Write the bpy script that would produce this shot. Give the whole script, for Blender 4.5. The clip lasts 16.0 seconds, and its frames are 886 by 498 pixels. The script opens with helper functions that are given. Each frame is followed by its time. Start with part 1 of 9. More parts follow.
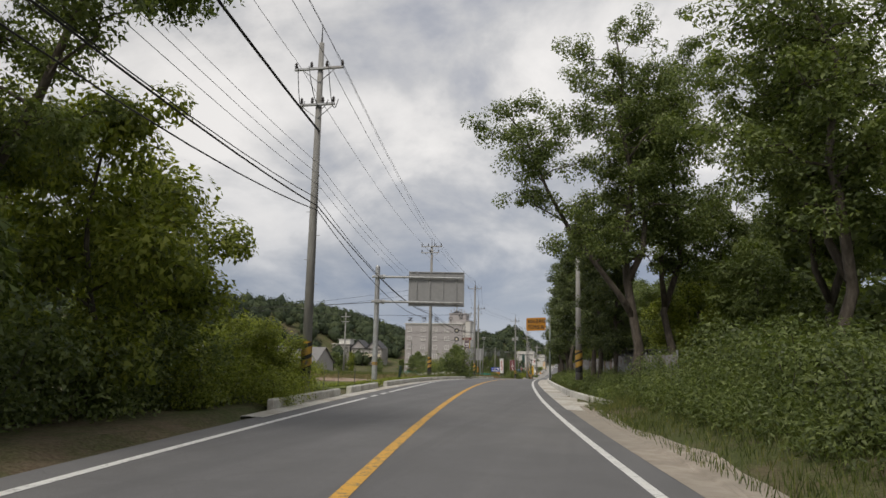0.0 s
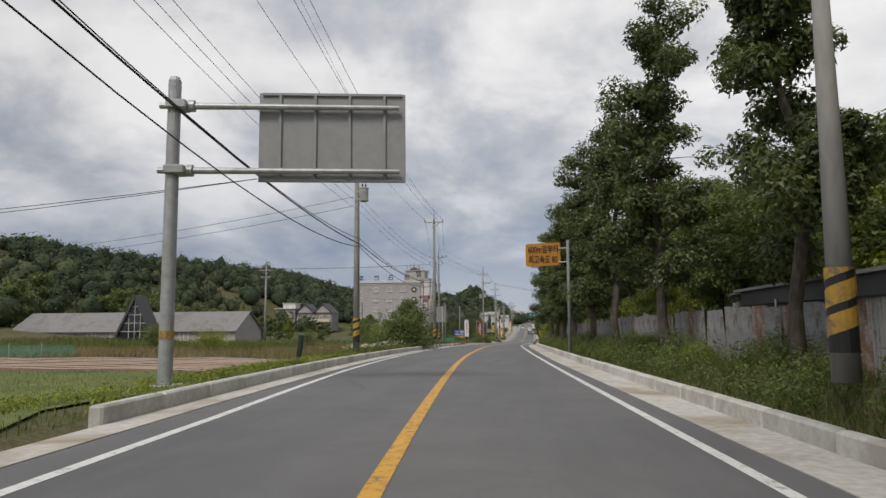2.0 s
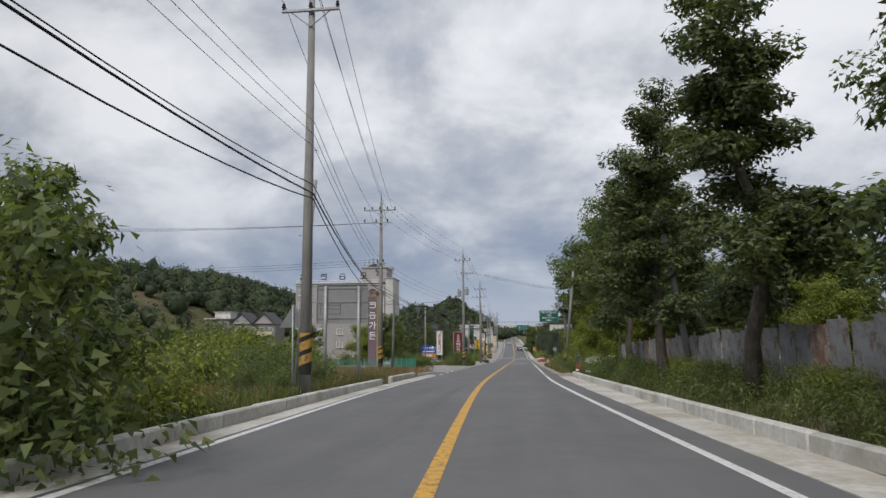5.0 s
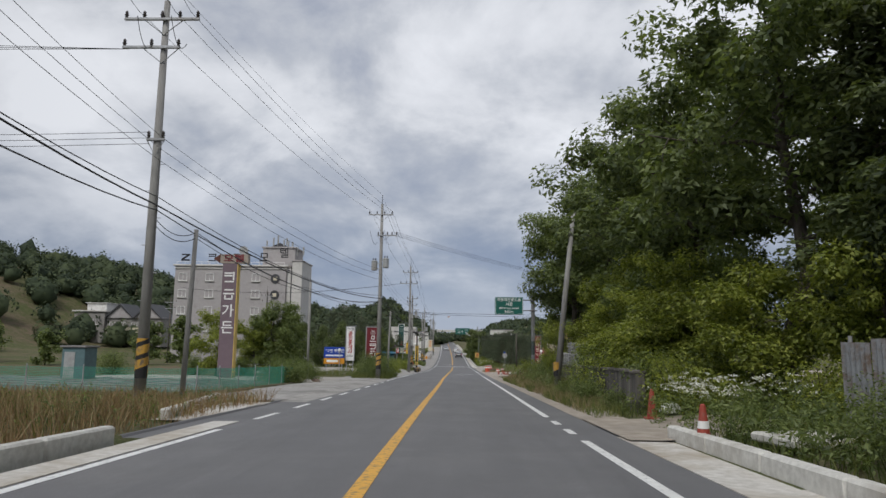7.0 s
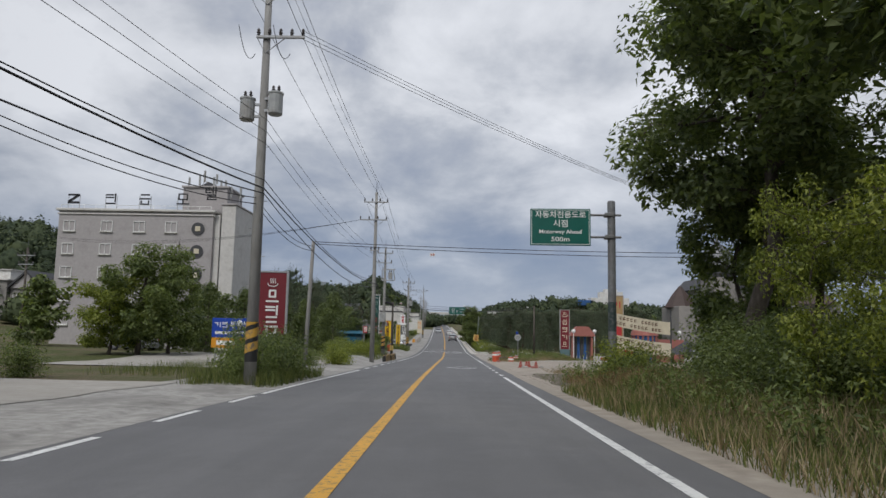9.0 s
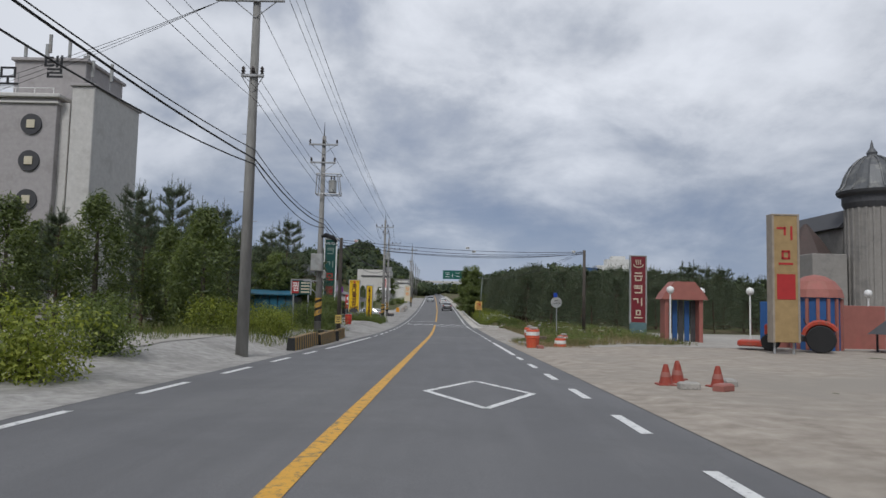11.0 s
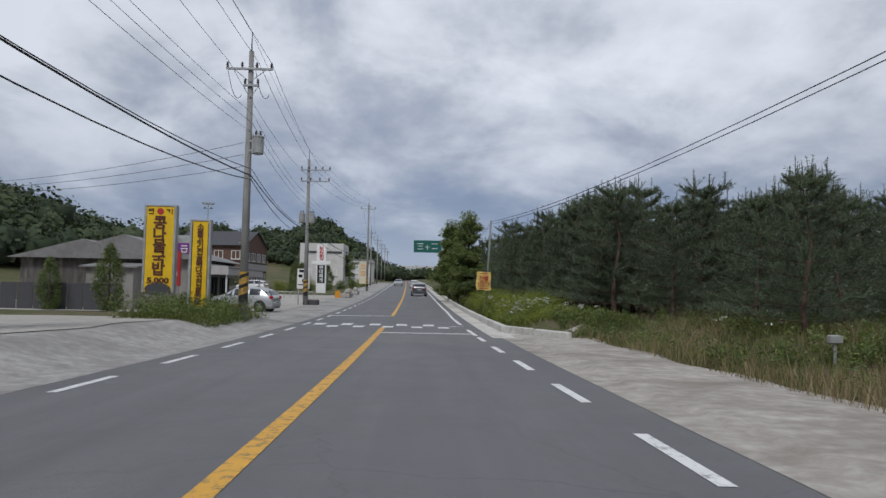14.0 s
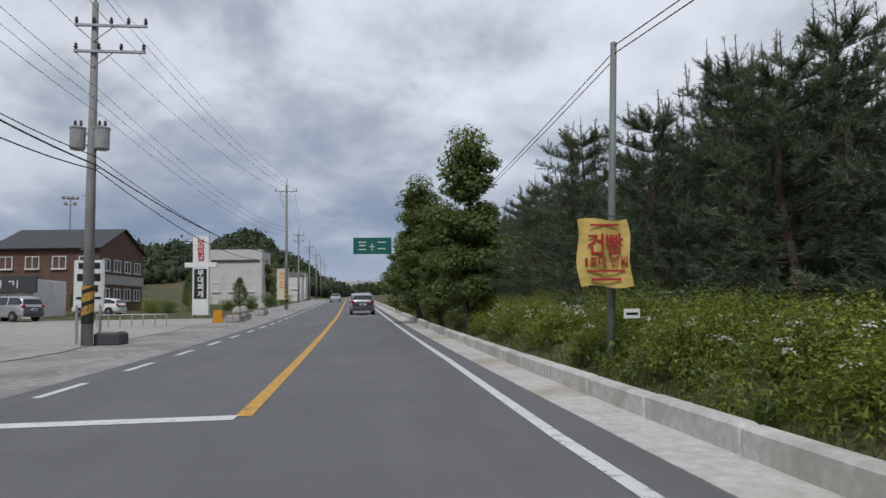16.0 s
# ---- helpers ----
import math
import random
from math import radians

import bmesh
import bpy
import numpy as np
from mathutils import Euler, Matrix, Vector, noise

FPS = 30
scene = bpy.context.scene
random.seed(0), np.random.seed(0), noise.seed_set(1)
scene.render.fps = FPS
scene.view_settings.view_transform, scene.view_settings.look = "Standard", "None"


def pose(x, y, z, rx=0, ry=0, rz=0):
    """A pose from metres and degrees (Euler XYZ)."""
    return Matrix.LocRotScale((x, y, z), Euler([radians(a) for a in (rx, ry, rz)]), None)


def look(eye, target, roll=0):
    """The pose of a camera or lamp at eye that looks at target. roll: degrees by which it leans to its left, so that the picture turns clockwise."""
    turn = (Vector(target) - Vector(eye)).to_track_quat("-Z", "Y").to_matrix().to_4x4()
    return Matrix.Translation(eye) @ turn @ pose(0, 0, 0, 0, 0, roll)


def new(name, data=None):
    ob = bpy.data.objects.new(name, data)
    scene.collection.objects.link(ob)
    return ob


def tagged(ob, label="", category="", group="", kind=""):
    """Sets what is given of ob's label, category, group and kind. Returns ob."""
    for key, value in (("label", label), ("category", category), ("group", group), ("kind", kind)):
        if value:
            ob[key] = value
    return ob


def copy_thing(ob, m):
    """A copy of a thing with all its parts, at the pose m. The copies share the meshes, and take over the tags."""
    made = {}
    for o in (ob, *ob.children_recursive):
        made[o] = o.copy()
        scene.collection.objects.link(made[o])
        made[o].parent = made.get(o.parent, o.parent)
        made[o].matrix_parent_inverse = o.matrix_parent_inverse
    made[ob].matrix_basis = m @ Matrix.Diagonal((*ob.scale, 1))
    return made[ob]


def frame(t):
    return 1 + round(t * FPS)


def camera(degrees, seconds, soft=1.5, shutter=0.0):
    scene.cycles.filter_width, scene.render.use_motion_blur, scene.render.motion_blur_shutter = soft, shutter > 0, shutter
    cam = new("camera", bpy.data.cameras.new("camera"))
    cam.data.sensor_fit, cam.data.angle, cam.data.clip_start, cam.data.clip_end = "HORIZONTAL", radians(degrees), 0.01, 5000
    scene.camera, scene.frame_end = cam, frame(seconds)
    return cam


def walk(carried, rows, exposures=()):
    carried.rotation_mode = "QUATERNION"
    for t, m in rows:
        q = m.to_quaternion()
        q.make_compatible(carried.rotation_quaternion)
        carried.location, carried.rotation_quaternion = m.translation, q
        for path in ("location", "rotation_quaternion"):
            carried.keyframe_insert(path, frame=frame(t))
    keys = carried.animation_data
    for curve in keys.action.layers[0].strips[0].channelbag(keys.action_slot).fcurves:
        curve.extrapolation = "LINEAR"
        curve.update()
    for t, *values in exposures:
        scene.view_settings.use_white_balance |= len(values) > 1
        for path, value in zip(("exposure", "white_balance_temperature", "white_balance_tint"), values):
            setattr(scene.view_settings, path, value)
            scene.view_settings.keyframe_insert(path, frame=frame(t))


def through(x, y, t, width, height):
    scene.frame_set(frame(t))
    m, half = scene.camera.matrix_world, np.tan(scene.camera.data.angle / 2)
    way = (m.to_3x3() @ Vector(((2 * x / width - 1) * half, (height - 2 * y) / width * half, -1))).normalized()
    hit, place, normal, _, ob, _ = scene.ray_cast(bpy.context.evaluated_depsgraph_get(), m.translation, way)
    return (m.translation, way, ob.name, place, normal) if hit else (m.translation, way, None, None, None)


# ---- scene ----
# Camera: one lens, driven along the right-hand lane.
cam = camera(65.52, 16.0, soft=1.5)
# seconds, x, y, z, yaw to the left, pitch up, lean
PATH = [
    (0.0, 9.327, 0.151, 3.238, 11.69, 9.12, 1.10),
    (0.5, 8.238, 6.650, 3.190, 9.68, 6.72, 0.50),
    (1.0, 7.109, 13.750, 3.150, 8.00, 5.99, -0.65),
    (1.5, 6.030, 20.780, 3.095, 8.09, 6.02, -0.85),
    (2.0, 4.965, 27.850, 3.140, 8.20, 6.12, -0.45),
    (2.5, 4.065, 34.880, 3.090, 8.27, 6.80, -0.85),
    (3.0, 3.256, 43.040, 3.084, 8.32, 7.03, -0.80),
    (3.5, 2.583, 51.135, 2.946, 8.43, 7.53, -0.25),
    (3.7, 2.397, 54.283, 2.909, 8.32, 7.51, 0.05),
    (6.0, 0.127, 89.959, 2.273, 4.44, 7.34, -0.39),
    (6.5, -0.003, 97.705, 2.113, 3.03, 7.73, 0.42),
    (7.0, 0.040, 105.605, 1.939, 1.50, 7.89, 0.74),
    (7.5, 0.095, 113.847, 1.721, 0.68, 7.86, 0.72),
    (8.0, 0.069, 122.035, 1.532, 0.74, 8.09, 1.15),
    (8.5, 0.046, 130.387, 1.336, 0.82, 7.11, 1.16),
    (9.0, 0.014, 138.675, 1.099, 1.05, 6.62, 1.10),
    (9.5, -0.032, 146.854, 0.927, 0.84, 5.68, 1.10),
    (10.0, -0.092, 154.943, 0.729, -0.11, 4.46, 0.80),
    (10.2, -0.083, 158.157, 0.641, -0.01, 4.25, 0.88),
    (12.3, 0.034, 191.759, -0.184, 1.41, 4.21, 1.31),
    (12.5, 0.052, 195.034, -0.241, 1.65, 4.20, 1.01),
    (13.0, -0.035, 203.177, -0.473, 1.15, 4.37, 0.73),
    (13.5, -0.022, 211.185, -0.639, -0.59, 4.67, 1.18),
    (14.0, 0.162, 218.239, -0.894, -1.62, 3.36, 1.02),
    (14.5, 0.043, 225.937, -1.002, -3.53, 4.05, -1.12),
    (15.0, -0.060, 233.738, -1.101, -6.94, 4.25, -1.16),
    (15.5, -0.116, 241.539, -1.182, -6.96, 4.48, -1.24),
    (16.0, -0.074, 249.229, -1.163, -6.49, 4.68, -0.91),
]


def aim(x, y, z, yaw, pitch, lean):
    a, b = radians(yaw), radians(pitch)
    way = Vector((-math.sin(a) * math.cos(b), math.cos(a) * math.cos(b), math.sin(b)))
    eye = Vector((x, y, z))
    return look(eye, eye + way, lean)


# the picture cools and darkens a little along the way
walk(cam, [(t, aim(*row)) for t, *row in PATH], [(0.0, 0.1, 6850, 10), (2.5, 0.1, 6600, 10), (6.0, 0.03, 6300, 10), (10.0, -0.08, 6180, 10), (13.0, -0.1, 5980, 10), (16.0, -0.08, 6020, 10)])

# ---- sky and sun: a bright overcast day ----
SUN_EL, SUN_AZ = 52.0, 198.0
world = bpy.data.worlds.new("overcast_sky")
scene.world = world
world.use_nodes = True


class Nodes:
    """Short hand for building a node tree."""

    def __init__(self, tree):
        self.t = tree
        tree.nodes.clear()

    def add(self, kind, inputs=None, **props):
        n = self.t.nodes.new(kind)
        if "operation" in props:
            n.operation = props["operation"]
        if "blend_type" in props:
            n.data_type, n.blend_type = "RGBA", props["blend_type"]
        for k, v in (inputs or {}).items():
            self.put(n.inputs[k], v)
        return n

    def put(self, socket, v):
        if isinstance(v, bpy.types.NodeSocket):
            self.t.links.new(v, socket)
        else:
            socket.default_value = v

    def math(self, op, a, b=0.0, c=0.0):
        return self.add("ShaderNodeMath", {0: a, 1: b, 2: c}, operation=op).outputs[0]

    def ramp(self, fac, stops):
        n = self.add("ShaderNodeValToRGB", {0: fac})
        e = n.color_ramp.elements
        while len(e) > 1:
            e.remove(e[0])
        e[0].position, e[0].color = stops[0][0], (*stops[0][1], 1)
        for p, c in stops[1:]:
            q = e.new(p)
            q.color = (*c, 1)
        return n.outputs[0]

    def mix(self, fac, a, b, blend="MIX"):
        n = self.add("ShaderNodeMix", blend_type=blend)
        self.put(n.inputs[0], fac)
        self.put(n.inputs[6], a if isinstance(a, bpy.types.NodeSocket) else (*a[:3], 1))
        self.put(n.inputs[7], b if isinstance(b, bpy.types.NodeSocket) else (*b[:3], 1))
        return n.outputs[2]

    def noise(self, vec, scale, detail=4.0, rough=0.55, distort=0.0):
        n = self.add("ShaderNodeTexNoise", {"Scale": scale, "Detail": detail, "Roughness": rough, "Distortion": distort})
        if vec is not None:
            self.put(n.inputs["Vector"], vec)
        return n.outputs[0]


def make_sky():
    n = Nodes(world.node_tree)
    sky = n.add("ShaderNodeTexSky")
    sky.sky_type, sky.sun_disc, sky.dust_density = "NISHITA", False, 3.0
    sky.sun_elevation, sky.sun_rotation = radians(SUN_EL), radians(SUN_AZ)
    co = n.add("ShaderNodeTexCoord").outputs["Generated"]
    x, y, z = n.add("ShaderNodeSeparateXYZ", {0: co}).outputs[:3]
    up = n.math("ADD", n.math("MAXIMUM", z, 0.0), 0.42)
    flat = n.add("ShaderNodeCombineXYZ", {0: n.math("DIVIDE", x, up), 1: n.math("DIVIDE", y, up), 2: 3.7}).outputs[0]
    big = n.noise(flat, 1.2, 2.0, 0.5, 0.1)
    fine = n.noise(flat, 3.3, 9.0, 0.56, 0.2)
    mass = n.math("ADD", n.math("MULTIPLY", big, 0.5), n.math("MULTIPLY", fine, 0.62))
    cloud = n.ramp(mass, [(0.40, (0.28, 0.32, 0.40)), (0.48, (0.395, 0.42, 0.485)), (0.54, (0.54, 0.555, 0.59)), (0.60, (0.72, 0.725, 0.745)), (0.68, (0.86, 0.86, 0.875))])
    # a slate-blue bank of rain cloud low down, paler again at the very rim
    low = n.ramp(n.math("ADD", z, n.math("MULTIPLY", n.math("SUBTRACT", big, 0.5), 0.22)), [(0.0, (0.42, 0.47, 0.56)), (0.04, (0.30, 0.36, 0.47)), (0.11, (0.20, 0.26, 0.38)), (0.2, (0.30, 0.34, 0.42))])
    bank = n.ramp(n.math("ADD", z, n.math("MULTIPLY", n.math("SUBTRACT", fine, 0.5), 0.30)), [(0.02, (0.85, 0.85, 0.85)), (0.13, (0.6, 0.6, 0.6)), (0.30, (0, 0, 0))])
    cloud = n.mix(bank, cloud, low)
    # thinner, brighter cover up the valley
    ahead = n.add("ShaderNodeVectorMath", {0: co, 1: (0.02, 0.94, 0.34)}, operation="DOT_PRODUCT").outputs["Value"]
    thin = n.math("ADD", 0.92, n.math("MULTIPLY", n.ramp(ahead, [(0.8, (0, 0, 0)), (0.99, (1, 1, 1))]), 0.14))
    bg_cloud = n.add("ShaderNodeBackground", {0: cloud, 1: thin}).outputs[0]
    bg_sky = n.add("ShaderNodeBackground", {0: sky.outputs[0], 1: 0.08}).outputs[0]
    mixed = n.add("ShaderNodeMixShader", {0: 0.9, 1: bg_sky, 2: bg_cloud}).outputs[0]
    n.add("ShaderNodeOutputWorld", {0: mixed})


make_sky()
sun = new("sun", bpy.data.lights.new("sun", "SUN"))
sun.data.energy, sun.data.angle, sun.data.color = 1.9, radians(16), (1.0, 0.96, 0.9)
a, e = radians(SUN_AZ), radians(SUN_EL)
sun.matrix_world = look((0, 0, 60), (-math.sin(a) * math.cos(e), -math.cos(a) * math.cos(e), 60 - math.sin(e)))
scene.view_settings.exposure = 0.0

# ---- materials ----
MATS = {}


def surface(name, stops, scale=6.0, rough=0.8, metal=0.0, bump=0.0, bump_scale=60.0, coat=0.0, grime=None, grime_scale=0.7, stretch=(1, 1, 1), vary=0.0):
    """A worn surface: colour stops over fine noise, a second, larger layer of grime, and relief."""
    m = bpy.data.materials.new(name)
    m.use_nodes = True
    n = Nodes(m.node_tree)
    co = n.add("ShaderNodeTexCoord").outputs["Object"]
    co = n.add("ShaderNodeMapping", {0: co, 3: stretch}).outputs[0]
    if vary:
        rnd = n.add("ShaderNodeObjectInfo").outputs["Random"]
        co = n.add("ShaderNodeVectorMath", {0: co, 1: n.add("ShaderNodeCombineXYZ", {0: n.math("MULTIPLY", rnd, 37.0), 1: rnd, 2: rnd}).outputs[0]}, operation="ADD").outputs[0]
    fine = n.noise(co, scale, 6.0, 0.6)
    k = len(stops)
    col = n.ramp(fine, [(0.3 + 0.4 * i / max(k - 1, 1), c) for i, c in enumerate(stops)])
    if grime:
        big = n.noise(co, grime_scale, 5.0, 0.65, 0.5)
        col = n.mix(n.ramp(big, [(0.45, (0, 0, 0)), (0.68, (1, 1, 1))]), col, grime)
    if vary:
        v = n.math("ADD", 1.0 - vary, n.math("MULTIPLY", rnd, 2 * vary))
        col = n.mix(1.0, col, n.add("ShaderNodeCombineXYZ", {0: v, 1: v, 2: v}).outputs[0], "MULTIPLY")
    b = n.add("ShaderNodeBsdfPrincipled", {"Base Color": col, "Roughness": rough, "Metallic": metal, "Coat Weight": coat})
    if bump:
        hgt = n.noise(co, bump_scale, 5.0, 0.65)
        n.put(b.inputs["Normal"], n.add("ShaderNodeBump", {"Strength": bump, "Distance": 0.02, "Height": hgt}).outputs[0])
    n.add("ShaderNodeOutputMaterial", {0: b.outputs[0]})
    MATS[name] = m
    return m


def leafy(name, dark, mid, light, gloss=0.5, through=0.3, broad=0.55, speckle=0.45):
    """Leaves: each one its own shade, some light passing through."""
    m = bpy.data.materials.new(name)
    m.use_nodes = True
    n = Nodes(m.node_tree)
    isl = n.add("ShaderNodeNewGeometry").outputs["Random Per Island"]
    co = n.add("ShaderNodeTexCoord").outputs["Object"]
    patch = n.noise(co, broad, 3.0, 0.6)
    f = n.math("ADD", n.math("MULTIPLY", isl, speckle), n.math("ADD", n.math("MULTIPLY", patch, 0.62), (0.45 - speckle) * 0.5))
    col = n.ramp(f, [(0.28, dark), (0.52, mid), (0.78, light)])
    b = n.add("ShaderNodeBsdfPrincipled", {"Base Color": col, "Roughness": gloss, "Specular IOR Level": 0.35})
    t = n.add("ShaderNodeBsdfTranslucent", {0: n.mix(1.0, col, (1.3, 1.35, 0.6), "MULTIPLY")})
    mx = n.add("ShaderNodeMixShader", {0: through, 1: b.outputs[0], 2: t.outputs[0]})
    n.add("ShaderNodeOutputMaterial", {0: mx.outputs[0]})
    MATS[name] = m
    return m


def paint(name, col, rough=0.55, wear=0.0, under=(0.13, 0.13, 0.135), wear_scale=9.0, metal=0.0, vary=0.06):
    """A coat of colour, slightly uneven, worn through in places where wear is given."""
    m = bpy.data.materials.new(name)
    m.use_nodes = True
    n = Nodes(m.node_tree)
    co = n.add("ShaderNodeTexCoord").outputs["Object"]
    f = n.noise(co, 3.0, 5.0, 0.65)
    c = n.ramp(f, [(0.3, tuple(v * (1 - 2 * vary) for v in col)), (0.7, tuple(min(v * (1 + vary), 1) for v in col))])
    if wear:
        w = n.noise(co, wear_scale, 6.0, 0.72, 0.3)
        c = n.mix(n.ramp(w, [(0.56 - wear * 0.2, (0, 0, 0)), (0.66 - wear * 0.1, (1, 1, 1))]), c, under)
    b = n.add("ShaderNodeBsdfPrincipled", {"Base Color": c, "Roughness": rough, "Metallic": metal})
    n.add("ShaderNodeOutputMaterial", {0: b.outputs[0]})
    MATS[name] = m
    return m


def asphalt():
    """Road surface: stone grain, tyre tracks along the lanes, patches and stains."""
    m = bpy.data.materials.new("asphalt")
    m.use_nodes = True
    n = Nodes(m.node_tree)
    co = n.add("ShaderNodeTexCoord").outputs["Object"]
    long = n.add("ShaderNodeMapping", {0: co, 3: (1.0, 0.06, 1.0)}).outputs[0]
    grain = n.noise(co, 90.0, 4.0, 0.7)
    streak = n.noise(long, 1.3, 5.0, 0.6)
    patch = n.noise(co, 0.16, 5.0, 0.62, 0.5)
    c = n.ramp(grain, [(0.3, (0.108, 0.108, 0.112)), (0.55, (0.165, 0.164, 0.167)), (0.75, (0.23, 0.227, 0.226))])
    c = n.mix(n.ramp(streak, [(0.42, (0.55, 0.55, 0.55)), (0.62, (0, 0, 0))]), c, (0.12, 0.12, 0.124))
    c = n.mix(n.ramp(patch, [(0.5, (0, 0, 0)), (0.7, (0.4, 0.4, 0.4))]), c, (0.19, 0.186, 0.18))
    # fine cracks in some stretches, sealed here and there
    warp = n.add("ShaderNodeVectorMath", {0: co, 1: n.add("ShaderNodeCombineXYZ", {0: n.noise(co, 1.1, 4.0, 0.6), 1: n.noise(co, 0.7, 4.0, 0.6)}).outputs[0]}, operation="ADD").outputs[0]
    cells = n.add("ShaderNodeTexVoronoi", {"Vector": warp, "Scale": 0.33})
    cells.feature = "DISTANCE_TO_EDGE"
    crack = n.math("MULTIPLY", n.ramp(cells.outputs["Distance"], [(0.0, (1, 1, 1)), (0.005, (0, 0, 0))]), n.ramp(n.noise(co, 0.11, 3.0, 0.5), [(0.5, (0, 0, 0)), (0.66, (0.4, 0.4, 0.4))]))
    c = n.mix(crack, c, (0.055, 0.055, 0.058))
    # wheel paths polished a little darker, and a ragged seam down the lane
    blotch = n.noise(co, 0.55, 6.0, 0.7, 0.4)
    c = n.mix(n.ramp(blotch, [(0.42, (0.3, 0.3, 0.3)), (0.55, (0, 0, 0))]), c, (0.105, 0.104, 0.106))
    stain = n.noise(long, 0.5, 6.0, 0.7, 0.8)
    c = n.mix(n.ramp(stain, [(0.56, (0, 0, 0)), (0.72, (0.35, 0.35, 0.35))]), c, (0.08, 0.08, 0.083))
    b = n.add("ShaderNodeBsdfPrincipled", {"Base Color": c, "Roughness": 0.82})
    n.put(b.inputs["Normal"], n.add("ShaderNodeBump", {"Strength": 0.35, "Distance": 0.01, "Height": grain}).outputs[0])
    n.add("ShaderNodeOutputMaterial", {0: b.outputs[0]})
    MATS["asphalt"] = m


def earth():
    """Open ground: grass, bare soil and dry straw in broad patches."""
    m = bpy.data.materials.new("earth")
    m.use_nodes = True
    n = Nodes(m.node_tree)
    co = n.add("ShaderNodeTexCoord").outputs["Object"]
    p1 = n.noise(co, 0.09, 6.0, 0.62, 0.6)
    p2 = n.noise(co, 0.9, 6.0, 0.7, 0.3)
    g = n.noise(co, 14.0, 5.0, 0.7)
    grass = n.ramp(g, [(0.3, (0.035, 0.045, 0.016)), (0.5, (0.075, 0.09, 0.032)), (0.72, (0.145, 0.15, 0.065))])
    soil = n.ramp(g, [(0.3, (0.09, 0.065, 0.04)), (0.7, (0.2, 0.16, 0.11))])
    c = n.mix(n.ramp(n.math("ADD", n.math("MULTIPLY", p1, 0.55), n.math("MULTIPLY", p2, 0.5)), [(0.47, (0, 0, 0)), (0.62, (1, 1, 1))]), grass, soil)
    b = n.add("ShaderNodeBsdfPrincipled", {"Base Color": c, "Roughness": 0.95, "Specular IOR Level": 0.2})
    n.put(b.inputs["Normal"], n.add("ShaderNodeBump", {"Strength": 0.6, "Distance": 0.06, "Height": g}).outputs[0])
    n.add("ShaderNodeOutputMaterial", {0: b.outputs[0]})
    MATS["earth"] = m


def glass():
    m = bpy.data.materials.new("window_glass")
    m.use_nodes = True
    n = Nodes(m.node_tree)
    b = n.add("ShaderNodeBsdfPrincipled", {"Base Color": (0.02, 0.025, 0.03, 1), "Roughness": 0.06, "IOR": 1.5, "Specular IOR Level": 0.8})
    n.add("ShaderNodeOutputMaterial", {0: b.outputs[0]})
    MATS["glass"] = m


asphalt(), earth(), glass()
surface("concrete", [(0.46, 0.45, 0.41), (0.57, 0.56, 0.52), (0.66, 0.65, 0.6)], 9, 0.9, bump=0.3, grime=(0.38, 0.355, 0.31), grime_scale=0.9, vary=0.08)
surface("gutter", [(0.43, 0.41, 0.37), (0.54, 0.52, 0.48), (0.63, 0.61, 0.57)], 7, 0.92, bump=0.3, grime=(0.33, 0.28, 0.21), grime_scale=0.5)
surface("apron", [(0.245, 0.235, 0.22), (0.335, 0.322, 0.3), (0.43, 0.415, 0.385)], 4, 0.92, bump=0.3, bump_scale=30, grime=(0.2, 0.19, 0.175), grime_scale=0.4)
surface("yard", [(0.29, 0.27, 0.24), (0.37, 0.35, 0.315), (0.45, 0.425, 0.385)], 2.5, 0.93, bump=0.3, grime=(0.30, 0.28, 0.25), grime_scale=0.12)
surface("sand", [(0.25, 0.215, 0.175), (0.34, 0.295, 0.245), (0.43, 0.38, 0.32)], 2.2, 0.95, bump=0.5, bump_scale=25, grime=(0.29, 0.26, 0.22), grime_scale=0.15)
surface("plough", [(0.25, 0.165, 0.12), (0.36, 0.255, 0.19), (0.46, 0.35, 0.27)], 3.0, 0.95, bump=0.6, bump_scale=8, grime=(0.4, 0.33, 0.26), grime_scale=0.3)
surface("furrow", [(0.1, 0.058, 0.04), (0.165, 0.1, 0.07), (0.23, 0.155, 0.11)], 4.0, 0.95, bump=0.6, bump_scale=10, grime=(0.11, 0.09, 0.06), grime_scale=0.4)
surface("dark_soil", [(0.09, 0.075, 0.06), (0.16, 0.135, 0.105), (0.26, 0.22, 0.17)], 5.0, 0.95, bump=0.7, bump_scale=18, grime=(0.1, 0.085, 0.05), grime_scale=0.6)
surface("dark_galvanised", [(0.14, 0.145, 0.15), (0.19, 0.195, 0.2), (0.25, 0.255, 0.26)], 5, 0.55, metal=0.3, grime=(0.15, 0.14, 0.13))
surface("mulch", [(0.05, 0.05, 0.052), (0.1, 0.1, 0.105), (0.2, 0.2, 0.2)], 3, 0.45, bump=0.4, bump_scale=10, grime=(0.13, 0.11, 0.07), grime_scale=0.8)
surface("meadow", [(0.055, 0.06, 0.022), (0.1, 0.095, 0.042), (0.17, 0.14, 0.075)], 3.5, 0.95, bump=0.7, bump_scale=16, grime=(0.16, 0.12, 0.07), grime_scale=0.2)
surface("crop", [(0.05, 0.075, 0.015), (0.12, 0.15, 0.03), (0.22, 0.23, 0.06)], 5, 0.95, bump=0.7, bump_scale=20, grime=(0.07, 0.10, 0.02), grime_scale=0.25)
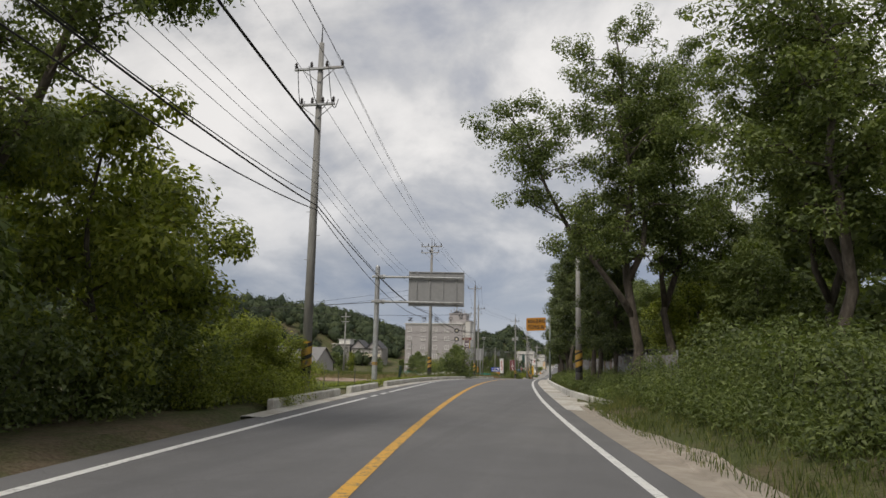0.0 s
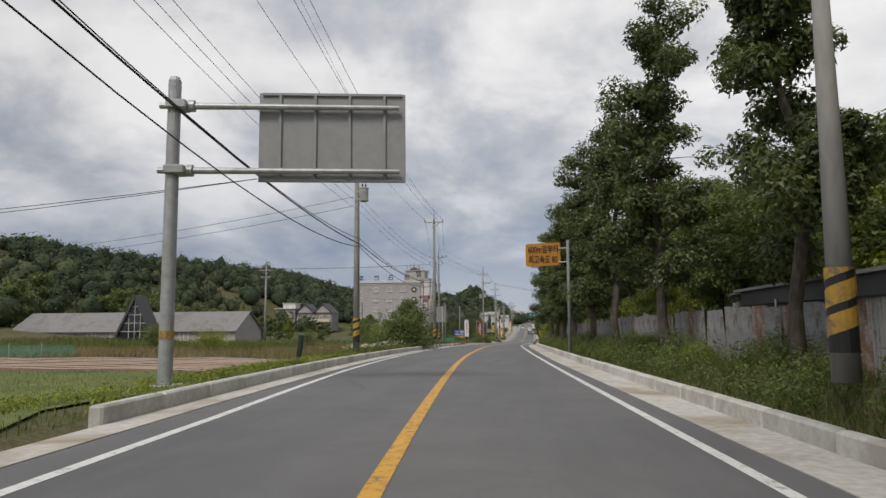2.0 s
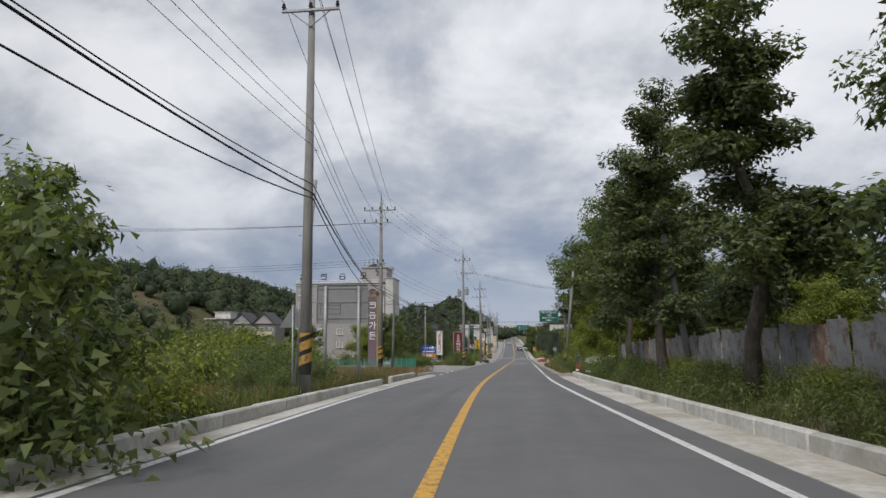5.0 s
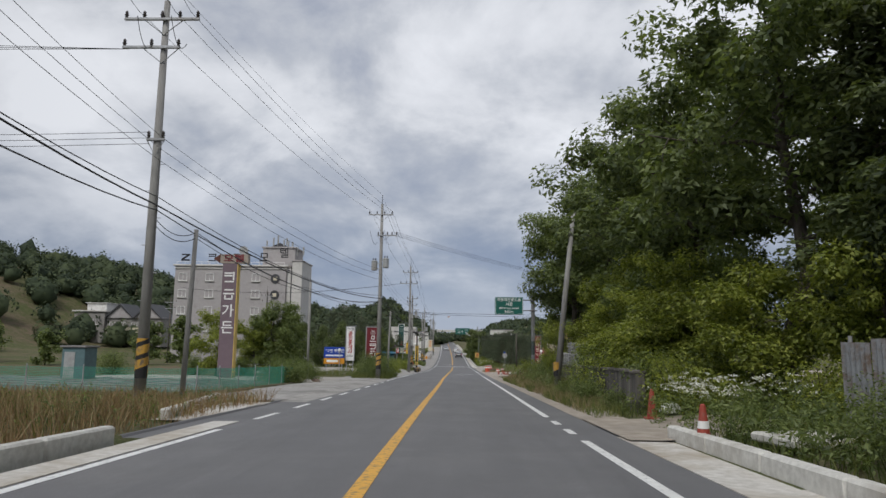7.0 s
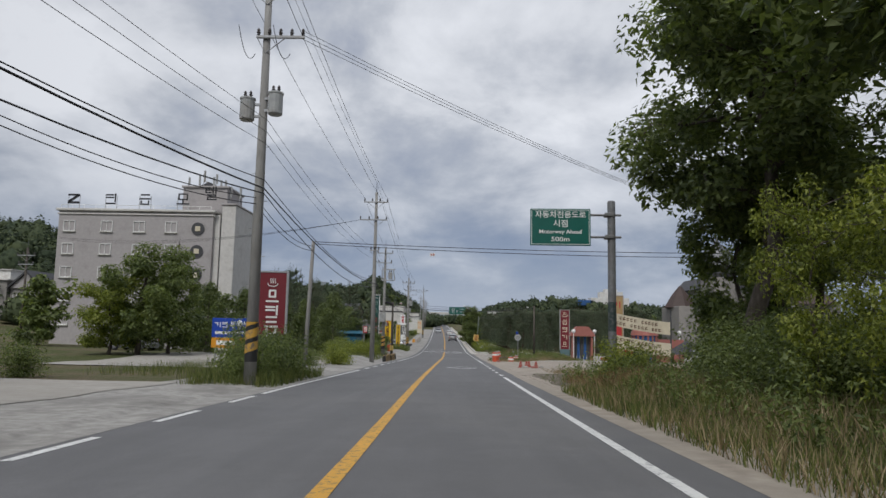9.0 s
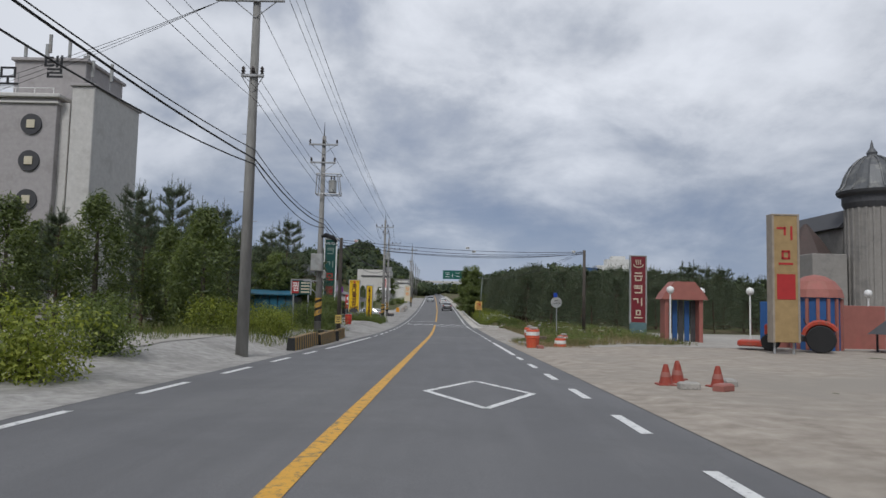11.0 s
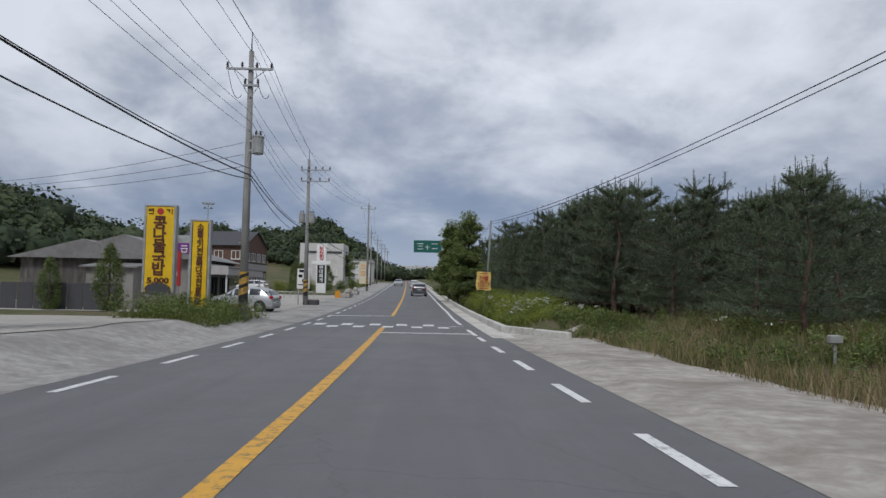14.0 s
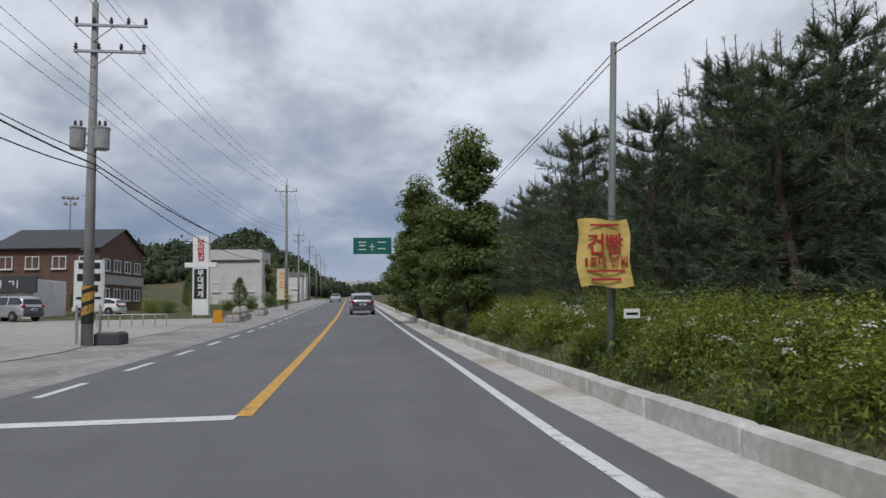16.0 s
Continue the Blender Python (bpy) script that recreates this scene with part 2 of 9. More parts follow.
surface("pole_concrete", [(0.20, 0.195, 0.185), (0.27, 0.265, 0.25), (0.33, 0.325, 0.31)], 4, 0.85, bump=0.15, grime=(0.19, 0.18, 0.17), grime_scale=0.8, stretch=(1, 1, 0.25))
surface("wood_pole", [(0.05, 0.042, 0.036), (0.085, 0.072, 0.06), (0.12, 0.1, 0.085)], 7, 0.9, bump=0.4, stretch=(1, 1, 0.12))
surface("galvanised", [(0.30, 0.31, 0.32), (0.38, 0.39, 0.40), (0.45, 0.46, 0.47)], 5, 0.5, metal=0.35, grime=(0.3, 0.29, 0.28))
surface("dark_steel", [(0.06, 0.062, 0.065), (0.1, 0.1, 0.105)], 8, 0.5, metal=0.4)
surface("green_post", [(0.13, 0.17, 0.15), (0.19, 0.23, 0.205)], 4, 0.55, grime=(0.2, 0.19, 0.16))
surface("porcelain", [(0.05, 0.045, 0.045), (0.1, 0.085, 0.08)], 6, 0.25)
surface("transformer", [(0.28, 0.29, 0.29), (0.40, 0.41, 0.40)], 3, 0.5, grime=(0.22, 0.19, 0.16))
surface("cable", [(0.012, 0.012, 0.013), (0.025, 0.025, 0.027)], 10, 0.6)
surface("bark", [(0.045, 0.036, 0.028), (0.085, 0.07, 0.056), (0.14, 0.12, 0.1)], 9, 0.95, bump=0.8, bump_scale=18, stretch=(1, 1, 0.3))
surface("pine_bark", [(0.05, 0.033, 0.024), (0.1, 0.066, 0.046), (0.16, 0.11, 0.08)], 9, 0.95, bump=0.8, bump_scale=16, stretch=(1, 1, 0.4))
leafy("leaf_dark", (0.056, 0.078, 0.036), (0.125, 0.16, 0.062), (0.22, 0.26, 0.1), 0.5, 0.42)
leafy("leaf_mid", (0.054, 0.076, 0.024), (0.13, 0.17, 0.056), (0.23, 0.27, 0.1), 0.5, 0.42)
leafy("leaf_bright", (0.075, 0.095, 0.02), (0.2, 0.24, 0.045), (0.36, 0.38, 0.085), 0.5, 0.45)
leafy("leaf_row", (0.042, 0.058, 0.028), (0.093, 0.12, 0.05), (0.17, 0.2, 0.08), 0.5, 0.36)
leafy("leaf_far", (0.021, 0.034, 0.02), (0.045, 0.064, 0.031), (0.092, 0.113, 0.048), 0.8, 0.1, 0.13, 0.28)
leafy("needle", (0.052, 0.073, 0.05), (0.112, 0.143, 0.095), (0.2, 0.235, 0.15), 0.5, 0.2)
leafy("grass", (0.035, 0.055, 0.012), (0.095, 0.125, 0.03), (0.21, 0.21, 0.075), 0.7, 0.3)
leafy("straw", (0.115, 0.085, 0.045), (0.235, 0.18, 0.1), (0.38, 0.31, 0.195), 0.8, 0.2)
leafy("petal", (0.5, 0.5, 0.46), (0.7, 0.7, 0.66), (0.85, 0.85, 0.82), 0.7, 0.2)
paint("line_white", (0.74, 0.74, 0.72), 0.6, wear=0.12, under=(0.3, 0.3, 0.3))
paint("line_worn", (0.76, 0.76, 0.74), 0.65, wear=0.3, under=(0.35, 0.35, 0.35), wear_scale=6)
paint("line_yellow", (0.68, 0.36, 0.035), 0.6, wear=0.3, under=(0.2, 0.15, 0.07))
paint("band_yellow", (0.5, 0.29, 0.045), 0.5, wear=0.3, under=(0.16, 0.13, 0.09), wear_scale=4, vary=0.12)
paint("band_black", (0.02, 0.02, 0.02), 0.5)
paint("sign_orange", (0.62, 0.27, 0.016), 0.4)
paint("notice_orange", (0.46, 0.2, 0.018), 0.45, vary=0.1)
paint("sign_green", (0.008, 0.11, 0.085), 0.4)
paint("sign_blue", (0.012, 0.055, 0.36), 0.4)
paint("sign_red", (0.17, 0.018, 0.026), 0.45)
paint("sign_yellow", (0.78, 0.50, 0.012), 0.4)
paint("sign_white", (0.78, 0.78, 0.76), 0.5)
paint("sign_pale", (0.62, 0.56, 0.42), 0.6)
paint("sign_mauve", (0.16, 0.115, 0.135), 0.55)
paint("motel_green", (0.012, 0.07, 0.06), 0.35)
paint("wrapped_post", (0.012, 0.032, 0.026), 0.6, vary=0.15)
paint("ink", (0.012, 0.012, 0.014), 0.5)
paint("ink_brown", (0.10, 0.03, 0.015), 0.5)
paint("ink_red", (0.42, 0.03, 0.03), 0.5)
paint("letter_dull", (0.2, 0.26, 0.23), 0.5)
paint("ink_orange", (0.75, 0.25, 0.02), 0.5)
paint("ink_white", (0.8, 0.8, 0.78), 0.5)
paint("board_back", (0.30, 0.30, 0.30), 0.5, metal=0.2)
paint("stucco", (0.40, 0.375, 0.37), 0.9, wear=0.12, under=(0.33, 0.31, 0.3), wear_scale=0.5)
paint("stucco_dull", (0.27, 0.255, 0.235), 0.9, wear=0.2, under=(0.2, 0.19, 0.18), wear_scale=0.5)
paint("stucco_pale", (0.60, 0.58, 0.55), 0.9, wear=0.15, under=(0.5, 0.48, 0.45), wear_scale=0.5)
paint("stucco_white", (0.68, 0.67, 0.64), 0.9, wear=0.2, under=(0.52, 0.5, 0.46), wear_scale=0.4)
paint("roof_grey", (0.215, 0.21, 0.205), 0.8, wear=0.3, under=(0.16, 0.15, 0.145), wear_scale=0.6)
paint("roof_dark", (0.06, 0.06, 0.065), 0.7)
paint("roof_rust", (0.07, 0.05, 0.044), 0.75, wear=0.3, under=(0.08, 0.05, 0.045), wear_scale=1.0)
paint("lead_roof", (0.12, 0.125, 0.13), 0.5, wear=0.3, under=(0.2, 0.2, 0.19), wear_scale=1.2, metal=0.3)
paint("zinc_sheet", (0.30, 0.31, 0.32), 0.5, wear=0.4, under=(0.17, 0.12, 0.09), wear_scale=1.3, metal=0.25, vary=0.12)
paint("sign_faded", (0.36, 0.25, 0.115), 0.65, vary=0.1)
paint("sign_ochre", (0.62, 0.45, 0.13), 0.8, vary=0.1)
paint("rust_sheet", (0.20, 0.12, 0.085), 0.7, wear=0.4, under=(0.35, 0.32, 0.3), wear_scale=1.6)
paint("brick_wall", (0.15, 0.085, 0.064), 0.9, vary=0.15)
paint("plank_brown", (0.17, 0.12, 0.085), 0.9, wear=0.3, under=(0.3, 0.27, 0.24), wear_scale=6, vary=0.2)
paint("drum_orange", (0.58, 0.095, 0.04), 0.5, wear=0.15, under=(0.5, 0.16, 0.07), wear_scale=3)
paint("drum_red", (0.5, 0.03, 0.025), 0.45, wear=0.1, under=(0.35, 0.05, 0.04))
paint("reflective", (0.74, 0.74, 0.72), 0.4)
paint("car_silver", (0.50, 0.51, 0.52), 0.28, metal=0.55, vary=0.02)
paint("car_white", (0.74, 0.74, 0.73), 0.25, vary=0.02)
paint("rubber", (0.02, 0.02, 0.021), 0.85)
paint("tail_red", (0.35, 0.012, 0.012), 0.2)
paint("mesh_green", (0.05, 0.29, 0.2), 0.7)
paint("cabin_teal", (0.1, 0.17, 0.18), 0.6, vary=0.1)
paint("board_dull", (0.33, 0.285, 0.235), 0.6, vary=0.1)
paint("sheet_dark_blue", (0.022, 0.13, 0.21), 0.6, wear=0.25, under=(0.08, 0.09, 0.09), wear_scale=1.5)
paint("poster_dark", (0.03, 0.05, 0.046), 0.5, wear=0.3, under=(0.12, 0.12, 0.12), wear_scale=8)
paint("tractor_red", (0.42, 0.05, 0.025), 0.45, wear=0.2, under=(0.2, 0.1, 0.07))
paint("pink_paint", (0.33, 0.125, 0.1), 0.6, wear=0.2, under=(0.35, 0.12, 0.1), wear_scale=1)
paint("bright_blue", (0.03, 0.1, 0.28), 0.5)
paint("stone", (0.40, 0.38, 0.35), 0.9, wear=0.3, under=(0.2, 0.19, 0.18), wear_scale=2.0, vary=0.15)
paint("violet_sign", (0.16, 0.02, 0.2), 0.4)

surface("stained_wall", [(0.07, 0.062, 0.055), (0.12, 0.11, 0.1), (0.24, 0.225, 0.2)], 2.2, 0.95, bump=0.4, grime=(0.05, 0.045, 0.04), grime_scale=1.2, stretch=(1, 1, 0.16), vary=0.12)
leafy("rust_grass", (0.11, 0.066, 0.034), (0.23, 0.145, 0.075), (0.37, 0.27, 0.155), 0.8, 0.2)
paint("bank_stone", (0.36, 0.36, 0.345), 0.9, wear=0.35, under=(0.17, 0.168, 0.16), wear_scale=3.0, vary=0.3)
surface("sandy_concrete", [(0.27, 0.245, 0.215), (0.37, 0.34, 0.30), (0.48, 0.45, 0.40)], 3.5, 0.94, bump=0.35, bump_scale=30, grime=(0.22, 0.195, 0.165), grime_scale=0.55)
paint("cone_red", (0.3, 0.05, 0.03), 0.6, wear=0.2, under=(0.22, 0.09, 0.07), wear_scale=4.0)
# ---- building tools ----
rng = np.random.default_rng(7)


class Geo:
    """Collects points and faces of one mesh."""

    def __init__(self):
        self.v, self.f = [], []

    def add(self, pts, faces):
        k = len(self.v)
        self.v.extend([tuple(p) for p in pts])
        self.f.extend([tuple(k + i for i in q) for q in faces])
        return self

    def box(self, c, s, rz=0.0, bevel=0.0, m=None):
        """A box of size s round c, its edges chamfered by bevel."""
        hx, hy, hz = s[0] / 2, s[1] / 2, s[2] / 2
        b = min(bevel, hx * 0.9, hy * 0.9, hz * 0.9)
        if b <= 0:
            p = [(x, y, z) for z in (-hz, hz) for y in (-hy, hy) for x in (-hx, hx)]
            q = [(0, 2, 3, 1), (4, 5, 7, 6), (0, 1, 5, 4), (2, 6, 7, 3), (0, 4, 6, 2), (1, 3, 7, 5)]
        else:
            p, q = [], []
            ring = [(hx - b, -hy), (hx, -hy + b), (hx, hy - b), (hx - b, hy), (-hx + b, hy), (-hx, hy - b), (-hx, -hy + b), (-hx + b, -hy)]
            for z, k in ((-hz, b), (-hz + b, 0), (hz - b, 0), (hz, b)):
                for x, y in ring:
                    p.append((x - math.copysign(min(k, abs(x)), x), y - math.copysign(min(k, abs(y)), y), z))
            for r in range(3):
                for i in range(8):
                    j = (i + 1) % 8
                    q.append((r * 8 + i, r * 8 + j, r * 8 + 8 + j, r * 8 + 8 + i))
            q += [tuple(range(7, -1, -1)), tuple(range(24, 32))]
        m = m or pose(*c, 0, 0, rz)
        return self.add([m @ Vector(t) for t in p], q)

    def tube(self, pts, radii, n=8, caps=True):
        """A round bar along points, with a radius at each."""
        pts = [Vector(p) for p in pts]
        k = len(pts)
        out, up = [], None
        for i, p in enumerate(pts):
            d = (pts[min(i + 1, k - 1)] - pts[max(i - 1, 0)]).normalized()
            ref = up if up is not None and abs(up.dot(d)) < 0.95 else (Vector((0, 0, 1)) if abs(d.z) < 0.9 else Vector((1, 0, 0)))
            s = d.cross(ref).normalized()
            up = s.cross(d).normalized()
            r = radii[i] if isinstance(radii, (list, tuple)) else radii
            out += [p + r * (math.cos(2 * math.pi * a / n) * s + math.sin(2 * math.pi * a / n) * up) for a in range(n)]
        q = [(i * n + a, i * n + (a + 1) % n, i * n + n + (a + 1) % n, i * n + n + a) for i in range(k - 1) for a in range(n)]
        if caps:
            q += [tuple(range(n - 1, -1, -1)), tuple(range((k - 1) * n, k * n))]
        return self.add(out, q)

    def turned(self, profile, n=16, c=(0, 0, 0)):
        """A turned body from (radius, height) pairs."""
        out = [(c[0] + r * math.cos(2 * math.pi * a / n), c[1] + r * math.sin(2 * math.pi * a / n), c[2] + h) for r, h in profile for a in range(n)]
        k = len(profile)
        q = [(i * n + a, i * n + (a + 1) % n, i * n + n + (a + 1) % n, i * n + n + a) for i in range(k - 1) for a in range(n)]
        q += [tuple(range(n - 1, -1, -1)), tuple(range((k - 1) * n, k * n))]
        return self.add(out, q)

    def prism(self, poly, depth, m):
        """A flat outline (x, z) pushed back by depth along y, placed by m."""
        k = len(poly)
        p = [m @ Vector((x, 0, z)) for x, z in poly] + [m @ Vector((x, depth, z)) for x, z in poly]
        q = [tuple(range(k)), tuple(range(2 * k - 1, k - 1, -1))] + [(i, i + k, (i + 1) % k + k, (i + 1) % k) for i in range(k)]
        return self.add(p, q)

    def mesh(self, name, smooth=False):
        me = bpy.data.meshes.new(name)
        me.from_pydata(self.v, [], self.f)
        if smooth:
            me.shade_smooth()
        return me


def part(name, geo, material, parent=None, label="", smooth=False):
    """One mesh object under a thing or under a part."""
    me = geo if isinstance(geo, bpy.types.Mesh) else geo.mesh(name, smooth)
    if material and not me.materials:
        me.materials.append(MATS[material])
    ob = new(name, me)
    ob.parent = parent
    return tagged(ob, label)


def thing(name, at, rz=0.0, label="", category="", group="", kind=""):
    ob = new(name)
    ob.empty_display_size = 0.2
    ob.matrix_basis = pose(*at, 0, 0, rz)
    return tagged(ob, label, category, group, kind)


def arrays(name, v, q, material=None):
    """A mesh straight from arrays of points and four-cornered faces."""
    me = bpy.data.meshes.new(name)
    v, q = np.asarray(v, np.float32), np.asarray(q, np.int32)
    k = q.shape[1]
    me.vertices.add(len(v))
    me.vertices.foreach_set("co", v.ravel())
    me.loops.add(q.size)
    me.loops.foreach_set("vertex_index", q.ravel())
    me.polygons.add(len(q))
    me.polygons.foreach_set("loop_start", np.arange(len(q), dtype=np.int32) * k)
    me.update(calc_edges=True)
    if material:
        me.materials.append(MATS[material])
    return me


def lettering(text, height, material, parent, m, name="lettering", wide=None, bold=0.0, spacing=1.0, line=1.0):
    """Raised words, middle at m, facing the local -y of m."""
    c = bpy.data.curves.new("words", "FONT")
    c.body, c.size, c.extrude, c.offset = text, height * 1.25, 0.006, bold
    c.align_x, c.align_y, c.space_character, c.space_line, c.resolution_u = "CENTER", "CENTER", spacing, line, 3
    tmp = new("words", c)
    me = bpy.data.meshes.new_from_object(tmp.evaluated_get(bpy.context.evaluated_depsgraph_get()))
    bpy.data.objects.remove(tmp)
    xs = [v.co.x for v in me.vertices] or [0, 1]
    squeeze = wide / (max(xs) - min(xs)) if wide else 1.0
    mid = (max(xs) + min(xs)) / 2
    for v in me.vertices:
        v.co.x = (v.co.x - mid) * squeeze
    me.transform(m @ pose(0, 0, 0, 90))
    me.materials.clear()
    return part(name, me, material, parent)


def glyph_bars(g, x, z, s, y, kind, m=None):
    """A block of plain strokes, the size of one written sign."""
    w = s * 0.13
    strokes = {0: [(-.3, .3, .5, 1), (-.05, .12, 1, .55), (.36, .0, 1, .9)], 1: [(-.1, .34, .7, 1), (-.1, .12, .7, 1), (.36, .1, 1, .75), (0, -.38, .8, 1)],
               2: [(0, .38, .75, 1), (0, .05, .95, 1), (-.3, -.25, 1, .35), (.3, -.25, 1, .35), (0, -.4, .7, 1)], 3: [(-.2, .2, 1, .5), (.2, .2, 1, .5), (0, .42, .5, 1), (0, -.02, .5, 1), (0, -.35, .9, 1)]}
    for dx, dz, a, b in strokes[kind % 4]:
        if b < 1:
            g.box((x + dx * s, y, z + dz * s), (w, 0.012, s * b * 0.95))
        else:
            g.box((x + dx * s, y, z + dz * s), (s * a, 0.012, w))
    return g


# ---- the lie of the land ----
ROAD_Y = [-60, -20, 8, 18, 29.5, 40, 52.5, 64, 73, 90, 106, 125, 150, 165, 222, 258, 300, 345, 405, 520, 700]
ROAD_X = [17.3, 10.97, 6.56, 5.20, 3.88, 2.82, 1.73, 0.82, 0.40, -0.45, -1.02, -1.14, -1.19, -1.34, -1.24, -1.55, -2.1, -3.0, -4.4, -7.4, -12.5]
HIGH_Y = [-60, 0, 20, 40, 60, 80, 100, 120, 140, 160, 180, 200, 220, 240, 260, 280, 300, 320, 340, 360, 400, 440, 480, 520, 700]
HIGH_Z = [1.85, 1.75, 1.71, 1.70, 1.46, 1.11, 0.69, 0.19, -0.29, -0.78, -1.26, -1.76, -2.26, -2.53, -2.5, -2.26, -1.88, -1.43, -0.97, -0.52, 0.33, 1.14, 1.93, 2.71, 5.0]


def smoothed(ys, vs, reach):
    grid = np.arange(-80.0, 721.0, 1.0)
    line = np.interp(grid, ys, vs)
    line[grid < ys[0]] = vs[0] + (grid[grid < ys[0]] - ys[0]) * (vs[1] - vs[0]) / (ys[1] - ys[0])
    k = np.exp(-0.5 * (np.arange(-3 * reach, 3 * reach + 1) / reach) ** 2)
    pad = np.concatenate([line[0] + (line[1] - line[0]) * np.arange(-3 * reach, 0), line, line[-1] + (line[-1] - line[-2]) * np.arange(1, 3 * reach + 1)])
    return grid, np.convolve(pad, k / k.sum(), "valid")


GRID_Y, LINE_X = smoothed(ROAD_Y, ROAD_X, 7)
_, LINE_Z = smoothed(HIGH_Y, HIGH_Z, 8)


def mid_x(y):
    return np.interp(y, GRID_Y, LINE_X)


def road_z(y):
    return np.interp(y, GRID_Y, LINE_Z)


def banked(s, y):
    """Cross fall of the bend: the outer, left side of the road lies higher."""
    return -np.clip(s, -9.0, 9.0) * np.interp(y, [-60, 20, 55, 85], [0.019, 0.017, 0.012, 0.0])


def step(a, b, v):
    t = np.clip((v - a) / (b - a), 0, 1)
    return t * t * (3 - 2 * t)


def knoll(x, y):
    """The wooded hill that comes close to the road behind the shops."""
    return (17 + 3 * np.sin(x * 0.11) + 2 * np.sin(x * 0.27 + 1)) * np.exp(-((x + 64) / 45) ** 4 - ((y - 525) / 65) ** 2)


def hills(x, y):
    """Wooded hills round the valley."""
    h = 27 * np.exp(-((x + 190) / 75) ** 2 - ((y - 215) / 120) ** 2)
    h = h + 22 * np.exp(-((x + 150) / 60) ** 2 - ((y - 370) / 110) ** 2)
    h = h + 7 * np.exp(-((x + 92) / 40) ** 2 - ((y - 338) / 60) ** 2)
    h = h * (1 - 0.88 * np.exp(-((x + 70) / 32) ** 4 - ((y - 222) / 62) ** 4))
    h = h + knoll(x, y) + 11 * np.exp(-((x - 70) / 70) ** 2 - ((y - 560) / 80) ** 2)
    h = h + 13 * np.exp(-((x + 60) / 120) ** 2 - ((y - 760) / 110) ** 2)
    h = h + 15 * np.exp(-((x - 140) / 150) ** 2 - ((y - 720) / 120) ** 2)
    h = h + 12 * np.exp(-((x - 120) / 60) ** 2 - ((y - 60) / 140) ** 2)
    return h


def land_z(x, y):
    """Height of the open ground beside the road."""
    s = x - mid_x(y)
    z = road_z(y) + banked(s, y)
    bank = 0.45 * (1 - step(112, 126, y)) + 0.5 * step(120, 132, y) * (1 - step(160, 172, y)) 
    right = bank * step(5.3, 7.2, s) + 0.45 * step(196, 224, y) * (1 - step(224, 236, y)) * step(8.0, 11.0, s)
    right = right + 0.55 * step(224, 236, y) * step(0.0, 1.9, s - 8.4 + 3.5 * step(240.5, 244.5, y))
    left = 0.4 * step(4.8, 6.8, -s) * (step(180, 192, y) * (1 - step(212, 222, y)) + step(218, 224, y) * (1 - step(248, 256, y)))
    left = left - 0.35 * step(5.5, 9.0, -s) * (1 - step(96, 118, y)) * step(24, 30, y)
    away = step(30, 90, np.abs(s))
    z = z * (1 - 0.6 * away)
    return z + right + left + (hills(x, y) - knoll(x, y)) * step(14, 60, np.abs(s)) + knoll(x, y) * step(5, 16, np.abs(s))

# ---- ground, road, kerbs, markings ----
def make_ground():
    xs = np.concatenate([np.linspace(-900, -120, 28), np.linspace(-110, -32, 27), np.linspace(-30, 30, 121), np.linspace(32, 110, 27), np.linspace(120, 900, 28)])
    ys = np.concatenate([np.linspace(-300, -70, 10), np.linspace(-60, 360, 281), np.linspace(366, 700, 60), np.linspace(740, 1800, 20)])
    X, Y = np.meshgrid(xs, ys)
    Z = land_z(X, Y)
    s = X - mid_x(Y)
    paved = (np.abs(s) < 5.05)
    lump = np.array([[noise.noise((x * 0.6, y * 0.6, 0.0)) for x in xs] for y in ys]) * 0.05
    Z = np.where(paved, Z - 0.16, Z + np.where(np.abs(s) > 6.5, lump, 0))
    k, w = X.size, len(xs)
    i = np.arange(k).reshape(X.shape)
    q = np.stack([i[:-1, :-1], i[:-1, 1:], i[1:, 1:], i[1:, :-1]], -1).reshape(-1, 4)
    me = arrays("ground", np.stack([X, Y, Z], -1).reshape(-1, 3), q, "earth")
    me.shade_smooth()
    tagged(new("ground", me), "grassy verges, fields and bare earth beside the road", "ground", kind="structure")


def strip(name, y0, y1, s0, s1, lift, material, label, parent=None, gap=2.0, crown=True, cols=1, deep=0.0, category="road", kind="structure"):
    """A band that follows the road from y0 to y1, between two offsets from its middle line, with a turned-down edge."""
    n = max(2, int(math.ceil((y1 - y0) / gap)) + 1)
    g = Geo()
    for y in np.linspace(y0, y1, n):
        t = (y - y0) / (y1 - y0)
        a, b = (v if not callable(v) else v(t) for v in (s0, s1))
        row = [(a + (b - a) * j / cols, 0.0) for j in range(cols + 1)]
        if deep:
            row = [(a, -deep)] + row + [(b, -deep)]
        for s, dz in row:
            x = mid_x(y) + s
            z = road_z(y) - 0.004 * abs(s) + banked(s, y) if crown else land_z(x, y)
            g.v.append((x, y, z + lift + dz))
    w = len(row)
    for i in range(n - 1):
        for j in range(w - 1):
            k = i * w + j
            g.f.append((k, k + 1, k + w + 1, k + w))
    ob = part(name, g, material, parent)
    return tagged(ob, label, category, kind=kind) if parent is None else ob


make_ground()
road = strip("road", -60, 700, -4.05, 4.35, 0.0, "asphalt", "grey two-lane asphalt road with worn wheel tracks", cols=8, deep=0.12)

LINE = 0.006
marks = thing("road_marking", (0, 0, 0), label="painted yellow and white lane lines on the asphalt", category="road marking", kind="structure")


def edge_l(y):
    return -3.52 + float(np.interp(y, [0, 24, 38, 50, 75, 100, 125, 145, 160, 200, 230, 300], [0, 0.35, 0.38, 0.05, -0.15, -0.2, -0.15, -0.25, -0.35, 0.05, 0.03, 0.05]))


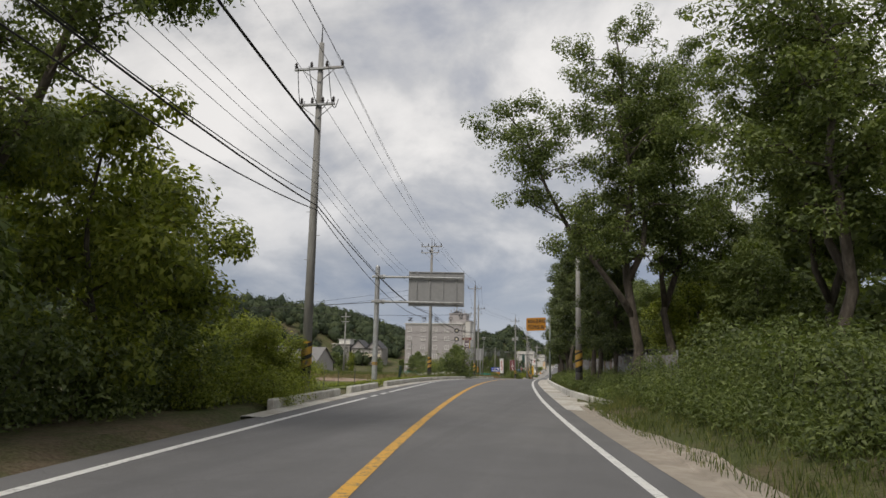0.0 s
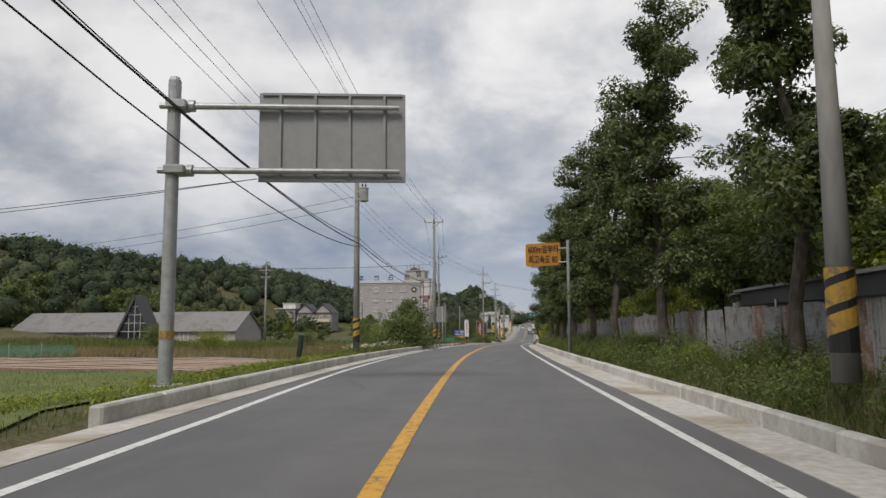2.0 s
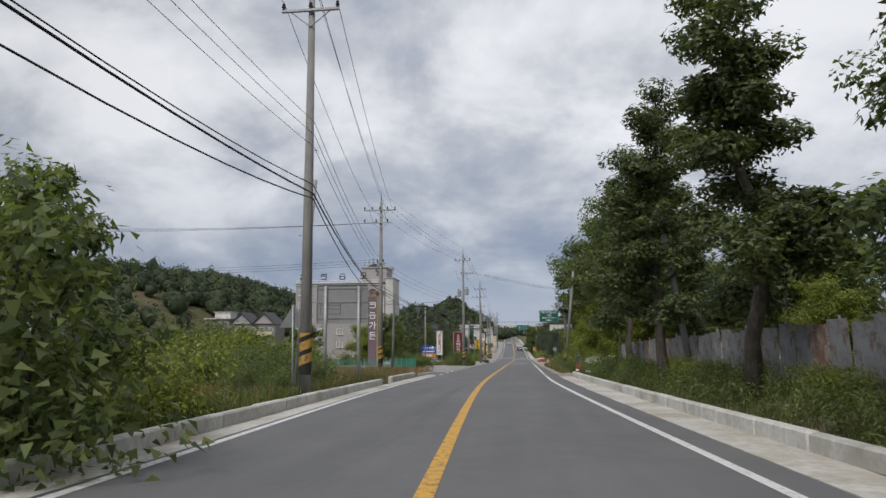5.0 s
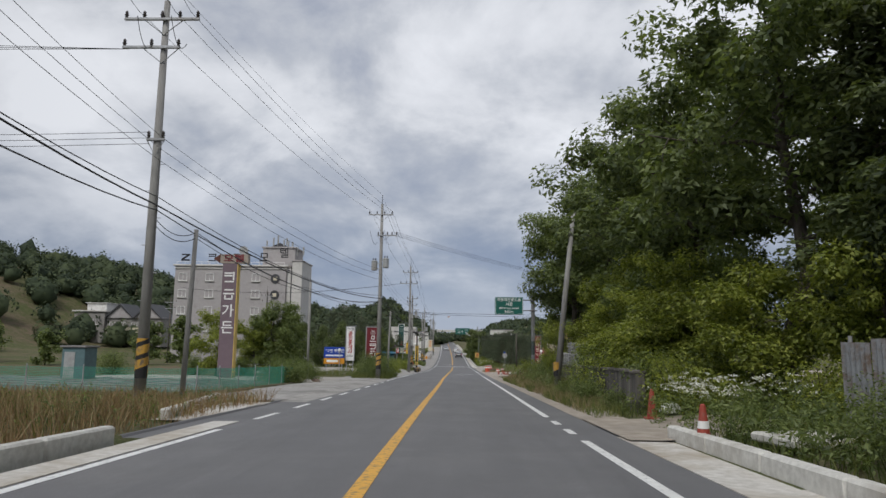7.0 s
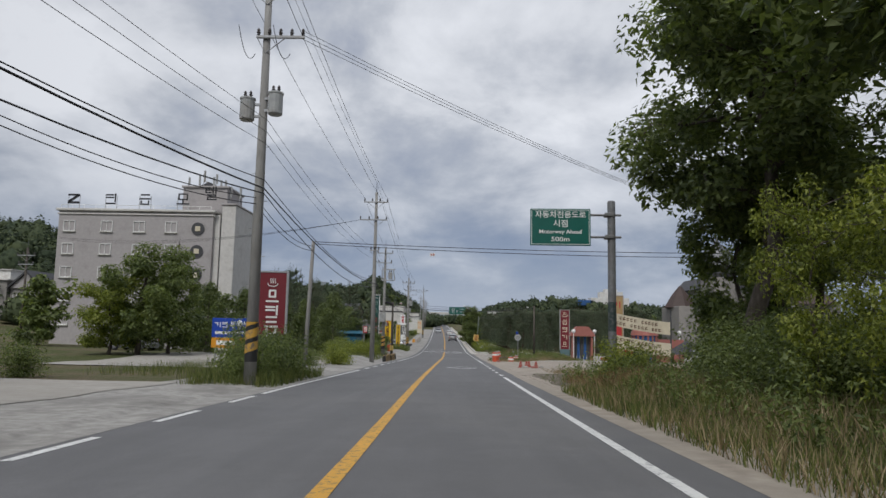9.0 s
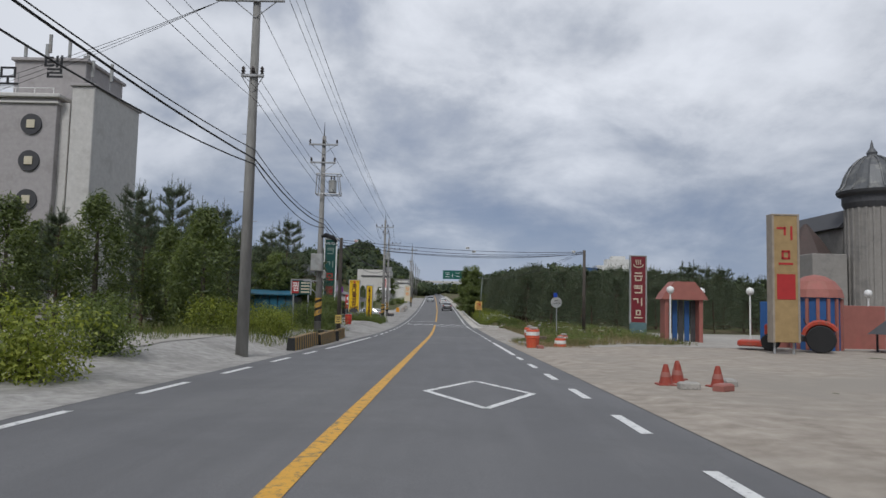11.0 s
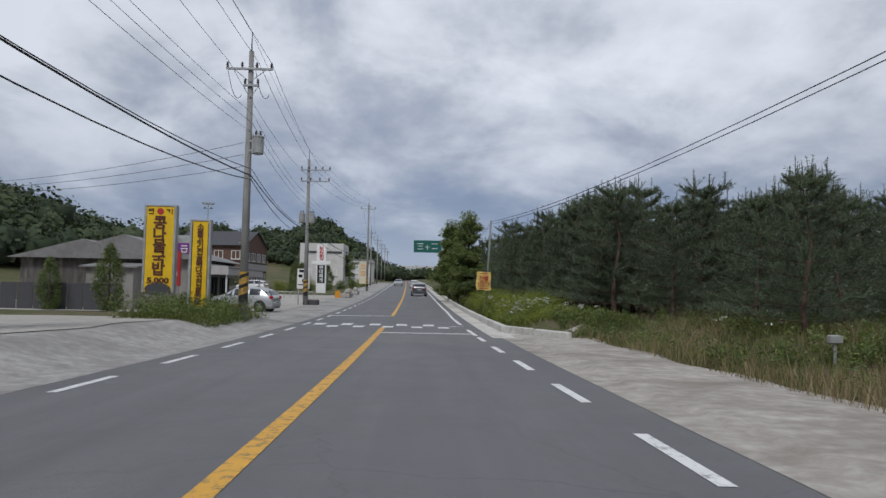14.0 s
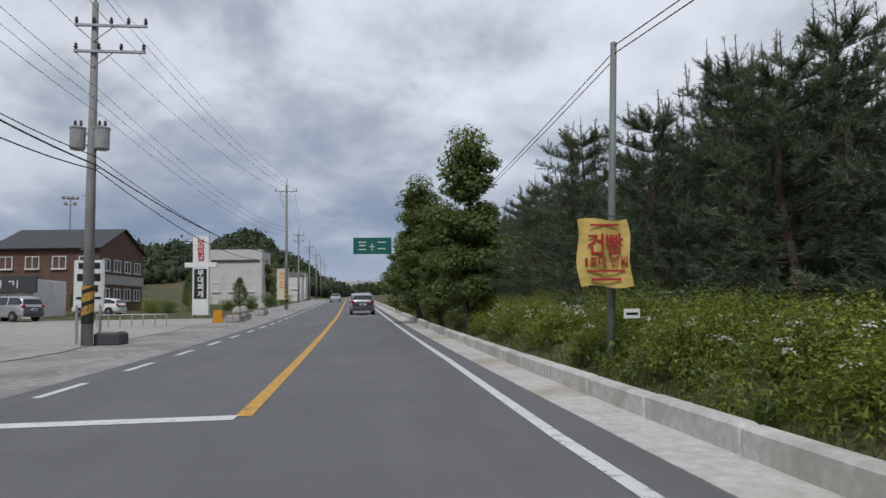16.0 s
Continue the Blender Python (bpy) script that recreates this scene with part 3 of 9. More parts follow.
def edge_r(y):
    return 3.66 + float(np.interp(y, [0, 30, 62, 90, 110, 150, 165, 205, 225, 243, 256, 265, 300], [0.12, 0.0, 0.12, -0.1, -0.25, -0.1, 0, 0.06, 0.03, -0.18, -0.27, -0.17, -0.2]))


EDGE_L, EDGE_R = edge_l, edge_r


def painted(y0, y1, s, w, material="line_white", name="edge_line"):
    off = s if callable(s) else (lambda y: s)
    strip(name, y0, y1, lambda t: off(y0 + (y1 - y0) * t) - w / 2, lambda t: off(y0 + (y1 - y0) * t) + w / 2, LINE, material, "", marks, gap=1.5)


# centre line, broken for the crossing
painted(-60, 243.9, 0, 0.2, "line_yellow", "centre_line")
painted(243.95, 246.85, 0, 0.2, "line_yellow", "centre_line")
painted(258.0, 560, 0, 0.2, "line_yellow", "centre_line")
# left edge: solid where there is a kerb, broken at the driveways
for y0, y1 in ((-60, 25.7), (30.9, 119.7), (157.5, 176.0), (199.0, 213.0), (330.0, 560.0)):
    painted(y0, y1, EDGE_L, 0.16)
for y0 in np.arange(26.7, 30.0, 2.2):
    painted(y0, y0 + 1.2, EDGE_L, 0.16)
for y0, y1, pitch, dash in ((122.2, 156, 4.05, 2.05), (178.0, 198.5, 4.0, 2.0), (215.4, 329.0, 4.1, 1.95)):
    for y in np.arange(y0, y1, pitch):
        painted(y, y + dash, EDGE_L, 0.15, "line_white", "dash")
# right edge
for y0, y1 in ((-60, 118.7), (124.2, 170.8), (196.5, 208.9), (242.6, 246.3), (250.2, 560.0)):
    painted(y0, y1, EDGE_R, 0.16)
for y in (119.9, 122.0):
    painted(y, y + 1.0, EDGE_R, 0.16, "line_white", "dash")
for y0, y1, pitch, dash in ((172.1, 196.0, 3.6, 1.6), (210.9, 241.0, 4.13, 2.0)):
    for y in np.arange(y0, y1, pitch):
        painted(y, y + dash, EDGE_R, 0.15, "line_white", "dash")
# crossing: two staggered rows of bars and the stop lines on each side
for s in (-2.15, -1.05, 0.18, 1.4, 2.53):
    strip("crossing_bar", 246.9, 247.95, s - 0.23, s + 0.23, LINE, "line_worn", "", marks, gap=0.5)
for s in (-2.9, -1.7, -0.45, 0.73, 1.92):
    strip("crossing_bar", 248.45, 249.75, s - 0.24, s + 0.24, LINE, "line_worn", "", marks, gap=0.5)
# short arrow-shaped mark beside the edge line
strip("edge_arrow", 248.44, 248.6, 2.8, 3.5, LINE, "line_worn", "", marks, gap=0.2)
strip("edge_arrow", 248.3, 248.74, lambda t: 3.05 - 0.16 * (1 - abs(2 * t - 1)), lambda t: 3.07, LINE, "line_worn", "", marks, gap=0.1)
strip("stop_line", 243.3, 243.62, 0.1, edge_r(243) + 0.05, LINE, "line_white", "", marks, gap=0.3)
strip("stop_line", 257.75, 258.1, edge_l(258), -0.08, LINE, "line_white", "", marks, gap=0.3)
for y0, arm in ((181.2, 0.95), (300.0, 0.8)):
    for sgn in (-1, 1):
        for end in (-1, 1):
            # hollow diamond ahead of the crossing
            a, b = (0.0, sgn * arm), (sgn * arm, 0.0)
            strip("diamond_mark", y0 + (0 if end < 0 else 2.2), y0 + (2.2 if end < 0 else 4.4), (lambda t, e=end, sg=sgn: 1.85 + sg * arm * (t if e < 0 else 1 - t) - 0.07), (lambda t, e=end, sg=sgn: 1.85 + sg * arm * (t if e < 0 else 1 - t) + 0.07), LINE, "line_worn", "", marks, gap=0.6)

# concrete gutters
gutter_r = strip("gutter_right", 24.5, 119.5, 4.22, lambda t: 5.1 + 0.75 * (1 - min(1, t * 9)), 0.012, "gutter", "pale concrete gutter with sand and weeds", crown=True, deep=0.1, category="gutter")
strip("gutter_left", 16.0, 121.5, -4.42, -3.84, 0.012, "gutter", "pale concrete gutter beside the kerb", deep=0.1, category="gutter")
strip("gutter_far", 241.5, 470, 3.97, lambda t: 4.74 + 1.2 * (1 - min(1, t * 60)), 0.012, "gutter", "pale concrete gutter with patches of sand", deep=0.1, category="gutter")

# kerbs: cast blocks, each laid to the line of the road
block = Geo().box((0, 0, 0.06), (0.22, 2.0, 0.46), bevel=0.035).mesh("kerb_block")
block.materials.append(MATS["concrete"])


def kerb(name, y0, y1, off, label):
    base = thing(name, (0, 0, 0), label=label, category="kerb", kind="structure")
    y = y0
    while y < y1 - 0.5:
        s, s2 = (off((yy - y0) / (y1 - y0)) if callable(off) else off for yy in (y + 1, y + 2))
        x = mid_x(y + 1) + s
        turn = math.degrees(math.atan2(-(mid_x(y + 2) + s2 - x), 1.0))
        tilt = math.degrees(math.atan2(road_z(y + 2) - road_z(y), 2.0))
        ob = new("kerb_block", block)
        ob.parent = base
        ob.matrix_basis = pose(x, y + 1, road_z(y + 1) + banked(s, y + 1) - 0.03 + rng.normal(0, 0.004), tilt, 0, turn + rng.normal(0, 0.15))
        y += 2.012


kerb("kerb_right", 26.6, 119.5, lambda t: 5.2 + 0.8 * max(0, 1 - t * 9) ** 1.5, "pale cast concrete kerb, stained, beside the gutter")
kerb("kerb_left_near", 18.5, 25.4, -4.52, "short run of concrete kerb before a field")
kerb("kerb_left_gap", 28.6, 34.6, -4.55, "short run of concrete kerb before a field")
kerb("kerb_left", 37.0, 105.6, -4.52, "long concrete kerb beside the fields")
kerb("kerb_left_weeds", 109.3, 117.6, -4.75, "concrete kerb grown over with dry weeds")
kerb("kerb_left_bend", 121.3, 128.9, lambda t: -5.5 - 1.4 * t, "concrete kerb bending into a driveway")
kerb("kerb_far", 240.9, 470, lambda t: 4.78 + 1.7 * max(0, 1 - t * 58), "pale concrete kerb before the pines")


def patch(name, x0, x1, y0, y1, lift, material, label, ragged=0.6, category="ground"):
    """A patch of paving or soil that lies on the land, with an uneven rim. x0 and x1 may follow the road."""
    g = Geo()
    ny, nx = max(3, int((y1 - y0) / 1.0) + 1), 26
    for i, y in enumerate(np.linspace(y0, y1, ny)):
        a = x0(y) if callable(x0) else x0
        b = x1(y) if callable(x1) else x1
        wob = [ragged * noise.noise((y * 0.35, k * 9.1, 2.0)) for k in (1, 2)]
        tap = min(1.0, (min(y - y0, y1 - y) + 0.02) / 2.5)
        for j in range(nx + 1):
            t = j / nx
            if abs(b - a) > 14:  # closer rows where the bank falls away beside the road
                t = t ** 2.2 if abs(a - mid_x(y)) < abs(b - mid_x(y)) else 1 - (1 - t) ** 2.2
            x = a + (b - a) * t
            if callable(x1) and abs(x1(y) - mid_x(y)) < 4.2:
                x = x - wob[0] * (1 - t)
            elif callable(x0) and abs(x0(y) - mid_x(y)) < 4.5:
                x = x + wob[1] * t
            else:
                x = x + wob[1] * t - wob[0] * (1 - t)
            g.v.append((x, y + ragged * 0.8 * noise.noise((x * 0.3, y, 5.0)) * (1 if i in (0, ny - 1) else 0), float(land_z(x, y)) + (lift if abs(x - mid_x(y)) < 4.85 else max(lift, 0.03))))
    for i in range(ny - 1):
        for j in range(nx):
            k = i * (nx + 1) + j
            g.f.append((k, k + 1, k + nx + 2, k + nx + 1))
    ob = part(name, g, material)
    return tagged(ob, label, category, kind="structure")


def beside(s):
    return lambda y: mid_x(y) + s


patch("shoulder_sand", beside(4.3), beside(5.4), -40, 26.5, -0.012, "sand", "sandy road shoulder with loose gravel", 0.7)
patch("driveway_sand", beside(4.25), beside(9.5), 118.5, 123.6, 0.02, "sand", "sandy driveway mouth with gravel", 0.4)
patch("verge_right", beside(4.25), beside(5.5), 121.8, 173, -0.012, "sand", "crumbling sandy edge of the asphalt", 0.25)
patch("rubble_ground", beside(5.2), beside(13.0), 159, 175, 0.035, "dark_soil", "dark trampled soil with cut reeds before a forecourt", 0.9)
patch("forecourt", beside(4.3), 44, 172.5, 206, -0.01, "sand", "broad forecourt of pale packed sand", 0.8)
patch("forecourt_back", beside(7.6), 44, 205, 222, 0.04, "yard", "pale concrete drive beside the grass", 0.5)
patch("apron_right", beside(4.3), beside(7.3), 205, 243, -0.012, "sandy_concrete", "sandy grey concrete apron of a bus stop", 0.5)
patch("apron_left", lambda y: mid_x(y) - 8.2, beside(-4.0), 129, 420, -0.012, "apron", "weathered grey concrete apron along the road", 0.4)
patch("pocket_asphalt", beside(-4.95), beside(-4.0), 118.0, 129.4, -0.014, "asphalt", "widened edge of the asphalt before a driveway", 0.1)
patch("gutter_bend", lambda y: mid_x(y) - 5.75 - 0.5 * step(123, 128, y), beside(-4.9), 121.2, 128.2, 0.012, "gutter", "pale concrete gutter before a bending kerb", 0.1)
patch("garden_plot", -30, beside(-8.4), 131.5, 149, 0.05, "meadow", "fenced garden plot of weeds and soil", 0.4)
patch("yard_left", -26, beside(-7.6), 150, 161, 0.045, "yard", "wide empty yard of pale concrete", 0.6)
patch("yard_lot", -22, beside(-7.0), 174, 199, 0.05, "yard", "gravelled parking yard of pale concrete", 0.6)
patch("yard_sign", -26, beside(-7.0), 228, 243, 0.05, "yard", "driveway of pale concrete", 0.5)
patch("yard_shop", -30, beside(-7.2), 251, 300, 0.05, "yard", "shop forecourt of pale cracked concrete", 0.5)
patch("field_green", -46, beside(-5.6), 31, 53.5, 0.05, "crop", "green crop field with weeds", 1.2)
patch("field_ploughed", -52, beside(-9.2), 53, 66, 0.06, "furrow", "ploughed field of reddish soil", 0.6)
patch("field_verge", beside(-9.8), beside(-5.2), 53, 67, 0.045, "crop", "green verge of weeds before a ploughed field", 0.4)
patch("field_far", -70, beside(-9), 70, 112, 0.04, "meadow", "rough meadow of brown and green weeds", 1.5)

# ---- plants ----
def leaves(centres, spread, count, size, seed, droop=0.25, slim=0.7, flat=0.75):
    """Single leaves laid over rounded clumps, thick on top and thin below. Returns points and faces."""
    r = np.random.default_rng(seed)
    c = np.repeat(np.asarray(centres, float), count, 0)
    k = len(c)
    sp = np.repeat(np.broadcast_to(np.asarray(spread, float), (len(centres),)), count)[:, None]
    out = r.normal(0, 1, (k, 3))
    out /= np.linalg.norm(out, axis=1, keepdims=True)
    p = c + out * sp * np.array([1, 1, flat]) * np.cbrt(r.uniform(0.08, 1.45, (k, 1)))
    nrm = out * 0.8 + np.array([0, 0, 0.55]) + r.normal(0, 0.42, (k, 3))
    nrm /= np.linalg.norm(nrm, axis=1, keepdims=True)
    d = out * 0.6 + r.normal(0, 0.7, (k, 3)) + np.array([0, 0, -droop])
    d -= nrm * np.sum(d * nrm, 1, keepdims=True)
    d /= np.linalg.norm(d, axis=1, keepdims=True) + 1e-6
    side = np.cross(d, nrm)
    s = size * r.uniform(0.65, 1.4, (k, 1))
    v = np.stack([p - d * s * 0.3 + side * s * slim * 0.5, p - d * s * 0.3 - side * s * slim * 0.5, p + d * s * 0.8], 1)
    return v.reshape(-1, 3), np.arange(3 * k).reshape(-1, 3)


def wander(a, b, n, wild, r):
    a, b = np.asarray(a, float), np.asarray(b, float)
    pts = [a + (b - a) * t for t in np.linspace(0, 1, n)]
    ln = np.linalg.norm(b - a)
    return [p + (r.normal(0, wild * ln, 3) if 0 < i < n - 1 else 0) for i, p in enumerate(pts)]


def broad_tree(name, seed, height, width, first, material, leaf=0.17, density=1.0, shape="round", trunk_r=0.17, lean=0.0, clump=0.85, bark="bark", forks=()):
    """A tapered trunk with limbs and twigs; leaves sit in clumps at the twig ends, with gaps between."""
    r = np.random.default_rng(seed)
    tree = thing(name, (0, 0, -500))
    wood = Geo()
    top = np.array([lean * height, r.normal(0, 0.2), height * 0.93])
    hs = np.linspace(0, 1, 8)
    tips, stems = [], []
    spine = np.array(wander((0, 0, -0.3), top, 8, 0.018, r))
    stems.append((spine, trunk_r, first / height))
    for start, end, share in forks:
        foot = [np.interp(start / height, hs, spine[:, i]) for i in range(3)]
        stems.append((np.array(wander(foot, end, 8, 0.025, r)), trunk_r * share, 0.3))
    for spine, thick, low in stems:
        wood.tube([tuple(p) for p in spine], [thick * (1.25 if i == 0 else 1) * (1 - 0.86 * i / 7) for i in range(8)], 8)
        limbs = int((9 if shape == "round" else 16) * (height / 10) ** 0.6) + 4
        limbs = limbs if spine is stems[0][0] else limbs * 2 // 3
        for i in range(limbs):
            t = min(0.97, low + (0.97 - low) * ((i + r.uniform(0, 0.8)) / limbs))
            u = (t - low) / (1 - low)
            if shape == "round":
                reach = width * (0.42 + 0.75 * math.sin(math.pi * min(0.98, 0.22 + 0.66 * u))) * r.uniform(0.55, 1.05) * 0.6
            elif shape == "column":
                reach = width * (1.0 - 0.72 * u) * r.uniform(0.6, 1.05) * 0.62
            else:
                reach = width * (0.35 + 0.9 * u * (1.25 - u)) * r.uniform(0.5, 1.1) * 0.75
            az = i * 2.4 + r.uniform(-0.6, 0.6)
            rise = reach * {"round": 0.35, "column": 0.55, "open": 0.45}[shape] * r.uniform(0.5, 1.3)
            a = np.array([np.interp(t * 0.96, hs, spine[:, c]) for c in range(3)])
            b = a + np.array([math.cos(az) * reach, math.sin(az) * reach, rise])
            path = wander(a, b, 5, 0.05, r)
            r0 = max(0.02, thick * (1 - 0.86 * t) * 0.55)
            wood.tube(path, [r0 * (1 - 0.8 * j / 4) for j in range(5)], 5, caps=False)
            twigs = 3 + int(reach * 1.6)
            for j in range(twigs):
                q = 0.3 + 0.7 * (j + 0.6) / twigs
                k = min(3, int(q * 4))
                s = np.array(path[k]) + (np.array(path[k + 1]) - np.array(path[k])) * min(1.0, q * 4 - k)
                e = s + r.normal(0, 1, 3) * np.array([0.62, 0.62, 0.42]) * max(0.5, reach * 0.36)
                wood.tube([s, (s + e) / 2 + r.normal(0, 0.05, 3), e], [r0 * 0.35, r0 * 0.25, 0.008], 3, caps=False)
                tips.append(e)
                if r.uniform() < 0.5:
                    tips.append((s + e) / 2)
        tips.append(spine[-1])
        tips.append(spine[-1] * 0.85 + spine[-2] * 0.15)
    tips = np.array(tips)
    count = int(84 * density)
    v, q = leaves(tips, r.uniform(0.6, 1.3, len(tips)) * clump * 0.78, count, leaf, seed + 1)
    part("trunk", wood, bark, tree, "rough grey-brown bark", smooth=True)
    part("crown", arrays("crown", v, q, material), None, tree)
    return tree


def bush(name, seed, height, width, material, leaf=0.085, count=5200, stems=7):
    r = np.random.default_rng(seed)
    b = thing(name, (0, 0, -500))
    wood, tips = Geo(), []
    for i in range(stems):
        az = i * 2.4 + r.uniform(-0.4, 0.4)
        e = np.array([math.cos(az) * width * 0.45 * r.uniform(0.3, 1), math.sin(az) * width * 0.45 * r.uniform(0.3, 1), height * r.uniform(0.55, 0.98)])
        path = wander((0.08 * math.cos(az), 0.08 * math.sin(az), -0.15), e, 5, 0.06, r)
        wood.tube(path, [0.03 * (1 - 0.7 * j / 4) for j in range(5)], 4, caps=False)
        for j in range(1, 5):
            for _ in range(4):
                tips.append(np.array(path[j]) + r.normal(0, 1, 3) * np.array([0.2 * width, 0.2 * width, 0.13 * height]))
    tips = np.array(tips)
    tips[:, 2] = np.clip(tips[:, 2], 0.12 * height, height)
    v, q = leaves(tips, 0.12 * (width + height), count // len(tips), leaf * 1.1, seed + 1, droop=0.1)
    v[:, 2] = np.maximum(v[:, 2], 0.02)
    part("stem", wood, "bark", b, smooth=True)
    part("foliage", arrays("foliage", v, q, material), None, b)
    return b


def pine(name, seed, height, width):
    """A young pine: whorls of rising branches, each with side shoots thick with needles, and tall upright candles."""
    r = np.random.default_rng(seed)
    t = thing(name, (0, 0, -500))
    wood = Geo()
    spine = wander((0, 0, -0.2), (r.normal(0, 0.15), r.normal(0, 0.15), height), 6, 0.01, r)
    wood.tube(spine, [0.11 * (1 - 0.9 * i / 5) for i in range(6)], 6, caps=False)
    shoots = []  # start, end of every needle-clad shoot
    levels = int(height * 1.7)
    ends = []
    for i in range(levels):
        u = (i + 0.5) / levels
        z = height * (0.05 + 0.93 * u)
        for j in range(5):
            az = i * 1.1 + j * 1.257 + r.uniform(-0.3, 0.3)
            reach = width * 0.5 * (1.1 - u) ** 0.7 * r.uniform(0.65, 1.12)
            a = np.array([0, 0, z])
            b = a + np.array([math.cos(az) * reach, math.sin(az) * reach, reach * (0.12 + 0.5 * u)])
            wood.tube([a, (a + b) / 2 - np.array([0, 0, 0.05 * reach]), b], [0.018, 0.013, 0.006], 3, caps=False)
            out = (b - a) / (np.linalg.norm(b - a) + 1e-6)
            for q in np.linspace(0.22, 1.0, 6):
                p = a + (b - a) * q
                for _ in range(4):
                    w = out * 0.7 + np.array([0, 0, 0.45 + 0.4 * u]) + r.normal(0, 0.5, 3)
                    w /= np.linalg.norm(w)
                    shoots.append((p, p + w * r.uniform(0.25, 0.5) * (0.7 + 0.3 * reach)))
            ends.append((b, u))
    # candles: this year's growth, upright and slim
    k = len(ends)
    for i in range(int(24 + 4 * height)):
        p, u = ends[int((0.35 + 0.65 * r.uniform() ** 0.7) * (k - 1))]
        e = p + np.array([r.normal(0, 0.05), r.normal(0, 0.05), r.uniform(0.35, 0.95)])
        wood.tube([p, e], [0.01, 0.006], 3, caps=False)
        shoots.append((p, e))
    e = np.array([spine[-1][0], spine[-1][1], height + 0.9])
    wood.tube([spine[-1], e], [0.018, 0.008], 3, caps=False)
    shoots += [(np.array(spine[-1]), e), (np.array(spine[-2]), np.array(spine[-1]))]
    for q in range(5):
        az = q * 1.257
        shoots.append((np.array(spine[-1]), np.array(spine[-1]) + np.array([math.cos(az) * 0.3, math.sin(az) * 0.3, 0.5])))
    n = 38
    a = np.repeat(np.array([p for p, _ in shoots]), n, 0)
    b = np.repeat(np.array([q for _, q in shoots]), n, 0)
    m = len(a)
    start = a + (b - a) * r.uniform(0.0, 1.0, (m, 1))
    way = (b - a) / (np.linalg.norm(b - a, axis=1, keepdims=True) + 1e-6)
    d = way * 0.85 + r.normal(0, 0.48, (m, 3))
    d /= np.linalg.norm(d, axis=1, keepdims=True)
    side = np.cross(d, r.normal(0, 1, (m, 3)))
    side /= np.linalg.norm(side, axis=1, keepdims=True)
    ln = r.uniform(0.09, 0.17, (m, 1))
    v = np.stack([start - side * 0.007, start + side * 0.007, start + d * ln], 1).reshape(-1, 3)
    part("trunk", wood, "pine_bark", t, "reddish-brown flaking bark", smooth=True)
    part("needles", arrays("needles", v, np.arange(3 * m).reshape(-1, 3), "needle"), None, t)
    return t


def spindle(name, seed, height, width):
    """A clipped, dense conifer of upright growth."""
    r = np.random.default_rng(seed)
    t = thing(name, (0, 0, -500))
    wood = Geo().tube([(0, 0, -0.2), (0, 0, height * 0.9)], [0.12, 0.02], 6)
    u = r.uniform(0, 1, 150)
    az = r.uniform(0, 2 * math.pi, 150)
    rad = width * 0.5 * np.sin(np.pi * np.clip(0.16 + 0.84 * u, 0, 1)) ** 0.8 * r.uniform(0.6, 1.05, 150)
    c = np.stack([np.cos(az) * rad, np.sin(az) * rad, 0.25 + u * (height - 0.4)], 1)
    v, q = leaves(c, 0.32, 46, 0.16, seed + 3, droop=-0.8, slim=0.35, flat=1.3)
    part("trunk", wood, "bark", t)
    part("foliage", arrays("foliage", v, q, "leaf_dark"), None, t)
    return t


def blades(where, height, seed, width=0.008, lean=0.3):
    """Grass blades from an array of (x, y) foot points; height may be an array."""
    r = np.random.default_rng(seed)
    p = np.asarray(where, float)
    n = len(p)
    base = np.stack([p[:, 0], p[:, 1], land_z(p[:, 0], p[:, 1]) - 0.02], 1)
    h = (np.asarray(height) * r.uniform(0.55, 1.3, n))[:, None]
    az = r.uniform(0, 2 * math.pi, n)
    side = np.stack([np.cos(az), np.sin(az), np.zeros(n)], 1) * width
    tip = base + np.concatenate([r.normal(0, lean, (n, 2)) * h, h], 1)
    midp = base * 0.5 + tip * 0.5 + np.array([0, 0, 1]) * h * 0.08
    v = np.stack([base - side, base + side, midp + side * 0.75, tip, midp - side * 0.75], 1).reshape(-1, 3)
    i = np.arange(n)[:, None] * 5
    return v, np.concatenate([i + np.array([[0, 1, 2, 4]]), i + np.array([[4, 2, 3, 3]])], 0)


def tuft_field(name, spots, height, material, label, seed, width=0.008, lean=0.3, category="grass"):
    v, q = blades(spots, height, seed, width, lean)
    quads, tris = q[: len(q) // 2], q[len(q) // 2 :, :3]
    me = bpy.data.meshes.new(name)
    nl = quads.size + tris.size
    me.vertices.add(len(v))
    me.vertices.foreach_set("co", v.astype(np.float32).ravel())
    me.loops.add(nl)
    me.loops.foreach_set("vertex_index", np.concatenate([quads.ravel(), tris.ravel()]).astype(np.int32))
    me.polygons.add(len(quads) + len(tris))
    me.polygons.foreach_set("loop_start", np.concatenate([np.arange(len(quads)) * 4, quads.size + np.arange(len(tris)) * 3]).astype(np.int32))
    me.update(calc_edges=True)
    me.materials.append(MATS[material])
    return tagged(new(name, me), label, category, kind="stuff")


def scatter(n, y0, y1, s0, s1, seed, clumpy=0.5):
    """Foot points between two offsets beside the road, thicker in some places than in others."""
    r = np.random.default_rng(seed)
    y = r.uniform(y0, y1, n * 2)
    s = r.uniform(s0, s1, n * 2)
    x = mid_x(y) + s
    keep = np.array([noise.noise((a * 0.5, b * 0.5, seed * 1.7)) for a, b in zip(x, y)]) + r.uniform(-0.6, 0.6, n * 2) > (clumpy - 0.5)
    return np.stack([x, y], 1)[keep][:n]


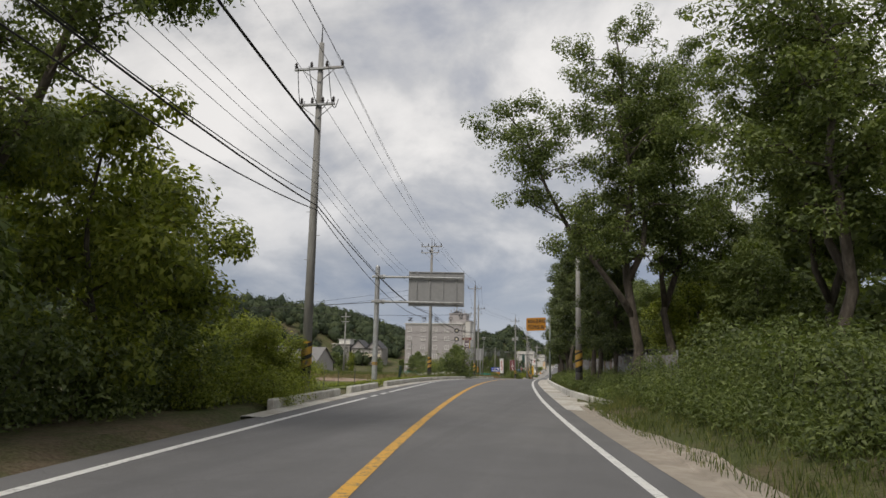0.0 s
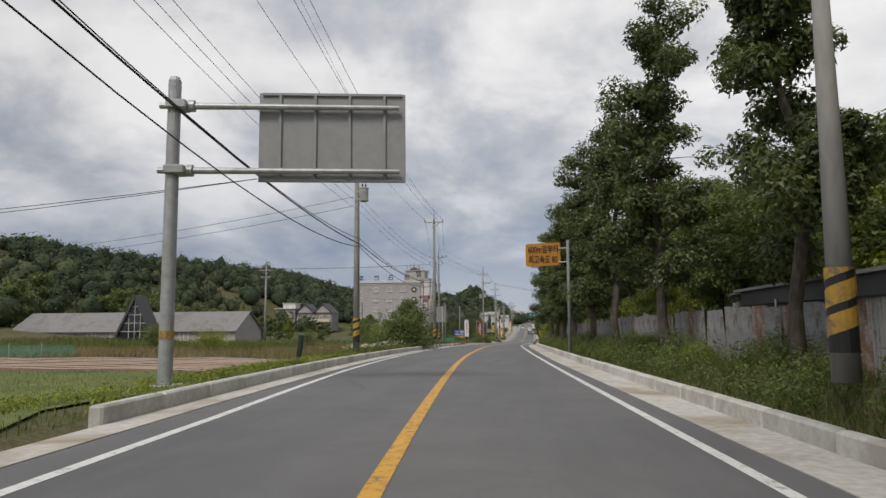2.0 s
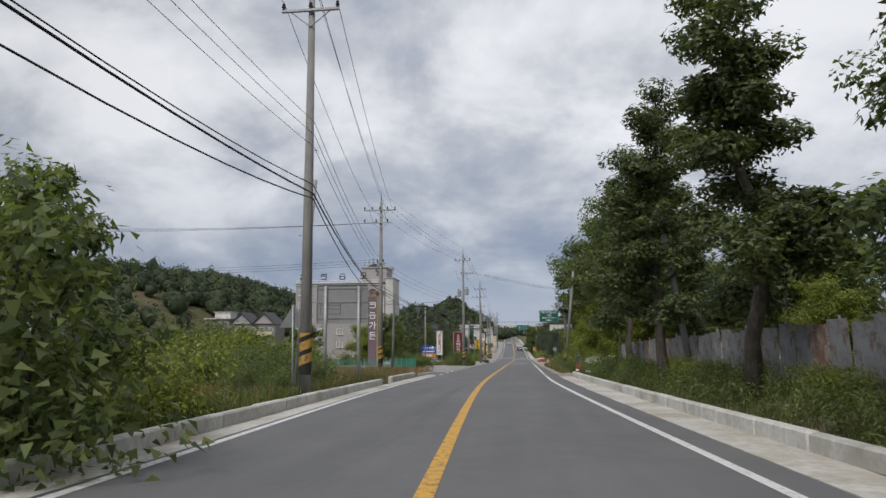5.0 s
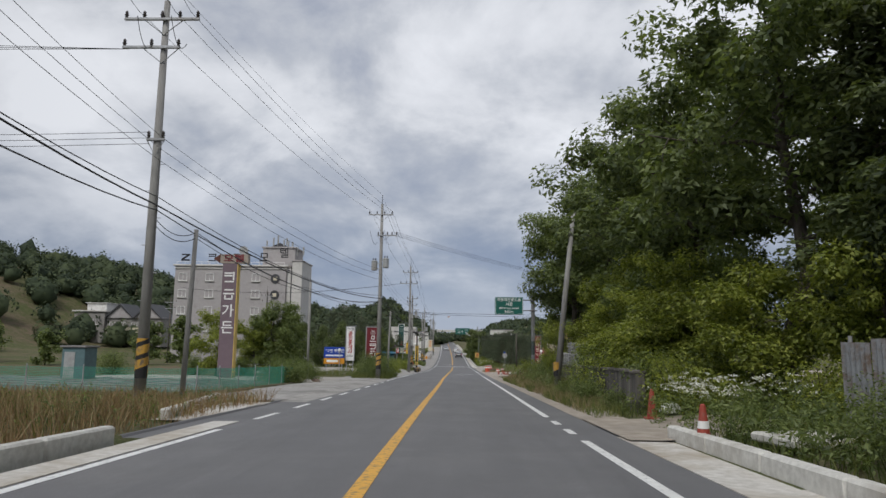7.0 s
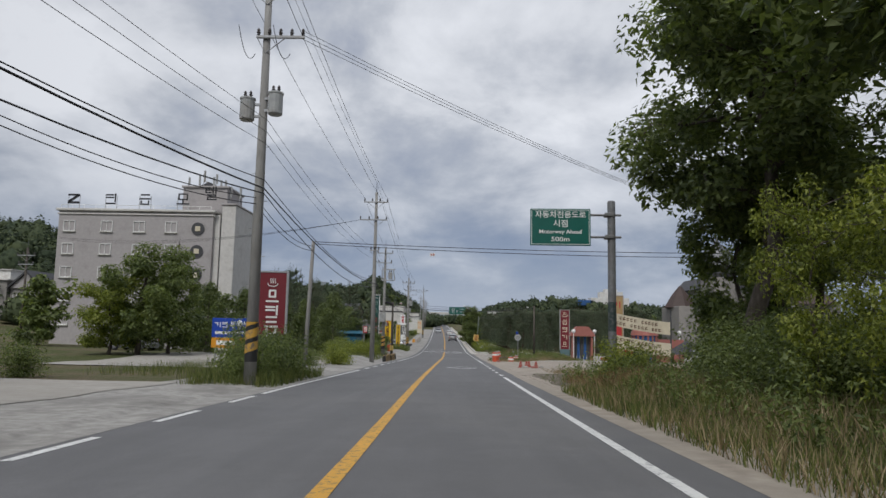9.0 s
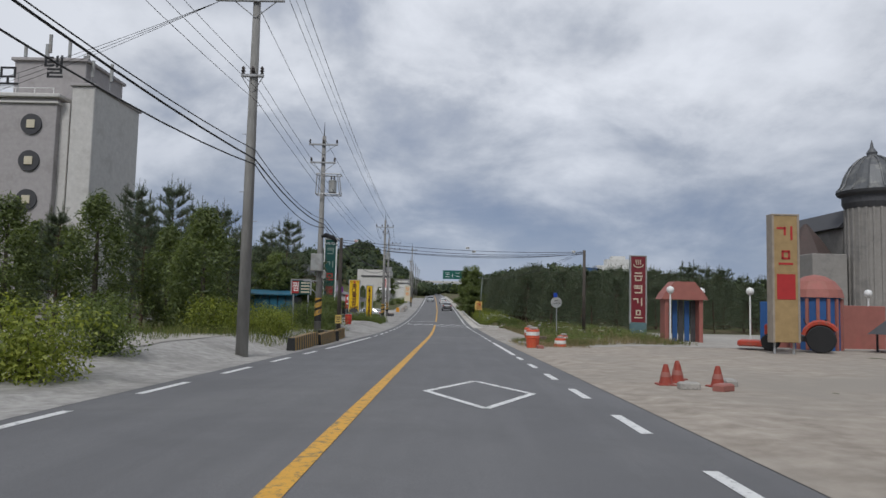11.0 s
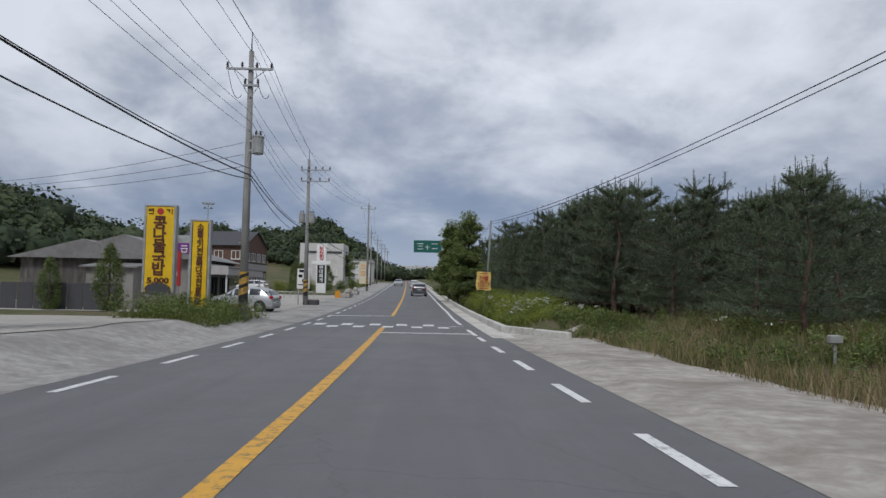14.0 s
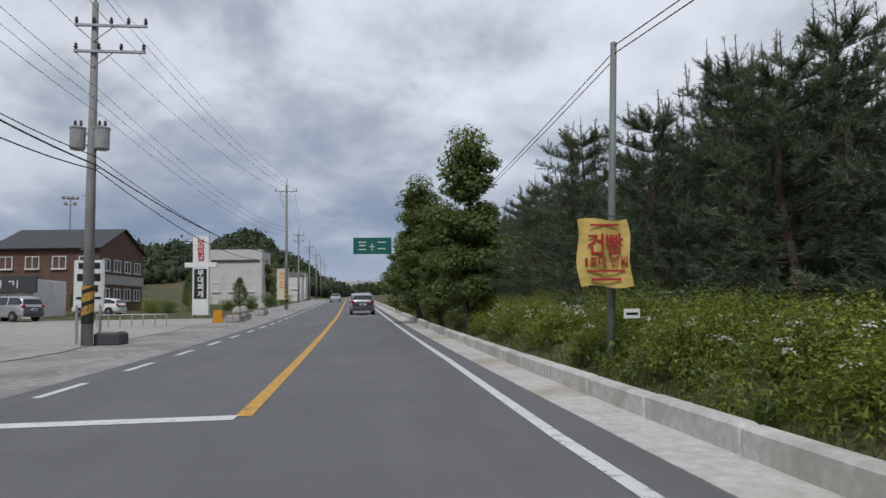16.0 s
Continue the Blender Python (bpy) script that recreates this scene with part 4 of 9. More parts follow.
def stand(model, x, y, rz, scale, label, category, group="", sink=0.0, wide=None):
    m = pose(x, y, float(land_z(x, y)) - sink, 0, 0, rz)
    ob = copy_thing(model, m)
    w = wide or scale
    ob.scale = (w, w, scale)
    tagged(ob, label, category, group)
    return ob


MODELS = []


def model(ob):
    MODELS.append(ob)
    return ob


LOCUST = [model(broad_tree("tree", 11, 15.0, 4.6, 5.6, "leaf_mid", 0.1, 1.45, "open", 0.21, -0.03, 0.58, forks=((3.2, (-5.2, -0.6, 10.5), 0.62), (4.4, (2.6, 0.8, 13.2), 0.6)))), model(broad_tree("tree", 12, 12.0, 4.2, 4.6, "leaf_mid", 0.105, 1.35, "open", 0.17, -0.05, 0.6, forks=((3.6, (1.8, 1.2, 10.5), 0.6),)))]
OAK = [model(broad_tree("tree", 21, 11.0, 4.8, 4.6, "leaf_dark", 0.15, 2.3, "round", 0.2, clump=0.88)), model(broad_tree("tree", 22, 12.0, 5.0, 4.4, "leaf_dark", 0.15, 2.3, "round", 0.22, clump=0.88))]
GINKGO = [model(broad_tree("tree", 31, 12.0, 2.7, 2.3, "leaf_row", 0.115, 2.5, "column", 0.17, clump=0.6)), model(broad_tree("tree", 32, 11.5, 2.5, 2.5, "leaf_row", 0.115, 2.5, "column", 0.16, clump=0.6))]
LEAFY = [model(broad_tree("tree", 41, 7.0, 3.6, 0.8, "leaf_mid", 0.15, 2.4, "round", 0.14, clump=0.85)), model(broad_tree("tree", 42, 6.5, 3.2, 0.5, "leaf_bright", 0.14, 2.4, "round", 0.12, clump=0.85))]
COLUMN = [model(broad_tree("tree", 95, 11.8, 3.1, 1.5, "leaf_mid", 0.17, 2.2, "column", 0.17, clump=0.85))]
SAPLING = [model(broad_tree("tree", 93, 4.1, 2.5, 1.0, "leaf_bright", 0.075, 1.05, "open", 0.055, clump=0.46))]
BUSH = [model(bush("shrub", 51, 1.9, 2.2, "leaf_mid")), model(bush("shrub", 52, 1.7, 2.4, "leaf_bright")), model(bush("shrub", 53, 2.0, 2.3, "leaf_dark"))]
FAR = [model(broad_tree("tree", 81, 10.0, 5.0, 1.6, "leaf_dark", 0.5, 0.32, "round", 0.2, clump=1.1)), model(broad_tree("tree", 82, 9.0, 4.6, 1.0, "leaf_mid", 0.5, 0.32, "round", 0.2, clump=1.1))]
WOOD = [model(broad_tree("tree", 83, 11.0, 5.2, 1.8, "leaf_dark", 0.33, 0.6, "round", 0.2, clump=1.05)), model(broad_tree("tree", 84, 10.5, 4.8, 1.4, "leaf_mid", 0.33, 0.6, "round", 0.2, clump=1.05))]
PINE = [model(pine("pine_tree", 61, 6.4, 4.2)), model(pine("pine_tree", 62, 7.6, 4.6)), model(pine("pine_tree", 63, 5.6, 4.0))]
SPINDLE = [model(spindle("cypress", 71, 5.0, 2.0))]

T_ROW = "tall dark-leaved roadside tree with a dense narrow crown"
T_LOC = "tall locust tree with feathery light crown"
T_OAK = "broad dark-green tree with a dense crown"
T_BUSH = "leafy green shrub on the verge"

# right side: the row before the metal fence, and the wood behind it
G = "roadside trees"
for i, (off, y, k, h, w, rz) in enumerate([(7.5, 30.4, 0, 1.16, 1.1, 10), (10.5, 19, 1, 1.1, 1.15, 80), (12.5, 9, 0, 0.95, 1.0, 200), (13, 25, 1, 1.1, 1.1, 160), (12.5, 38.5, 1, 0.95, 1.0, 300)]):
    stand(LOCUST[k], mid_x(y) + off, y, rz, h, T_LOC, "tree", G, wide=w)
for i, (y, h, w) in enumerate([(33.0, 0.75, 0.7), (42.0, 1.0, 0.95), (51.3, 1.1, 1.1), (60.0, 1.08, 1.15), (67.4, 1.02, 1.2), (75, 0.96, 1.2), (83, 0.95, 1.2), (91, 0.92, 1.25), (99.5, 0.95, 1.2), (108.6, 1.0, 1.15), (116.0, 1.05, 1.3), (121.0, 1.1, 1.4)]):
    stand(GINKGO[i % 2], mid_x(y) + 7.1 - 0.5 * float(step(62, 76, y)) + 0.5 * float(step(98, 106, y)) + 4.0 * float(step(110, 115, y)), y, i * 61, h, T_ROW, "tree", G, wide=w)
stand(GINKGO[1], 10.0, 35.4, 50, 0.7, T_ROW, "tree", G, wide=0.8)
stand(LOCUST[1], 13.2, 33.0, 210, 1.25, T_LOC, "tree", G, wide=1.2)
G = "wood behind the fence"
for i in range(30):
    y = 2 + i * 5.4 + rng.uniform(-1.5, 1.5)
    x = mid_x(y) + 15.5 + rng.uniform(0, 3) + (i % 3) * 4.0
    if 150 < y < 180:
        x += 12
    stand(WOOD[int(rng.integers(0, 3)) // 2], x, y, rng.uniform(0, 360), rng.uniform(0.78, 1.0), T_OAK, "tree", G, wide=rng.uniform(0.9, 1.15))
for i, (off, y, k, h, w) in enumerate([(10.0, 124.5, 1, 1.15, 1.25), (10.6, 133, 0, 1.25, 1.4), (11.4, 141, 1, 1.15, 1.25), (10.2, 148.5, 0, 1.22, 1.5), (9.6, 157.4, 1, 1.15, 1.3), (10.6, 159.2, 0, 1.1, 1.0), (16.0, 167, 0, 0.9, 1.2)]):
    stand(OAK[k], mid_x(y) + off, y, i * 83, h, T_OAK, "tree", "trees on the bank", wide=w)
for i, (off, y, k, h, w) in enumerate([(8.6, 128, 1, 0.72, 0.8), (8.9, 133, 0, 0.75, 0.85), (9.3, 137.5, 1, 0.92, 0.95), (9.6, 142.5, 1, 0.9, 0.85), (8.6, 123.5, 1, 0.6, 0.7)]):
    stand(LEAFY[k], mid_x(y) + off, y, i * 55, h, "bright green young locust on the bank", "tree", "trees on the bank", wide=w)
# right verge shrubs
G = "verge shrubs"
for i in range(9):
    y = 3 + i * 3.0 + rng.uniform(-0.8, 0.8)
    stand(BUSH[(0, 2, 2)[int(rng.integers(0, 3))]], mid_x(y) + 7.2 + rng.uniform(0, 1.2), y, rng.uniform(0, 360), rng.uniform(0.5, 1.05), T_BUSH, "shrub", G)
for i in range(30):
    y = 30 + i * 2.9 + rng.uniform(-1.2, 1.2)
    stand(BUSH[int(rng.integers(0, 3))], mid_x(y) + 6.7 + rng.uniform(0, 0.9), y, rng.uniform(0, 360), rng.uniform(0.28, 0.48), T_BUSH, "shrub", G)
for i in range(12):
    y = 2 + i * 2.3
    stand(BUSH[(0, 2, 2)[int(rng.integers(0, 3))]], mid_x(y) + 9.2 + rng.uniform(0, 1.6), y, rng.uniform(0, 360), rng.uniform(0.8, 1.3), T_BUSH, "shrub", G)
for off, y, k, h in ((12.6, 69, 0, 0.95), (13.4, 78, 1, 1.0), (12.6, 88, 0, 1.0)):
    stand(OAK[k], mid_x(y) + off, y, y * 9, h, T_OAK, "tree", "wood behind the fence", wide=1.0)
for off, y, k, h in ((12.8, 48, 0, 0.66), (13.2, 55, 1, 0.66), (12.8, 61, 0, 0.72), (13.8, 65.5, 1, 0.75), (16.5, 52, 2, 0.8), (16.5, 60, 2, 0.85)):
    stand((*OAK, WOOD[1])[k], mid_x(y) + off, y, y * 9, h, T_OAK, "tree", "wood behind the fence", wide=0.95)
for off, y, k, h in ((16.5, 40, 1, 0.9), (15.0, 20, 0, 1.0), (19, 28, 1, 1.0)):
    stand(WOOD[k], mid_x(y) + off, y, y * 9, h, T_OAK, "tree", "wood behind the fence", wide=1.0)
for off, y, h in ((7.7, 127.6, 0.52), (8.1, 131.2, 0.56), (7.9, 134.6, 0.52), (8.2, 138.6, 0.55)):
    stand(LEAFY[1], mid_x(y) + off, y, y * 11, h, "bright green young locust on the bank", "tree", "trees on the bank", wide=0.72)
for off, y, k, h in ((10.8, 34.5, 1, 0.8), (11.6, 40.5, 1, 0.75), (12.4, 30.5, 0, 0.95), (12.2, 46.5, 1, 0.8)):
    stand(LEAFY[k], mid_x(y) + off, y, y * 17, h, "bright green young tree behind the fence", "tree", "young trees behind the fence")
# green behind the fence
for off, y, k, h in ((10.4, 64, 1, 0.55), (10.8, 71, 0, 0.5), (11, 80, 1, 0.5), (10.6, 88, 0, 0.6), (11, 97, 1, 0.5), (10.6, 121, 1, 0.75), (10.2, 127, 0, 0.7)):
    stand(LEAFY[k], mid_x(y) + off, y, y * 7, h, "bright green young tree behind the fence", "tree", "young trees behind the fence")
for off, y, h in ((9.0, 120.5, 0.75), (8.8, 123.2, 0.6), (8.2, 126.0, 0.6), (7.6, 128.5, 0.5), (8.3, 131, 0.8), (8.6, 158.5, 0.6), (12.5, 166, 0.9)):
    stand(BUSH[int(rng.integers(0, 2))], mid_x(y) + off, y, rng.uniform(0, 360), h, T_BUSH, "shrub", G)

for i in range(9):
    y = 124.4 + i * 1.75
    stand(BUSH[(1, 0, 1)[i % 3]], 5.95 - 0.6 * step(129, 131, y) + 0.036 * (y - 125) + rng.uniform(-0.1, 0.25), y, i * 77, rng.uniform(0.72, 0.95) - 0.25 * step(133, 136, y), "overhanging green shrub on top of the bank wall", "shrub", "shrubs over the wall")
for x, y, h in ((4.35, 129.6, 0.4), (4.45, 131.0, 0.34), (4.2, 134.2, 0.3), (4.6, 126.3, 0.3)):
    stand(BUSH[0], x, y, y * 60, h, "weedy shrub with pale flowers before the wall", "shrub", "weeds before the wall")

for x, y, h, k in ((6.0, 149.8, 0.55, 0), (6.3, 151.4, 0.62, 2), (6.9, 150.6, 0.75, 0), (6.5, 153.2, 0.6, 0), (7.4, 152.4, 0.8, 2), (6.9, 154.8, 0.7, 2), (7.8, 154.6, 0.85, 0), (7.3, 156.6, 0.8, 0), (8.3, 157.4, 0.95, 2), (8.8, 160.4, 0.7, 0), (8.6, 151.6, 0.9, 2)):
    stand(BUSH[k], x, y, x * 90 + y * 7, h, "overgrown shrub on the bank beside the verge", "shrub", "shrubs on the bank", wide=h * 1.15)
stand(LEAFY[0], 8.75, 160.4, 75, 0.92, "dense green tree before the motel grounds", "tree", "trees on the bank", wide=0.8)
stand(BUSH[1], 5.9, 162.6, 30, 0.66, "bright green bush at the foot of the sign post", "shrub", "", wide=0.75)
for x, y, h, w, rz in ((5.75, 147.4, 0.85, 0.75, 20), (5.8, 149.8, 0.92, 0.65, 140), (7.8, 151.6, 0.95, 0.7, 250), (7.4, 138.4, 1.15, 0.95, 70), (7.3, 135.2, 1.25, 0.95, 300)):
    stand(SAPLING[0], x, y, rz, h, "slender young locust with feathery yellow-green leaves", "tree", "trees on the bank", wide=w)
# left side near the start: a wall of leaves, shrubs before the fields
G = "trees by the left kerb"
for x, y, k, h, w in ((-1.6, 13.7, 1, 1.15, 0.98), (-2.9, 17.5, 1, 1.1, 1.15), (-4.8, 20.4, 1, 0.95, 0.85), (-5.5, 15, 1, 1.3, 1.1), (-1.4, 8.5, 0, 1.1, 0.95), (-2.5, 3.0, 1, 1.2, 1.0)):
    stand(LEAFY[k], x, y, y * 40, h, "dense yellow-green leafy tree at the roadside", "tree", G, wide=w)
for i in range(9):
    y = 2.5 + i * 1.9
    stand(BUSH[(0, 2, 0)[i % 3]], mid_x(y) - 7.2 - 0.5 * (i % 2), y, i * 47, 0.9 + 0.12 * (i % 3), T_BUSH, "shrub", "shrubs under the trees")
for x, y, h in ((-2.6, 10.5, 1.0), (-6.0, 3.5, 1.1)):
    stand(LOCUST[0], x, y, y * 50, h, T_LOC, "tree", G)
for x, y, h in ((0.3, 19.6, 0.5), (-0.3, 21.2, 0.6), (-1.0, 23.4, 0.7), (-2.0, 24.0, 1.0), (-3.6, 25.6, 1.25), (-4.0, 28.4, 0.95), (-5.6, 27.5, 1.1), (-1.4, 19.6, 0.8), (-0.9, 17.0, 0.7), (-4.8, 32.5, 0.6), (-3.2, 29.5, 0.65)):
    stand(BUSH[1], x, y, y * 73, h, "bright yellow-green shrub behind the kerb", "shrub", "shrubs by the left kerb")
for x, y, h, w in ((-1.6, 22.6, 0.42, 0.52), (-3.4, 24.6, 0.46, 0.55), (-5.2, 26.2, 0.42, 0.55)):
    stand(LEAFY[1], x, y, y * 30, h, "bright yellow-green young locust by the kerb", "tree", "young trees by the kerb", wide=w)
G = "shrubs by the fields"
for off, y, h, k in ((-7.0, 103.4, 0.65, 2), (-8.4, 104.2, 0.95, 2), (-10.4, 105.0, 0.95, 0), (-6.6, 101.2, 0.6, 2), (-7.4, 100.0, 0.6, 0), (-9.4, 102.0, 0.85, 2), (-12.6, 104.6, 1.0, 0), (-8.2, 98.4, 0.6, 2), (-6.9, 98.2, 0.45, 0)):
    stand(BUSH[k], mid_x(y) + off, y, y * 50, h, "dense green shrub beside a sign board", "shrub", G)
for x, y, h in ((-5.6, 82.0, 1.5), (-7.3, 84.5, 1.1), (-6.6, 88, 0.9), (-13, 108, 1.5), (-15, 111, 1.3), (-11.5, 113, 1.1), (-17, 114, 1.5), (-30, 97, 1.2), (-38, 100, 1.3), (-24, 110, 1.0)):
    stand(BUSH[int(rng.integers(0, 3))], x, y, rng.uniform(0, 360), h, T_BUSH, "shrub", G)
stand(LEAFY[0], -6.3, 84.0, 30, 0.6, "young roadside tree with loose light crown", "tree", "", wide=0.55)
# round tree before the motel, shrubs round the pole island and the signs
stand(LEAFY[0], -22.6, 188, 120, 1.16, "round bright green tree beside the yard", "tree", "trees by the yard", wide=1.35)
stand(LEAFY[1], -50.2, 173, 40, 0.85, "slender light-green tree in a field", "tree", "trees by the yard", wide=0.36)
stand(LEAFY[1], -19.0, 160, 40, 0.8, "young green tree behind a net fence", "tree", "trees by the yard")
stand(LEAFY[0], -20.9, 189.2, 20, 0.95, "round bright green tree beside the yard", "tree", "trees by the yard", wide=1.0)
stand(LEAFY[1], -24.4, 187.4, 220, 0.9, "round bright green tree beside the yard", "tree", "trees by the yard", wide=1.05)
for x, y, h in ((-10.3, 146.2, 0.6), (-9.8, 147.4, 0.55), (-9.9, 149.4, 0.65), (-10.6, 150.6, 0.75), (-11.8, 149.8, 0.8), (-9.6, 151.3, 0.5), (-15, 162.5, 0.6), (-18, 163.5, 0.7), (-22, 163, 0.8), (-26.5, 158, 0.9)):
    stand(BUSH[0], x, y, x * 33, h, "weedy grey-green shrub at the edge of a yard", "shrub", "shrubs by the yard")
G = "shrubs round the pole"
for x, y, h, k in ((-6.9, 162.4, 0.75, 0), (-7.4, 164.2, 0.95, 2), (-6.7, 165.6, 0.85, 2), (-7.5, 166.8, 0.8, 0), (-6.6, 161.2, 0.5, 0), (-9.5, 176.5, 0.5, 0), (-8.6, 180, 0.5, 0), (-10.6, 181.5, 0.6, 0), (-7.4, 183.0, 0.75, 1), (-8.2, 187, 0.7, 0), (-8.9, 172, 0.6, 0), (-7.9, 170.4, 0.7, 0)):
    stand(BUSH[k], x, y, rng.uniform(0, 360), h, T_BUSH, "shrub", G)
for x, y, h in ((-20.5, 196, 1.15), (-18.6, 199.5, 1.1), (-16.6, 203, 1.25), (-14.6, 206.5, 1.05), (-12.4, 204, 0.95), (-11.0, 201.5, 1.1), (-27.0, 200, 1.3), (-24.5, 204, 1.25)):
    stand(SPINDLE[0], x, y, rng.uniform(0, 360), h, "dark clipped conifer beside the lot", "conifer", "conifers behind the lot", wide=h * 1.2)
# garden by the striped blocks, and the pines behind
G = "garden shrubs"
for i in range(16):
    x, y = -8.6 - rng.uniform(0, 3.5), 214 + i * 1.0
    stand(BUSH[(0, 2)[i % 2]], x, y, rng.uniform(0, 360), rng.uniform(0.5, 0.85), "low dark garden shrub", "shrub", G)
for x, y, h in ((-7.6, 201, 0.6), (-8.6, 203, 0.7), (-9.8, 199.5, 0.8), (-9.2, 206, 0.6), (-11.5, 205, 0.8)):
    stand(BUSH[1], x, y, rng.uniform(0, 360), h, T_BUSH, "shrub", G)
for i, (x, y, h) in enumerate(((-15.5, 216, 1.05), (-16.5, 220.5, 1.1), (-13, 212, 0.9), (-17.5, 210, 1.05), (-20, 214, 1.1), (-20.5, 206.5, 1.0), (-15.0, 226.5, 0.95), (-13.6, 229.0, 1.1), (-12.3, 226.8, 0.9), (-15.8, 231.0, 1.2), (-10.6, 226.5, 0.7), (-11.8, 221.0, 0.85), (-15.2, 212.6, 1.1), (-18.5, 216.5, 1.2), (-14.2, 208.6, 1.0), (-17.0, 226, 1.1))):
    stand(PINE[i % 3], x, y, i * 50, h, "dark green pine in the garden", "pine", "garden pines")
for x, y, h, w in ((-8.9, 220.6, 0.32, 0.5), (-9.7, 224.4, 0.34, 0.55), (-10.4, 221.5, 0.5, 0.6), (-12.8, 221.5, 0.8, 0.85), (-11.0, 224.5, 0.4, 0.55), (-14.8, 214.5, 0.8, 0.85), (-13.4, 226.0, 0.75, 0.8)):
    stand(LEAFY[0], x, y, x * 70, h, "dark round-crowned tree in the garden", "tree", "garden trees", wide=w)
for x, y, h in ((-14.3, 250.5, 0.62), (-21, 258, 0.6)):
    stand(SPINDLE[0], x, y, 0, h, "dark clipped conifer beside the lot", "conifer", "", wide=h)
for x, y, h in ((-21.0, 339, 0.85), (-19.6, 333, 0.7), (-23, 344, 0.9), (-26.5, 316.5, 0.55), (-18.2, 352, 0.8)):
    stand(SPINDLE[0], x, y, x * 9, h, "dark clipped conifer behind the parking lot", "conifer", "conifers by the shops", wide=h * 1.25)
for i, (x, y, h) in enumerate(((-18.5, 317, 0.6), (-20.5, 318.5, 0.75), (-16.6, 320, 0.65), (-14.2, 322, 0.6), (-17.8, 326, 0.9), (-13.2, 331, 0.7), (-12.2, 340, 0.8), (-11.6, 350, 0.8))):
    stand(BUSH[i % 3], x, y, i * 80, h, "dark green shrub behind the parking lot", "shrub", "shrubs by the shops")
# the pine plantation on the right
G = "pine plantation"
for row in range(8):
    for i in range(17):
        y = 226 + i * 4.4 + rng.uniform(-1.2, 1.2)
        x = mid_x(y) + 11.6 + row * 3.1 + rng.uniform(-0.8, 0.8) - 2.6 * step(232, 262, y) + (1.5 if y < 232 else 0)
        k = int(rng.integers(0, 3))
        h = (rng.uniform(2.4, 3.7) + 2.45 * step(231, 250, y) + 0.12 * row) / (6.6, 7.8, 5.8)[k]
        stand(PINE[k], x, y, rng.uniform(0, 360), h, "young dark pine in a dense plantation", "pine", G, wide=h * 1.42)
for i in range(26):
    y = 250 + rng.uniform(0, 46)
    k = int(rng.integers(0, 3))
    h = rng.uniform(4.6, 6.4) / (6.6, 7.8, 5.8)[k]
    stand(PINE[k], mid_x(y) + 10.4 + rng.uniform(0, 6), y, rng.uniform(0, 360), h, "young dark pine in a dense plantation", "pine", G, wide=h * 1.35)
for i in range(22):
    y = 251.0 + i * 1.15 + 0.4 * math.sin(i * 2.3)
    stand(BUSH[1], mid_x(y) + 6.5 + 0.55 * math.sin(i * 1.9) + 0.3 * step(256, 252, y), y, i * 67, 0.4 + 0.15 * math.sin(i * 1.3), "bright yellow-green shrub behind the kerb", "shrub", "shrubs behind the kerb", wide=0.5)
for i in range(12):
    y = 252.0 + i * 2.2
    stand(BUSH[(1, 0)[i % 2]], mid_x(y) + 7.9 + 0.4 * math.sin(i * 2.1), y, i * 91, 0.48 + 0.1 * math.sin(i * 1.7), "bright green shrub before the pines", "shrub", "shrubs behind the kerb", wide=0.65)
for x, y, h, k in ((10.6, 257.4, 0.92, 0), (11.8, 259.2, 0.86, 1), (10.9, 261.6, 0.95, 0), (12.4, 256.6, 0.88, 1), (13.2, 260.4, 0.98, 0), (9.9, 264.0, 0.8, 1)):
    stand(PINE[k], mid_x(y) + x, y, y * 33, h, "young dark pine in a dense plantation", "pine", G, wide=h * 1.3)
G = "columnar trees by the road"
for i, (x, y, h, k) in enumerate(((3.3, 275, 0.68, 0), (3.0, 281, 0.5, 1), (2.5, 287.5, 0.72, 0), (4.0, 296, 0.6, 1), (3.8, 305, 0.62, 0), (3.6, 316, 0.62, 1), (3.4, 330, 0.66, 0))):
    stand(COLUMN[0], x + 0.5, y, i * 70, h, "leafy green tree with a tall narrow crown", "tree", G, wide=h * 1.25)
